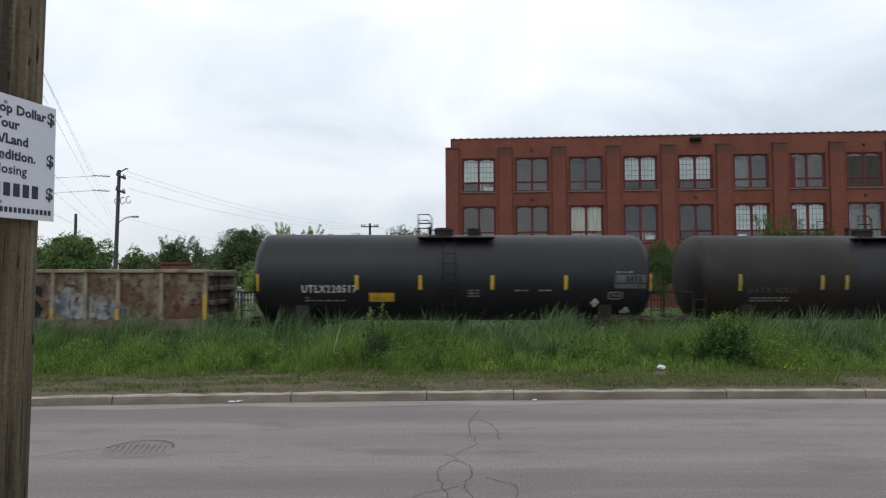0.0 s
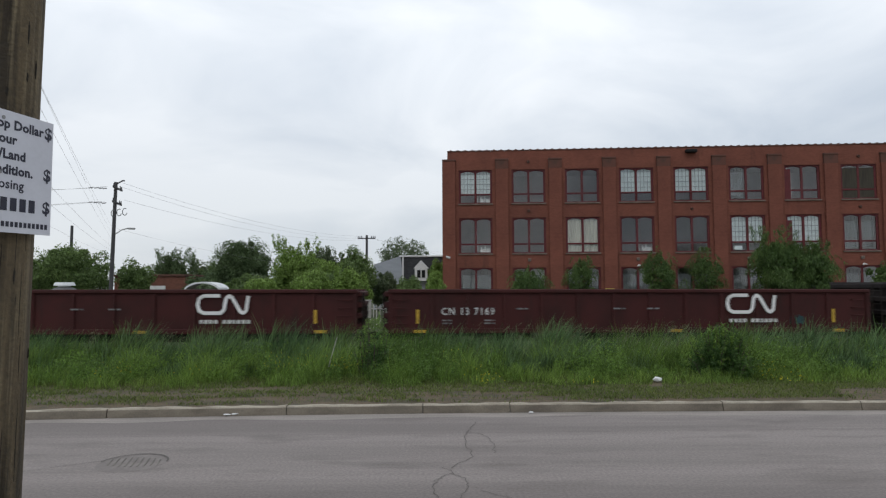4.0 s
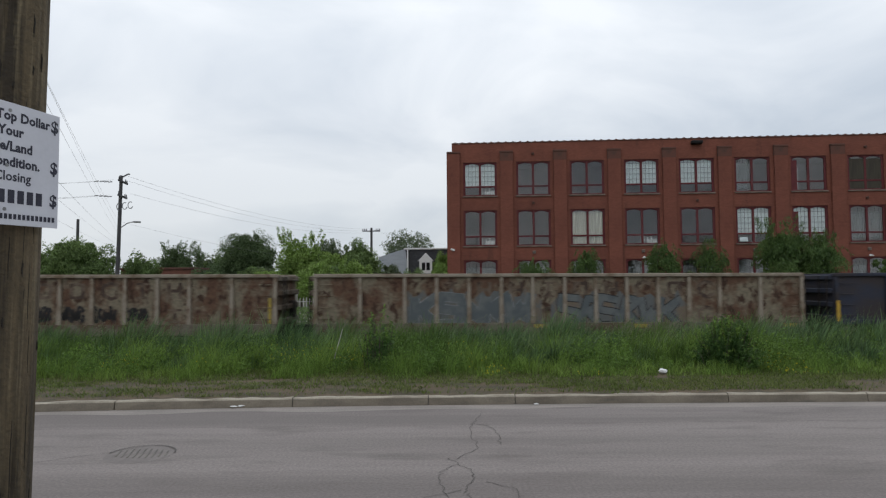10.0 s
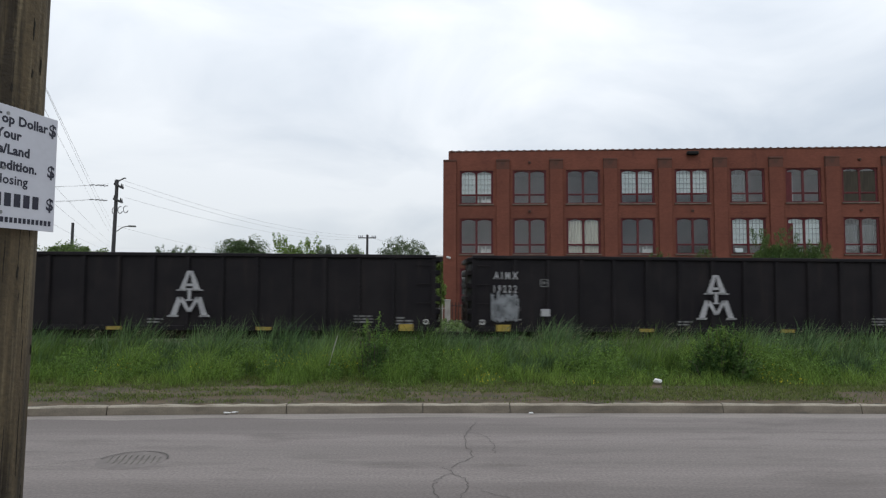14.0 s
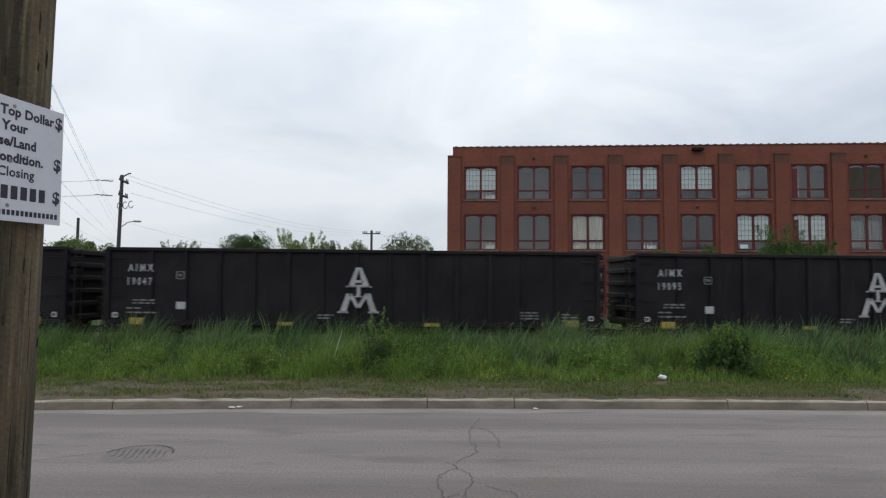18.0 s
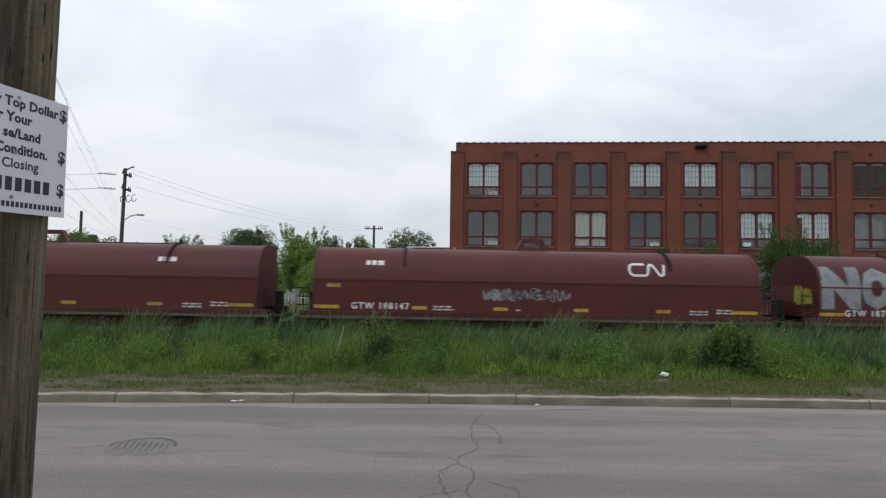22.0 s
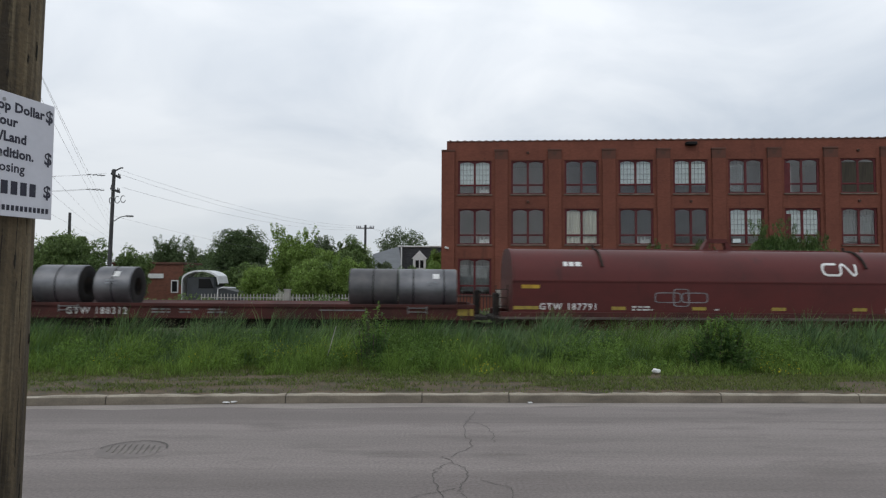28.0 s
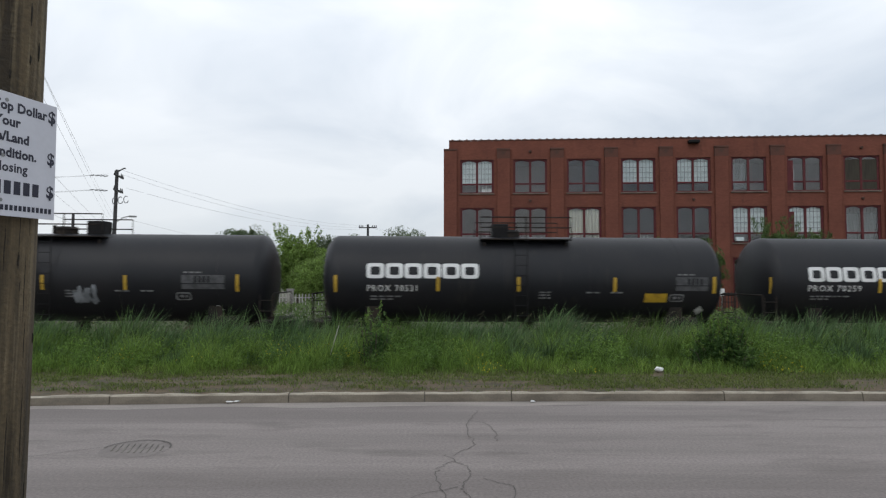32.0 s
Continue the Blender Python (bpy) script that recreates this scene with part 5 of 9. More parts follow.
tree("young light green tree beside the fence", -9.3, 46, 3.0, 2.9, 12, L_, 3600, 0.13, 26)
tree("young light green tree beside the fence", -6.5, 46, 3.4, 3.0, 13, L_, 3600, 0.13, 26)
tree("green tree behind the young trees", -8.0, 50, 3.2, 4.8, 14, G_, 3600, 0.16, 26)
tree("light green tree beside the factory corner", -0.1, 61, 4.6, 2.3, 15, L_, 2600, 0.15, 22)
tree("green young tree before the house", -2.2, 46, 2.6, 2.7, 16, G_, 2600, 0.13, 22)
tree("green young tree before the house", -0.4, 46.6, 2.9, 2.0, 17, L_, 2000, 0.13, 20)
tree("bushy young tree before the factory wall", 6.3, 45, 3.1, 3.1, 18, M["leaf_deep"], 3000, 0.10, 28, droop=1.2)
tree("slender young tree before the factory wall", 10.3, 46, 3.9, 2.1, 19, M["leaf_deep"], 2000, 0.10, 20, crown_foot=0.4, droop=1.2)
tree("slender young tree before the factory wall", 16.0, 46, 4.4, 2.7, 20, M["leaf_deep"], 2400, 0.10, 24, crown_foot=0.2, droop=1.2)
tree("slender young tree before the factory wall", 19.7, 47, 4.5, 2.5, 21, M["leaf_deep"], 2200, 0.10, 22, crown_foot=0.2, droop=1.2)
tree("drooping green tree before the factory wall", 23.4, 44, 5.3, 3.4, 22, M["leaf_deep"], 3400, 0.13, 26, crown_foot=0.6, shoots=9, droop=1.8)
tree("drooping green tree before the factory wall", 25.7, 44, 4.5, 3.8, 29, M["leaf_deep"], 3600, 0.13, 28, crown_foot=0.4, shoots=9, droop=1.8)
tree("green young tree before the factory wall", 32.2, 45, 3.6, 3.4, 23, M["leaf_deep"], 3200, 0.13, 24)
tree("low thicket behind the line", -24.2, 66, 3.4, 5.0, 24, D_, 4200, 0.18, 32)
tree("low thicket behind the line", -18.0, 62, 3.0, 5.0, 25, Y_, 3600, 0.18, 30)
for i, (x, y, top, w) in enumerate(((-23.9, 64, 2.6, 3.6), (-21.5, 60, 2.4, 4.5), (-17.5, 57, 2.8, 4.0), (-11.5, 57, 3.2, 4.5), (-8.2, 60, 4.4, 4.5), (-5.5, 62, 3.2, 3.5), (-15.5, 66, 4.6, 5.0), (-11.8, 68, 5.0, 5.0), (-27.5, 78, 5.0, 5.0), (-37.5, 64, 3.6, 6.0))):
    tree("leafy undergrowth between the trees", x, y, top, w, 60 + i, (G_, Y_, G_, L_)[i % 4], 2600, 0.17, 24)
tree("low thicket behind the line", -41.0, 66, 4.6, 6.0, 26, D_, 3600, 0.2, 30)
tree("green tree in a distant row", -46, 75, 5.2, 7.0, 27, G_, 3600, 0.22, 30)
tree("green tree in a distant row", -4.0, 66, 2.4, 5.0, 28, G_, 3000, 0.18, 26)



def make_undergrowth():
    """Rank weeds and brambles between the line and the fence."""
    rng = np.random.default_rng(77)
    n = 26000
    x = rng.uniform(-34, 34, n)
    y = rng.uniform(36.0, 41.4, n)
    tall = np.array([noise.noise(Vector((a * 0.35, b * 0.4, 2.0))) for a, b in zip(x, y)])
    h = np.clip(0.7 + 0.8 * tall + np.where(x < -3, 0.55, 0.0), 0.15, 2.0)
    pts = np.stack((x, y, BASE + rng.uniform(0, 1, n) ** 0.7 * h), 1)
    tagged(put("undergrowth", leaf_mesh("undergrowth", pts, 0.10, M["leaf_mid"], rng)), "rank green undergrowth before the fence", "weeds", kind="stuff")
    # a lower, darker growth close behind the ballast, added to darken the view beneath cars
    n = 15000
    x, y = rng.uniform(-26, 27, n), 25.4 + 8.0 * rng.uniform(0, 1, n) ** 1.4
    y += TRACK_K * x
    tall = np.array([noise.noise(Vector((a * 0.5, b * 0.5, 7.0))) for a, b in zip(x, y)])
    foot = np.array([ground_z(a, b) for a, b in zip(x, y)])
    pts = np.stack((x, y, foot + rng.uniform(0, 1, n) ** 0.8 * np.clip(0.55 + 0.6 * tall, 0.12, 1.0)), 1)
    tagged(put("line_side_weeds", leaf_mesh("line_side_weeds", pts, 0.095, M["leaf_dark"], rng)), "added dark weeds that keep the gap under the train dark", "weeds", kind="stuff")


make_undergrowth()


# ---- fence before the factory ----
def make_fence(x0, x1, y, material, label, top):
    t = thing("metal_fence", label, "fence", "fences beyond the line")
    bm = B()
    box(bm, -0.024, 0.024, -0.018, 0.018, BASE, top - 0.06)
    cyl(bm, (0, 0, top - 0.06), (0, 0, top), 0.022, 0.003, 4)
    me = mesh_of("picket", bm, material)
    n = int((x1 - x0) / 0.22)
    for i in range(n):
        put("picket", me, t, pose(x0 + 0.22 * i + 0.11, y - 0.02 * (x0 + 0.22 * i), 0))
    for z in (top - 0.28, BASE + 0.3):
        bm = B()
        v = [bm.verts.new((x, y - 0.02 * x + dy, z + dz)) for x in (x0, x1) for dy, dz in ((0.02, -0.025), (0.06, -0.025), (0.06, 0.025), (0.02, 0.025))]
        for i in range(4):
            bm.faces.new((v[i], v[(i + 1) % 4], v[4 + (i + 1) % 4], v[4 + i]))
        bmesh.ops.recalc_face_normals(bm, faces=bm.faces[:])
        part("fence_rail", bm, material, t)
    return t


make_fence(-16.0, 0.4, 42.4, M["fence_pale"], "pale metal picket fence among young trees", 0.55)
make_fence(0.7, 34.0, 42.4, M["fence_red"], "rust-red metal picket fence before the factory", 0.72)
bm = B()
box(bm, -0.19, 0.19, -0.19, 0.19, BASE, 0.78, 0.02)
box(bm, -0.23, 0.23, -0.23, 0.23, 0.78, 0.86, 0.02)
post = tagged(put("fence_post", mesh_of("fence_post", bm, M["concrete"]), None, pose(0.5, 42.4, 0)), "pale concrete post in the fence line", "fence post", "fence posts")
for x in (4.05, 8.15, 12.75, 17.0, 27.0, 31.0, -10.1, -4.8):
    copy_thing(post, pose(x, 42.38 - 0.02 * x, 0))


def board(x, y, z0, z1, w, material, label, leg):
    t = thing("notice_board", label, "sign", m=pose(x, y, 0))
    part("panel", box(B(), -w / 2, w / 2, -0.02, 0.0, z0, z1, 0.005), material, t)
    part("leg", box(B(), -0.03, 0.03, 0.002, 0.05, BASE, z1 - 0.05), leg, t)


board(11.15, 41.5, 0.95, 1.55, 0.62, M["sign_yellow"], "faded yellow notice board on a post", M["concrete"])
for x, z in ((11.2, 0.35), (18.3, 0.45), (7.4, 0.45), (26.8, 0.5)):
    board(x, 41.2, z, z + 0.46, 0.32, M["white"], "small white notice on a post", M["concrete"])


# ---- poles and wires ----
def utility_pole(name, x, y, foot, top, r, lean, label):
    t = thing(name, label, "utility pole", m=pose(x, y, foot, 0, lean, 0))
    part("shaft", cyl(B(), (0, 0, -0.3), (0, 0, top - foot), r, r * 0.72, 14), M["far_wood"], t)
    return t


p1 = utility_pole("utility_pole", -23.36, 45, BASE, 9.3, 0.155, 1.2, "weathered wooden utility pole with crossarms and street lamp")
h1 = 9.3 - BASE
# the arms run nearly along the line of sight
for dz in (0.40, 1.45):
    arm = part("crossarm", box(B(), -1.05, 0.95, -0.2, -0.1, h1 - dz - 0.13, h1 - dz), M["far_wood"], p1)
    arm.matrix_basis = pose(0, 0, 0, 0, 0, 101)
    for x in (-0.95, -0.5, 0.5, 0.85):
        pin = part("insulator", cyl(B(), (x, -0.15, h1 - dz), (x, -0.15, h1 - dz + 0.2), 0.05, 0.03, 8), M["far_wood"], p1)
        pin.matrix_basis = pose(0, 0, 0, 0, 0, 101)
    for x in (-0.72, -1.0, -1.32, -1.7):
        part("line_clamp", cyl(B(), (x - 0.14, -0.1, h1 - dz - 0.14 - 0.05 * x), (x + 0.14, -0.1, h1 - dz - 0.10 - 0.05 * x), 0.035, n=6), M["wire"], p1)
part("bracket", tube(B(), [(0.1, 0, h1 - 0.1), (0.5, 0, h1 + 0.12), (0.62, 0, h1 + 0.1)], 0.05), M["far_wood"], p1)
for i in range(3):
    part("cable_loop", tube(B(), [(-0.02 + 0.40 * i + 0.17 * math.cos(a * 0.62 + 1), -0.1, h1 - 2.25 + 0.06 * i + 0.25 * math.sin(a * 0.62 + 1)) for a in range(9)], 0.03, 5), M["wire"], p1)
part("lamp_arm", tube(B(), [(0.1, 0, h1 - 3.75), (0.6, 0, h1 - 3.4), (1.15, 0, h1 - 3.28)], 0.035), M["steel"], p1)
part("lamp_head", box(B(), 1.0, 1.5, -0.12, 0.12, h1 - 3.38, h1 - 3.26, 0.03), M["steel"], p1)
utility_pole("utility_pole", -40.8, 70, BASE, 8.7, 0.2, 0.4, "short bare wooden pole rising from the trees")
utility_pole("utility_pole", -39.5, 58, BASE, 4.6, 0.1, 0.0, "thin grey pole among trees")
p3 = utility_pole("telephone_pole", -10.4, 90, BASE, 9.15, 0.22, 0.0, "old telephone pole with a single crossarm of insulators")
part("crossarm", box(B(), -1.25, 1.25, -0.3, -0.18, 9.7, 9.85), M["far_wood"], p3)
for x in (-1.2, -0.95, -0.7, 0.7, 0.95, 1.2):
    part("insulator", cyl(B(), (x, -0.24, 9.85), (x, -0.24, 10.12), 0.08, 0.05, 8), M["wire"], p3)


def wire(a, b, sag, r=0.007, n=14):
    bm = B()
    a, b = Vector(a), Vector(b)
    pts = [a.lerp(b, i / n) - Vector((0, 0, 4 * sag * (i / n) * (1 - i / n))) for i in range(n + 1)]
    tagged(part("overhead_wire", tube(bm, pts, r, 4), M["wire"]), "thin dark overhead wire between poles", "wire", "overhead wires")


for i, (z, s) in enumerate(((9.25, 0.5), (8.9, 0.6), (8.0, 0.5))):
    wire((-22.7 + 0.1 * i, 45, z), (-10.4, 90, 9.0 - 0.25 * i), s + 0.5)
wire((-23.2, 45, 6.0), (-11.0, 60, 3.6), 0.4)
wire((-10.4, 90, 8.95), (2.0, 100, 7.0), 0.3)
wire((-10.4, 90, 8.85), (2.0, 100, 6.6), 0.3)
for i in range(3):
    wire((-23.7 - 0.2 * i, 45, 9.0 - 0.05 * i), (-60, 47, 10.2 + 0.5 * i), 0.9, 0.005)
    wire((-23.9 - 0.2 * i, 45, 7.9), (-60, 47, 8.7 + 0.3 * i), 0.8, 0.005)
for i, (z, dx, z2) in enumerate(((5.2, 0.0, 5.1), (5.6, -0.05, 5.6), (6.1, 0.05, 5.35), (4.7, -0.15, 3.9), (4.4, -0.2, 3.5), (4.1, -0.3, 3.0))):
    wire((-23.35, 45, z), (-4.75 + dx, 6, z2), 0.12, 0.0028, 24)


# ---- house, low building, lorry, tank ----
def make_house():
    t = thing("house", "pale-sided house with dark mansard roof and dormer", "house", m=pose(-4.7, 80, 0, 0, 0, 4))
    bm = B()
    prism(bm, [(-3.6, BASE), (0, BASE), (0, 5.5), (-0.35, 5.6), (-3.6, 4.6)], 0, 9)
    part("side_wall", bm, M["siding"], t)
    bm = B()
    box(bm, 0.002, 6.0, 0.3, 9, BASE, 2.6)
    part("front_wall", bm, M["siding"], t)
    bm = B()
    prism(bm, [(0.1, 2.6), (5.6, 2.6), (5.2, 5.45), (-0.25, 5.5)], -0.1, 8.9)
    part("mansard_roof", bm, M["shingle"], t)
    bm = B()
    box(bm, -0.45, 5.4, -0.25, 9.1, 5.52, 5.72, 0.03)
    part("eave_trim", bm, M["white"], t)
    tr = part("corner_trim", box(B(), -0.06, 0.12, -0.22, -0.11, 2.6, 5.55), M["white"], t)
    tr.matrix_basis = pose(0, 0, 0, 0, 0, 0)
    bm = B()
    prism(bm, [(1.5, 2.5), (3.1, 2.5), (3.1, 4.1), (3.3, 4.05), (2.3, 5.1), (1.3, 4.05), (1.5, 4.1)], -0.7, 0.5)
    part("dormer", bm, M["white"], t)
    bm = B()
    box(bm, 1.8, 2.22, -0.74, -0.70, 2.9, 3.85)
    box(bm, 2.38, 2.8, -0.74, -0.70, 2.9, 3.85)
    part("dormer_window", bm, M["black"], t)
    part("window", box(B(), -2.2, -1.7, -0.04, 0.0, 1.9, 3.0), M["black"], t)


make_house()


def make_low_building():
    t = thing("brick_shop", "low orange brick building with a white-framed window", "building", m=pose(-31.7, 70, 0))
    part("wall", box(B(), -4.2, 3.6, 0, 6, BASE, 3.0, 0.03), M["lowbrick"], t)
    part("roof_band", box(B(), -4.3, 3.7, -0.15, 6.1, 3.0, 3.25, 0.03), M["cap"], t)
    part("annexe", box(B(), 3.602, 4.6, 0.5, 5, BASE, 2.0), M["cap"], t)
    part("window_frame", box(B(), 2.3, 3.1, -0.06, -0.002, -0.1, 1.3), M["white"], t)
    part("pane", box(B(), 2.42, 2.98, -0.08, -0.062, 0.02, 1.18), M["black"], t)
    part("sign_panel", box(B(), -0.2, 1.5, -0.16, -0.1, 1.5, 2.0), M["white"], t, "small white sign panel")


make_low_building()


def make_lorry():
    t = thing("lorry", "parked grey lorry with a white curved roof fairing", "lorry", m=pose(-20.2, 50, BASE - 0.15))
    arc = [(0.0, 0.9), (0.0, 2.7)] + [(1.45 - 1.45 * math.cos(a), 2.7 + 0.75 * math.sin(a)) for a in np.linspace(0.3, 2.75, 9)] + [(2.95, 2.4)]
    inner = [(x * 0.955 + 0.065, z - 0.13) for x, z in arc]
    bm = B()
    n = len(arc)
    for y in (0.0,):
        a = [bm.verts.new((x, y, z)) for x, z in arc]
        b = [bm.verts.new((x, y, z)) for x, z in inner]
        c = [bm.verts.new((x, 2.3, z)) for x, z in arc]
        for i in range(n - 1):
            bm.faces.new((a[i], a[i + 1], b[i + 1], b[i]))
            bm.faces.new((a[i], c[i], c[i + 1], a[i + 1]))
    bmesh.ops.recalc_face_normals(bm, faces=bm.faces[:])
    part("roof_fairing", bm, M["van_white"], t)
    part("cab", box(B(), 0.35, 2.6, 0.15, 2.2, 0.7, 2.9, 0.12), M["van_grey"], t)
    part("hood", prism(B(), [(2.6, 0.7), (4.3, 0.7), (4.3, 1.75), (2.6, 2.15)], 0.25, 2.1), M["van_grey"], t)
    part("windscreen", prism(B(), [(1.3, 2.0), (2.5, 2.0), (2.2, 2.75), (1.3, 2.75)], 0.12, 0.148), M["black"], t)
    part("bonnet_edge", tube(B(), [(2.75, 0.2, 1.1), (2.8, 0.2, 1.95), (3.2, 0.2, 2.1), (4.2, 0.2, 2.05)], 0.05), M["van_white"], t)
    for x in (0.9, 3.6):
        w = part("wheel", cyl(B(), (x, 0.12, 0.5), (x, 0.4, 0.5), 0.5, n=20), M["tyre"], t)
        part("rim", cyl(B(), (x, 0.09, 0.5), (x, 0.118, 0.5), 0.26, n=16), M["steel"], w)


make_lorry()


def make_silo():
    t = thing("storage_tank", "grey steel storage tank with a white domed vent", "tank", m=pose(-32.5, 55, BASE))
    part("body", cyl(B(), (0, 0, 0), (0, 0, 2.3), 1.7, n=12), M["steel"], t)
    part("cone_roof", cyl(B(), (0, 0, 2.3), (0, 0, 2.95), 1.75, 0.6, 12), M["steel"], t)
    part("vent", cyl(cyl(B(), (0, 0, 2.93), (0, 0, 3.08), 0.50, 0.50, 16), (0, 0, 3.08), (0, 0, 3.36), 0.86, 0.74, 16), M["van_white"], t)


make_silo()


# ---- the train: every car rides at a fixed place along it, x forward, -y to the road, z from the rail head ----
TRAIN = []          # (thing, place along the train, height above the rail)
GON = lambda z: -1.50
SHARED = {}


def shared(key, build, material):
    if key not in SHARED:
        SHARED[key] = mesh_of(key[0] if isinstance(key, tuple) else key, build(), material)
    return SHARED[key]


def bogie_frame():
    bm = B()
    for s in (-1, 1):
        y = s * 1.0
        prism(bm, [(-1.25, 0.48), (-0.55, 0.32), (0.55, 0.32), (1.25, 0.48), (1.25, 0.66), (0.6, 0.82), (-0.6, 0.82), (-1.25, 0.66)], y - 0.07, y + 0.07)
        for x in (-0.86, 0.86):
            box(bm, x - 0.16, x + 0.16, y - 0.12, y + 0.12, 0.34, 0.62, 0.02)
        for x in (-0.2, 0, 0.2):
            cyl(bm, (x, y, 0.40), (x, y, 0.70), 0.07, n=8)
    box(bm, -0.2, 0.2, -1.1, 1.1, 0.55, 0.86, 0.02)
    return bm


def wheel_shape():
    bm = B()
    for s in (-1, 1):
        cyl(bm, (0, s * 0.72, 0.42), (0, s * 0.76, 0.42), 0.45, n=24)
        cyl(bm, (0, s * 0.76, 0.42), (0, s * 0.86, 0.42), 0.42, 0.415, 24)
        cyl(bm, (0, s * 0.86, 0.42), (0, s * 0.90, 0.42), 0.16, 0.12, 12)
    cyl(bm, (0, -0.72, 0.42), (0, 0.72, 0.42), 0.085, n=10)
    return bm


def coupler_shape():
    bm = B()
    box(bm, -0.2, 0.45, -0.1, 0.1, 0.72, 0.95, 0.02)
    prism(bm, [(0.42, 0.70), (0.66, 0.68), (0.66, 0.98), (0.42, 0.97)], -0.16, 0.13)
    tube(bm, [(0.0, -0.4, 0.75), (0.3, -0.4, 0.45), (0.6, -0.3, 0.42)], 0.03, 6)
    return bm


def running_gear(t, L, inset=1.75):
    bg = shared("bogie", bogie_frame, M["under"])
    wh = shared("wheelset", wheel_shape, M["rail"])
    cp = shared("coupler", coupler_shape, M["under"])
    for s in (-1, 1):
        b = put("bogie", bg, t, pose(s * (L / 2 - inset), 0, 0))
        for x in (-0.86, 0.86):
            put("wheelset", wh, b, pose(x, 0, 0))
        put("coupler", cp, t, pose(s * (L / 2 + 0.0), 0, 0, 0, 0, 0 if s > 0 else 180))


def rung_ladder(w, z0, z1, n, r=0.016):
    bm = B()
    for x in (0, w):
        tube(bm, [(x, 0, z0), (x, 0, z1)], r * 1.25, 6)
    for i in range(n):
        z = z0 + (z1 - z0) * (i + 0.5) / n
        tube(bm, [(0, 0, z), (w, 0, z)], r, 6)
    return bm


def car(name, label, group, u0, u1):
    t = thing(name, label, name.replace("_", " ") if name != "gondola_car" else "gondola car", group)
    TRAIN.append((t, (u0 + u1) / 2, 0.0))
    return t, u1 - u0


def gondola_body(t, L, z0, z1, panel, rib, ribs=15, rw=0.10, proud=0.07, ends=4, at=None):
    """Open steel wagon: side sheets, posts, top and bottom rails, ribbed ends, floor."""
    for s in (-1, 1):
        y = s * 1.485
        part("side_sheet", box(B(), -L / 2 + 0.03, L / 2 - 0.03, y - 0.015, y + 0.015, z0, z1 - 0.05), panel, t)
        part("top_rail", box(B(), -L / 2, L / 2, s * 1.5 - 0.09, s * 1.5 + 0.09, z1 - 0.12, z1, 0.02), rib, t)
        part("side_sill", box(B(), -L / 2, L / 2, s * 1.49 - 0.07, s * 1.49 + 0.07, z0 - (0.27 if panel is M["wc_panel"] else 0.06), z0 + 0.10, 0.015), M["wc_sill"] if panel is M["wc_panel"] else rib, t)
        me = shared(("side_post", rib.name, z0, z1, rw), lambda: prism(B(), [(-rw / 2 - 0.02, z0 + 0.1), (rw / 2 + 0.02, z0 + 0.1), (rw / 2, z1 - 0.12), (-rw / 2, z1 - 0.12)], -0.5 * proud, 0.5 * proud), rib)
        for i in range(ribs if at is None else 0):
            x = (-L / 2 + 0.07) + (L - 0.14) * i / (ribs - 1)
            if 0 < i < ribs - 1:
                x = (-L / 2 + 1.45) + (L - 2.9) * (i - 1) / (ribs - 3)
            put("side_post", me, t, pose(x, s * (1.5 + proud / 2), 0))
        for f in at or ():
            put("side_post", me, t, pose(-L / 2 + 0.07 + (L - 0.14) * f, s * (1.5 + proud / 2), 0))
    for s in (-1, 1):
        x = s * (L / 2 - 0.03)
        part("end_sheet", box(B(), x - 0.02, x + 0.02, -1.47, 1.47, z0, z1 - 0.04), panel, t)
        for i in range(ends):
            z = z0 + 0.15 + (z1 - z0 - 0.3) * i / (ends - 1)
            part("end_rib", box(B(), min(x, x + s * 0.16), max(x, x + s * 0.16), -1.42, 1.42, z - 0.09, z + 0.09, 0.03), M["wc_sill"] if panel is M["wc_panel"] else rib, t)
        for i in range(4):
            z = z0 + 0.25 + (z1 - z0 - 0.6) * i / 3
            part("grab_iron", tube(B(), [(-0.2, 0.03, z), (-0.2, -0.06, z), (0.2, -0.06, z), (0.2, 0.03, z)], 0.014, 5), panel, t).matrix_basis = pose(s * (L / 2 - 0.42), -1.51, 0)
        part("end_ladder", rung_ladder(0.42, z0 - 0.2, z1 - 0.1, max(4, int((z1 - z0) / 0.36))), M["under"], t).matrix_basis = pose(s * (L / 2 + 0.16), -1.35, 0, 0, 0, 90)
        part("brake_box", box(B(), s * (L / 2 + 0.02) - 0.14, s * (L / 2 + 0.02) + 0.14, 0.3, 0.85, z0 + 0.2, z0 + 0.8, 0.03), M["under"], t)
    part("floor", box(B(), -L / 2 + 0.02, L / 2 - 0.02, -1.46, 1.46, z0 - 0.04, z0 + 0.04), M["under"], t)
    part("centre_sill", box(B(), -L / 2 + 0.1, L / 2 - 0.1, -0.3, 0.3, z0 - 0.42, z0 - 0.05), M["under"], t)
    running_gear(t, L)


def stripes(t, L, fracs, z0, z1, depth_at, w=0.10, material=None, name="reflector"):
    for f in fracs:
        x = -L / 2 + L * f
        plate(t, x - w / 2, x + w / 2, z0, z1, material or M["yellow"], depth_at, name)


POST = lambda z: -1.575


WC_POSTS = (0, 0.090, 0.180, 0.245, 0.311, 0.377, 0.441, 0.507, 0.571, 0.635, 0.70, 0.764, 0.828, 0.913, 1)
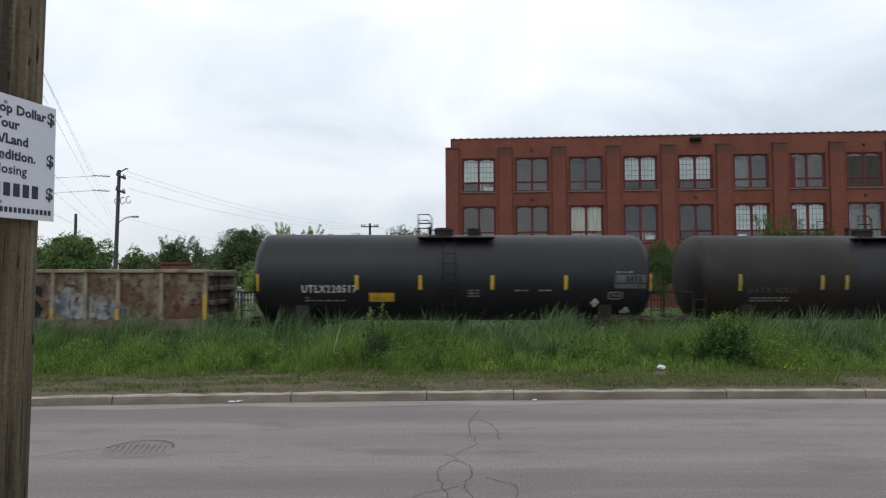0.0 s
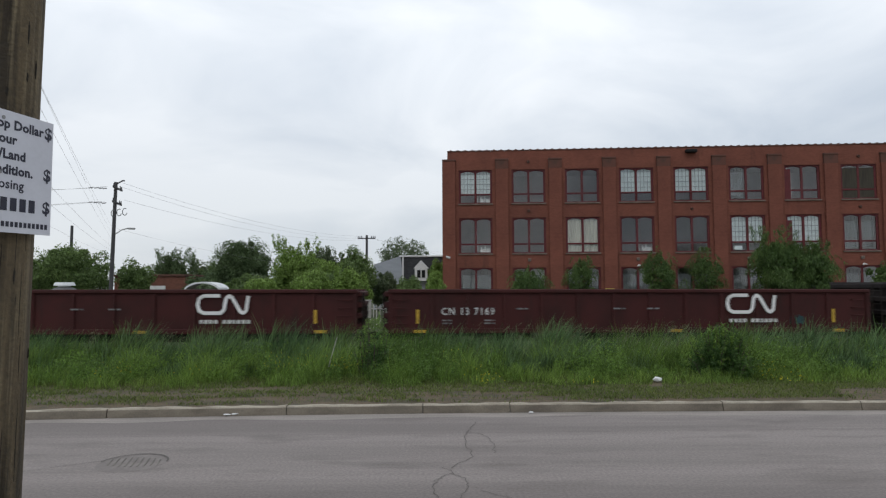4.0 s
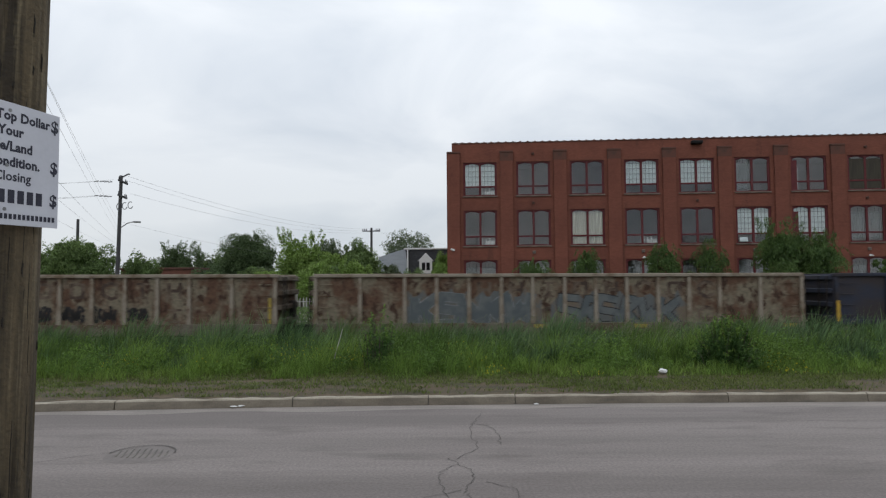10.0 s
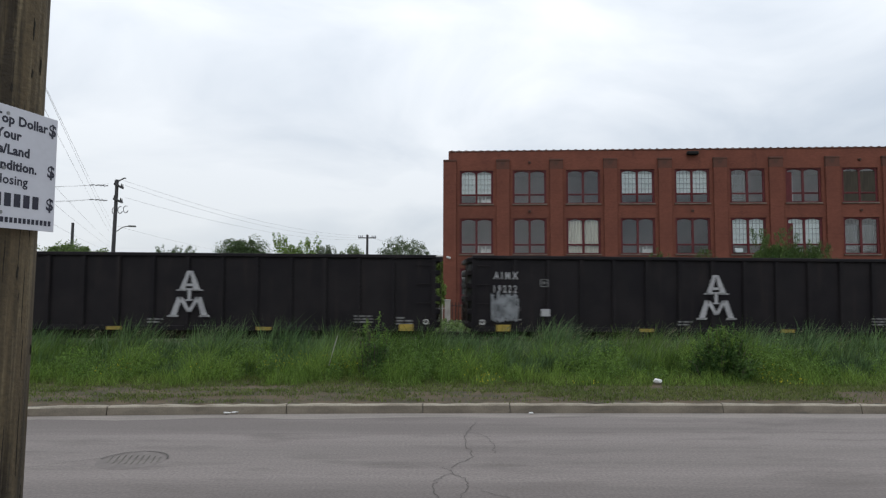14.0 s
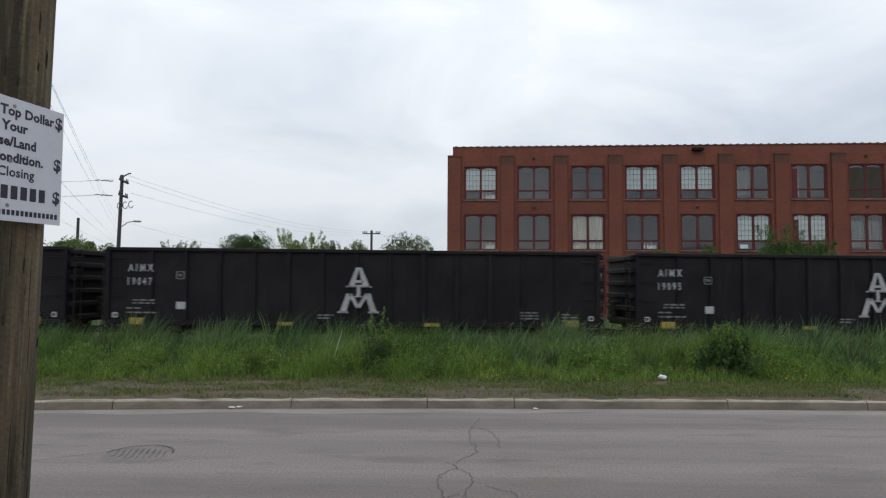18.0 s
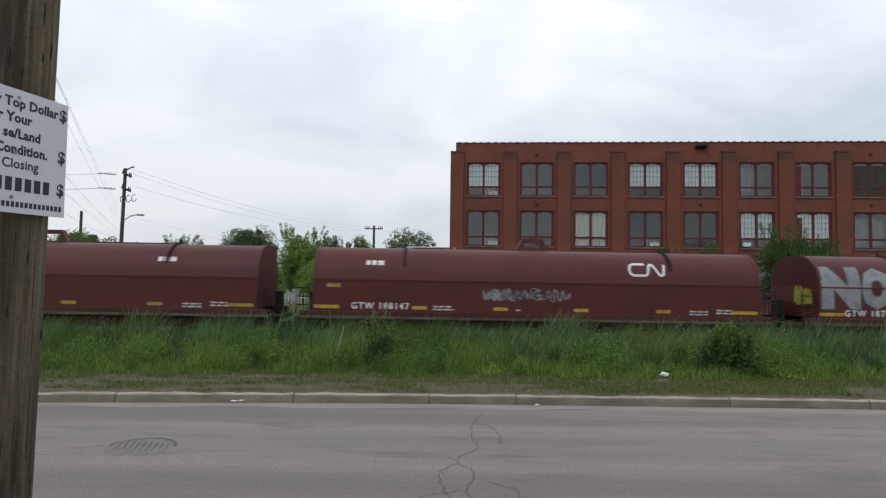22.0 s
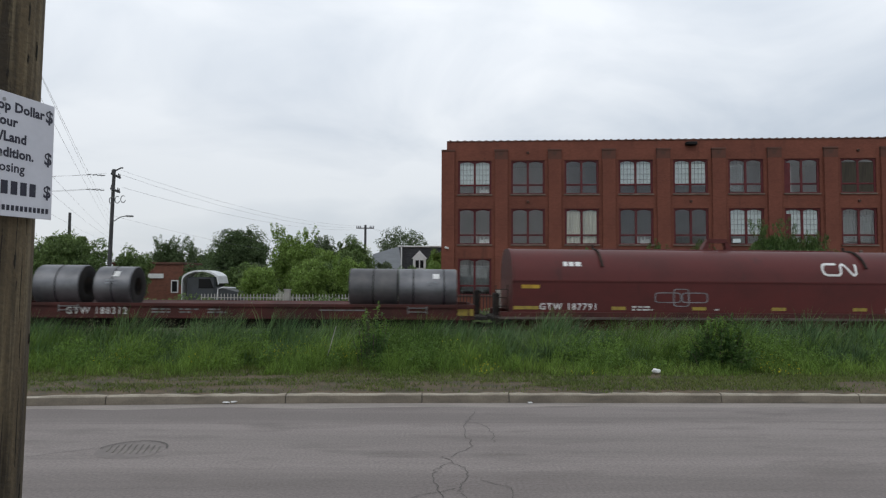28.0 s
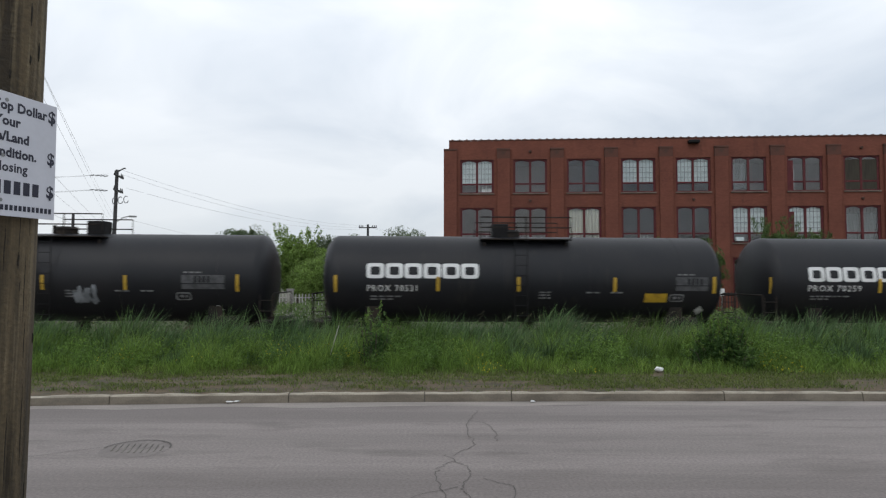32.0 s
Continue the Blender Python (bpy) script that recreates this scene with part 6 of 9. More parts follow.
WC_YELLOW = {1: (0.180, 0.311, 0.377, 0.507, 0.571, 0.70, 0.828), 2: (0.090, 0.245, 0.441, 0.635, 0.828), 3: (0.245, 0.441, 0.571, 0.70, 0.828), 6: (), 7: (0.180, 0.377, 0.571, 0.764)}


def rusty_gondola(u0, u1, label, seed):
    t, L = car("gondola_car", label, "gondola cars", u0, u1)
    gondola_body(t, L, 1.0, 2.73, M["wc_panel"], M["wc_rib"], at=WC_POSTS)
    if seed == 5:
        for f in (0.457, 0.66, 0.968):
            plate(t, fx(L, f) - 0.22, fx(L, f) + 0.22, 0.93, 1.05, M["dull_yellow"], lambda z: -1.57)
    else:
        stripes(t, L, [0.005 + 0.99 * f for f in WC_YELLOW[seed]], 1.08, 1.45, POST, 0.09)
        tall = {3: (0.022, 0.977), 6: (0.985,), 7: (0.03, 0.969)}.get(seed, (0.0045, 0.9955))
        stripes(t, L, tall, 1.1, 1.95, POST if seed < 3 else GON, 0.10, M["dull_yellow"] if seed == 6 else None)
    # ghost of painted-out letters
    rng = random.Random(seed)
    for zz, h, n in ((1.93, 0.52, 9), (1.14, 0.46, 9)):
        for i in range(n):
            x = fx(L, (WC_POSTS[i + 3] + WC_POSTS[i + 4]) / 2) - 0.24
            kind = rng.randrange(5)
            if kind == 0:
                v, f = ring_shape(x + 0.25, zz + h / 2, 0.50, h, 0.12)
            elif kind == 1:
                v, f = ribbon([(x + 0.5, zz + h * 0.85), (x + 0.25, zz + h), (x + 0.02, zz + h * 0.75), (x + 0.05, zz + h * 0.25), (x + 0.3, zz), (x + 0.52, zz + h * 0.2)], 0.12, 3)
            else:
                v, f = [], []
                bars = ((0, 0, 0.11, h), (0.36, 0, 0.11, h), (0.11, h * 0.4, 0.25, 0.1)) if kind < 4 else ((0.18, 0, 0.12, h), (0.05, 0, 0.13, 0.07), (0.30, 0, 0.13, 0.07), (0.05, h - 0.07, 0.13, 0.07), (0.30, h - 0.07, 0.13, 0.07))
                for kx, kz, w, q in bars:
                    i0 = len(v)
                    v += [(x + kx, zz + kz), (x + kx + w, zz + kz), (x + kx + w, zz + kz + q), (x + kx, zz + kz + q)]
                    f.append((i0, i0 + 1, i0 + 2, i0 + 3))
            flat("ghost_letter", v, f, M["ghost"], t, GON)
    return t, L


M["ghost"] = surf("faded_dark_letters", (0.050, 0.031, 0.022), (0.125, 0.092, 0.066), 0.44, 0.58, (3.4, 3.4, 3.4), 0.85, rand=True)


def fx(L, f):
    return -L / 2 + L * f


# ---- tank cars ----
def tank_car(u0, u1, label, r, zc, paint, mark, side_marks, mark_at=(0.115, 1.97, 0.24, 1.8), reflect=(0.025, 0.262, 0.415, 0.59, 0.77, 0.982), panel=(0.89, 0.968), plate_at=None,
             platform=(0.41, 0.60), style=0, emblem=None, vent=0.555, ink=None):
    t, L = car("tank_car", label, "tank cars", u0, u1)
    head = 0.50
    arc = [(head * (1 - math.cos(a)), r * math.sin(a) ** 0.75) for a in np.linspace(0.08, math.pi / 2, 12)]
    prof = [(-L / 2 + x, q) for x, q in arc] + [(L / 2 - x, q) for x, q in arc[::-1]]
    part("shell", lathe(B(), prof, zc, 56), paint, t)
    for f in (0.12, 0.345, 0.5, 0.655, 0.88):
        part("weld_band", lathe(B(), [(fx(L, f) - 0.03, r - 0.01), (fx(L, f) - 0.03, r + 0.004), (fx(L, f) + 0.03, r + 0.004), (fx(L, f) + 0.03, r - 0.01)], zc, 56), paint, t)
    b0, b1 = (fx(L, 0.386), fx(L, 0.62)) if paint is M["tank_brown"] else (fx(L, 0.47) - 0.35, fx(L, 0.47) + 0.55)
    part("manway_band", lathe(B(), [(b0, r - 0.01), (b0, r + 0.006), (b1, r + 0.006), (b1, r - 0.01)], zc, 56), M["tank"], t)
    side = lambda z: -math.sqrt(max(0.01, r * r - (z - zc) ** 2))
    out = lambda z: side(z) - 0.004
    shell_r = lambda x: float(np.interp(L / 2 - abs(x), [a for a, q in arc], [q for a, q in arc]))
    p0, p1 = fx(L, platform[0]), fx(L, platform[1])
    ztop = zc + r
    # walkway, hand rails, ladder, manway, valve housing
    for s in (-1, 1):
        part("walkway", box(B(), p0, p1, s * 0.85 - 0.30, s * 0.85 + 0.30, ztop - 0.17, ztop - 0.13, 0.008), M["under"], t)
        part("walkway_leg", box(B(), p0 + 0.1, p0 + 0.18, s * 0.95 - 0.04, s * 0.95 + 0.04, ztop - 0.75, ztop - 0.24), M["under"], t)
        part("walkway_leg", box(B(), p1 - 0.18, p1 - 0.1, s * 0.95 - 0.04, s * 0.95 + 0.04, ztop - 0.75, ztop - 0.24), M["under"], t)
        y = s * 1.12
        if style == 0:
            bars = [[(p0, y, ztop - 0.2), (p0, y, ztop + 0.62), (p0 + 0.36, y, ztop + 0.62), (p0 + 0.46, y, ztop + 0.5), (p0 + 0.46, y, ztop - 0.2)], [(p0, y, ztop + 0.32), (p0 + 0.46, y, ztop + 0.32)]]
        elif style == 1:
            bars = [[(p0, y, ztop - 0.2), (p0, y, ztop + 0.6), (p1, y, ztop + 0.6), (p1, y, ztop - 0.2)], [(p0, y, ztop + 0.25), (p1, y, ztop + 0.25)], [((p0 + p1) / 2, y, ztop - 0.2), ((p0 + p1) / 2, y, ztop + 0.6)]]
        else:
            bars = [[(p0, y, ztop - 0.2), (p0, y, ztop + 0.62), (p0 + 0.5, y, ztop + 0.55), (p0 + 0.62, y, ztop + 0.3), (p0 + 0.62, y, ztop - 0.2)],
                    [(p1 - 0.8, y, ztop - 0.2), (p1 - 0.8, y, ztop + 0.45), (p1 - 0.66, y, ztop + 0.6), (p1, y, ztop + 0.62), (p1, y, ztop - 0.2)], [(p1 - 0.8, y, ztop + 0.25), (p1, y, ztop + 0.25)]]
        for b in bars:
            part("hand_rail", tube(B(), b, 0.022, 6), M["under"], t)
        lad = part("ladder", rung_ladder(0.42, 0.75, ztop - 0.2, 9, 0.011), M["black"], t)
        lad.matrix_basis = pose(fx(L, 0.47), s * (r + 0.06), 0)
    xm = fx(L, 0.475)
    part("manway", cyl(B(), (xm, 0, ztop - 0.1), (xm, 0, ztop + 0.16), 0.34, n=18), M["under"], t)
    part("manway_lid", cyl(B(), (xm, 0, ztop + 0.16), (xm, 0, ztop + 0.24), 0.38, 0.30, 18), M["under"], t)
    xv = fx(L, vent)
    if style == 0:
        part("valve_housing", cyl(B(), (xv, 0, ztop - 0.1), (xv, 0, ztop + 0.22), 0.24, n=14), M["under"], t)
    else:
        part("valve_housing", box(B(), xv - 0.29, xv + 0.29, -0.32, 0.32, ztop - 0.06, ztop + 0.44, 0.03), M["black"], t, "black box over the valves")
    part("relief_valve", cyl(B(), (fx(L, 0.44), 0.1, ztop - 0.1), (fx(L, 0.44), 0.1, ztop + 0.3), 0.07, n=8), M["under"], t)
    # underframe: stub sills, saddles, end platforms, outlet, brake pipes
    for s in (-1, 1):
        part("stub_sill", box(B(), min(s * (L / 2 - 3.0), s * (L / 2 + 0.15)), max(s * (L / 2 - 3.0), s * (L / 2 + 0.15)), -0.28, 0.28, 0.68, 1.1, 0.02), M["under"], t)
        part("saddle", prism(B(), [(s * (L / 2 - 1.75) - 0.25, 0.85), (s * (L / 2 - 1.75) + 0.25, 0.85), (s * (L / 2 - 1.75) + 0.2, 1.7), (s * (L / 2 - 1.75) - 0.2, 1.7)], -1.2, 1.2), M["under"], t)
        part("end_platform", box(B(), s * (L / 2 - 0.05) - 0.3, s * (L / 2 - 0.05) + 0.3, -1.45, 1.45, 0.98, 1.05, 0.01), M["under"], t)
        part("corner_ladder", rung_ladder(0.4, 0.5, 1.9, 4), M["under"], t).matrix_basis = pose(s * (L / 2 - 0.05) - 0.2, -1.43, 0)
        part("end_rail", tube(B(), [(s * (L / 2 + 0.2), -1.4, 1.02), (s * (L / 2 + 0.2), -1.4, 1.95), (s * (L / 2 + 0.2), 1.4, 1.95), (s * (L / 2 + 0.2), 1.4, 1.02)], 0.025, 6), M["under"], t)
    part("bottom_outlet", cyl(B(), (0.3, 0, 0.55), (0.3, 0, zc - r + 0.1), 0.22, n=12), M["under"], t)
    part("brake_reservoir", cyl(B(), (L / 2 - 2.1, -1.0, 0.98), (L / 2 - 1.0, -1.0, 0.98), 0.22, n=14), M["under"], t)
    running_gear(t, L, 1.75)
    # markings
    for i, f in enumerate(reflect):
        zz = (zc - 0.02 - 0.42, zc + 0.12) if i in (0, len(reflect) - 1) else (zc - 0.40, zc + 0.08)
        x = min(max(fx(L, f), -L / 2 + 0.17), L / 2 - 0.17)
        on = lambda z, q=min(r, shell_r(x)): -math.sqrt(max(0.01, q * q - (z - zc) ** 2)) - 0.012
        plate(t, x - 0.055, x + 0.055, zz[0], zz[1], M["dull_yellow"] if paint is M["tank_brown"] else M["yellow"], on)
    f, z, h, w = mark_at
    letter(t, mark, fx(L, f), z, h, ink or M["offwhite"], out, w)
    small_print(t, fx(L, f) + 0.1, z - 0.2, w * 0.8, 2, 0.05, M["faint"], out, len(mark) + int(u0))
    if panel:
        a, b = fx(L, panel[0]), fx(L, panel[1])
        plate(t, a, b, zc - 0.36, zc + 0.10, M["panel_grey"], out, "data_panel", "grey stencil data panel")
        small_print(t, a + 0.06, zc + 0.16, b - a - 0.1, 1, 0.05, ink or M["faint"], out, 3)
        for i in range(4):
            plate(t, a + 0.40 + 0.14 * i, a + 0.49 + 0.14 * i, zc - 0.15, zc + 0.06, M["tank"], out, "data_cell", lift=0.011)
        plate(t, a, b, zc - 0.2, zc - 0.17, M["tank"], out, "data_rule", lift=0.011)
        x = a + 0.05
        v, fc = ring_shape(x, zc - 0.6, 0.5, 0.26, 0.05)
        flat("stencil_box", v, fc, M["faint"], t, out)
        small_print(t, x - 0.12, zc - 0.64, 0.26, 1, 0.09, M["faint"], out, 8)
    for x, z, s in side_marks:
        flat("placard", [(fx(L, x) - s, z), (fx(L, x), z - s), (fx(L, x) + s, z), (fx(L, x), z + s)], [(0, 1, 2, 3)], M["offwhite"], t, out, "white diamond placard")
    if plate_at:
        plate(t, fx(L, plate_at[0]), fx(L, plate_at[1]), plate_at[2], plate_at[2] + 0.30, M["dull_yellow"] if paint is M["tank_brown"] else M["yellow"], out, "yellow_panel", "yellow stencilled panel")
    small_print(t, fx(L, 0.53), zc - 0.45, 0.4, 3, 0.05, M["faint"], out, 5)
    small_print(t, fx(L, 0.645), zc - 0.45, 0.45, 1, 0.05, M["faint"], out, 6)
    small_print(t, fx(L, 0.705), zc - 0.45, 0.42, 1, 0.05, M["faint"], out, 7)
    if emblem:
        emblem_rings(t, fx(L, emblem[0]), emblem[1], emblem[2], 0.5, emblem[3], M["white"], out, "white company mark of rounded rings")
    return t, L, out


tank_car(8.52, 22.6, "dusty black tank car with faded brown lettering", 1.51, 2.46, M["tank_brown"], "GATX 92826", (), mark_at=(0.12, 1.95, 0.18, 1.7), reflect=(0.10, 0.30, 0.36, 0.56, 0.72, 0.9, 0.98), ink=M["rust_ink"])
tank_car(-6.48, 7.17, "matt black tank car with white lettering", 1.51, 2.46, M["tank"], "UTLX220517", ((0.845, 1.62, 0.16), (0.925, 1.30, 0.19)), plate_at=(0.292, 0.352, 1.66), mark_at=(0.13, 1.97, 0.24, 1.8))


# ---- rusted gondolas at the front ----
def patch(t, L, f0, f1, z0, z1, material, name="painted_patch", label="painted-over patch"):
    plate(t, fx(L, f0), fx(L, f1), z0, z1, material, GON, name, label, 0.012)


t, L = rusty_gondola(-24.13, -7.74, "rusty pale gondola car with white number boards and dark spray lettering", 1)
patch(t, L, 0.100, 0.178, 1.47, 2.26, M["white"], "number_board", "white painted number board")
letter(t, "W C", fx(L, 0.117), 1.98, 0.17, M["black"], lambda z: -1.515, 0.7)
letter(t, "54255", fx(L, 0.105), 1.60, 0.23, M["black"], lambda z: -1.515, 1.15)
patch(t, L, 0.191, 0.243, 1.44, 1.85, M["white"], "number_board", "small white board")
blobs_x = (0.285, 0.345, 0.40, 0.46, 0.525, 0.585, 0.655)
for i, f in enumerate(blobs_x):
    sprayed_word(t, "PARADIS"[i], fx(L, f) + (-0.32 if i != 5 else -0.17), 1.12, 0.74 if i != 5 else 0.34, 1.08, M["black"], GON, 0.045, 0.014, "tall black spray-paint letter")
for i in range(3):
    scribble(t, fx(L, 0.70 + 0.045 * i), 1.15, 0.9, 0.95 - 0.2 * i, M["pale_spray"], GON, 20 + i, 3, 0.14)
t, L = rusty_gondola(-41.65, -25.23, "rusty pale gondola car with silver graffiti", 2)
for x, w, top, lean in ((0.30, 0.66, 1.76, 0.22), (0.76, 0.46, 1.80, 0.05), (1.14, 0.50, 1.74, 0.0), (1.60, 0.74, 1.80, 0.0), (2.10, 0.40, 1.77, -0.04), (2.54, 0.64, 1.74, -0.14)):
    cx, mid = fx(L, 0.268) + x, (top + 0.98) / 2
    v = blob(cx, mid, w / 2 - 0.02, top - mid - 0.02, 2.9, 24, lean)
    flat("graffiti", [(cx, mid)] + v, [(0, i + 1, (i + 1) % 24 + 1) for i in range(24)], M["slate_spray"], t, GON, "round-topped slate grey spray body", 0.012)
    a, b = blob(cx, mid, w / 2 + 0.02, top - mid + 0.02, 2.9, 24, lean), blob(cx, mid, w / 2 - 0.025, top - mid - 0.025, 2.9, 24, lean)
    flat("graffiti_outline", a + b, [(i, (i + 1) % 24, 24 + (i + 1) % 24, 24 + i) for i in range(24)], M["chalk_spray"], t, GON, "pale outline of the spray paint", 0.018)
t, L = rusty_gondola(-59.10, -42.73, "rusty pale gondola car with patched white number", 3)
patch(t, L, 0.13, 0.175, 1.765, 2.13, M["white"])
patch(t, L, 0.14, 0.180, 1.40, 1.76, M["white"])
patch(t, L, 0.19, 0.245, 1.42, 1.82, M["white"])
letter(t, "WC", fx(L, 0.137), 1.85, 0.20, M["black"], lambda z: -1.515, 0.45)
letter(t, "54", fx(L, 0.147), 1.48, 0.2, M["black"], lambda z: -1.515, 0.38)
letter(t, "206", fx(L, 0.196), 1.52, 0.2, M["black"], lambda z: -1.515, 0.7)
for a, b in ((0.14, 0.180), (0.19, 0.245)):
    patch(t, L, a, b, 1.06, 1.26, M["pale_spray"])
for k, way in enumerate((((0.02, 1.55), (0.5, 1.85), (1.1, 2.15), (1.6, 2.05)), ((0.1, 0.9), (0.5, 1.35), (0.9, 1.7), (1.4, 1.62)), ((0.9, 0.86), (1.3, 1.2), (1.45, 1.25), (1.8, 1.30)), ((0.6, 2.3), (0.95, 1.95), (1.2, 2.0), (1.5, 2.28)))):
    v, f = ribbon([(fx(L, 0.04) + a, b) for a, b in way], (0.09, 0.13, 0.15, 0.07)[k], 5)
    flat("graffiti", v, f, M["ghost"], t, GON, "sweeping dark spray stroke", 0.009 + 0.002 * k)


def plain_gondola(u0, u1, label, z0, z1, paint, ribs=15, proud=0.07, rib=None, at=None):
    t, L = car("gondola_car", label, "gondola cars", u0, u1)
    gondola_body(t, L, z0, z1, paint, rib or paint, ribs, 0.10, proud, 4, at)
    return t, L


t, L = plain_gondola(-76.54, -60.01, "sooty dark gondola car with teal and white graffiti", 1.05, 2.72, M["char_gon"])
patch(t, L, 0.118, 0.168, 1.75, 1.98, M["faint"])
patch(t, L, 0.118, 0.170, 1.38, 1.66, M["offwhite"])
letter(t, "501967", fx(L, 0.120), 1.44, 0.16, M["black"], lambda z: -1.515, 0.75)
scribble(t, fx(L, 0.03), 1.3, 1.2, 0.9, M["pale_spray"], GON, 31, 5, 0.05)
wildstyle(t, fx(L, 0.185), 1.10, 1.25, 0.75, 3, M["teal_spray"], M["dark_spray"], GON, 5, 0.22, 0.05)
wildstyle(t, fx(L, 0.305), 1.10, 2.0, 0.62, 4, M["teal_spray"], M["char_gon"], GON, 6, 0.24, 0.05)
bubbles(t, fx(L, 0.555), 1.2, 2.4, 0.9, 7, M["pale_spray"], GON, 33, 0.04)


def oxide_gondola(u0, u1, label, mark, more):
    t, L = plain_gondola(u0, u1, label, 1.08, 2.46, M["cn_gon"], 14, 0.06)
    letter(t, mark, fx(L, 0.108), 1.63, 0.23, M["offwhite"], POST, 1.75)
    small_print(t, fx(L, 0.11), 1.42, 0.3, 2, 0.05, M["faint"], POST, 1)
    small_print(t, fx(L, 0.195), 1.42, 0.35, 2, 0.05, M["faint"], POST, 2)
    emblem_pair(t, fx(L, 0.697), 1.70, 1.62, 0.56, M["white"], lambda z: -1.58)
    for x0, n in ((-0.02, 4), (0.72, 6)):
        for i in range(n):
            plate(t, fx(L, 0.702) + x0 + 0.155 * i, fx(L, 0.702) + x0 + 0.155 * i + 0.115, 1.36, 1.48, M["offwhite"], POST, "print_bar", lift=0.008)
    for f in (0.26, 0.46, 0.53):
        small_print(t, fx(L, f), 1.8, 0.4, 1, 0.05, M["faint"], POST, int(f * 100))
    stripes(t, L, (0.06, 0.92), 1.35, 1.80, POST, 0.10)
    for f in (0.065, 0.59, 0.93):
        plate(t, fx(L, f) - 0.2, fx(L, f) + 0.2, 1.04, 1.14, M["yellow"], lambda z: -1.58, "reflector")
    if more:
        scribble(t, fx(L, 0.83), 1.25, 0.5, 0.4, M["teal_spray"], GON, 44, 3, 0.06)
    return t, L


oxide_gondola(-93.50, -77.25, "oxide red gondola car with white lettering", "CN 13 7169", True)
oxide_gondola(-111.5, -94.5, "oxide red gondola car with white lettering", "", False)
oxide_gondola(-129.10, -112.55, "oxide red gondola car with white lettering", "CN 13 7399", False)
tank_car(-146.89, -130.28, "long smooth black tank car with grey lettering", 1.55, 2.62, M["tank"], "CTCX 729002", ((0.80, 1.5, 0.06),), mark_at=(0.082, 1.94, 0.2, 2.2), reflect=(0.008, 0.187, 0.357, 0.602, 0.776, 0.992),
         panel=(0.91, 0.975), style=2, platform=(0.44, 0.55), vent=0.534, ink=M["dim_stencil"])


def black_gondola(u0, u1, mark, number):
    t, L = plain_gondola(u0, u1, "plain black gondola car with white lettering", 1.05, 2.76, M["black_gon"], 15, 0.05)
    letter(t, mark, fx(L, 0.113), 2.06, 0.22, M["white"], POST, 0.95)
    letter(t, number, fx(L, 0.110), 1.62, 0.22, M["white"], POST, 1.15)
    v, f = ring_shape(fx(L, 0.22), 1.92, 0.28, 0.28, 0.05)
    flat("stencil_box", v, f, M["offwhite"], t, POST)
    stripes(t, L, (0.055, 0.945), 1.25, 2.0, POST, 0.12)
    stripes(t, L, (0.27, 0.41, 0.605, 0.74), 1.12, 1.5, POST, 0.08)
    small_print(t, fx(L, 0.86), 1.7, 0.5, 3, 0.07, M["faint"], POST, 5)
    small_print(t, fx(L, 0.11), 1.3, 1.0, 1, 0.07, M["faint"], POST, 6)
    return t, L


black_gondola(-164.24, -147.65, "UCRY", "526423")
t, L = plain_gondola(-181.76, -165.19, "slate grey gondola car with chalky graffiti", 1.05, 2.78, M["slate_gon"], 15, 0.10)
plate(t, fx(L, 0.105), fx(L, 0.175), 1.72, 2.34, M["black_gon"], GON, "number_board", "black number board", 0.012)
letter(t, "NOKL", fx(L, 0.113), 2.08, 0.20, M["white"], POST, 0.9)
letter(t, "323750", fx(L, 0.107), 1.64, 0.22, M["white"], POST, 1.15)
stripes(t, L, (0.05, 0.945), 1.25, 2.05, POST, 0.12)
stripes(t, L, (0.265, 0.41, 0.60, 0.745), 1.12, 1.5, POST, 0.08)
bubbles(t, fx(L, 0.655), 1.05, 1.6, 0.9, 5, M["offwhite"], GON, 57, 0.04, True)
scribble(t, fx(L, 0.77), 1.4, 0.35, 0.9, M["offwhite"], GON, 53, 3, 0.06)
scribble(t, fx(L, 0.20), 1.35, 0.45, 0.45, M["lime_spray"], GON, 54, 3, 0.05)
v, f = ring_shape(fx(L, 0.222), 1.95, 0.26, 0.26, 0.05)
flat("stencil_box", v, f, M["faint"], t, GON)
small_print(t, fx(L, 0.86), 1.7, 0.5, 3, 0.07, M["faint"], GON, 5)
black_gondola(-199.34, -182.77, "UCRY", "526269")

t, L = plain_gondola(-216.58, -200.22, "faded navy gondola car with yellow company lettering blocks", 1.05, 2.72, M["navy_panel"], 18, 0.08, M["navy_gon"],
                     (0, 0.107, 0.175, 0.223, 0.285, 0.345, 0.404, 0.463, 0.533, 0.593, 0.65, 0.706, 0.768, 0.821, 0.881, 0.932, 1.0))
letter(t, "NOKL", fx(L, 0.122), 1.85, 0.22, M["offwhite"], GON, 0.68)
letter(t, "3201", fx(L, 0.122), 1.38, 0.22, M["offwhite"], GON, 0.68)
letter(t, "47", fx(L, 0.196), 1.38, 0.22, M["offwhite"], GON, 0.28)
v, f = ring_shape(fx(L, 0.204), 1.95, 0.3, 0.2, 0.06)
flat("stencil_box", v, f, M["offwhite"], t, GON)
for i in range(5):
    plate(t, fx(L, 0.322) + 0.12 * i, fx(L, 0.365), 2.10 - 0.115 * i, 2.165 - 0.115 * i, M["yellow"], POST, "emblem_wing", "yellow wing bar of a company mark")
for cx in (0.371, 0.389):
    v, f = ring_shape(fx(L, cx), 1.9, 0.36, 0.52, 0.11)
    flat("emblem", v, f, M["yellow"], t, POST, "yellow ring of a company mark", 0.016)
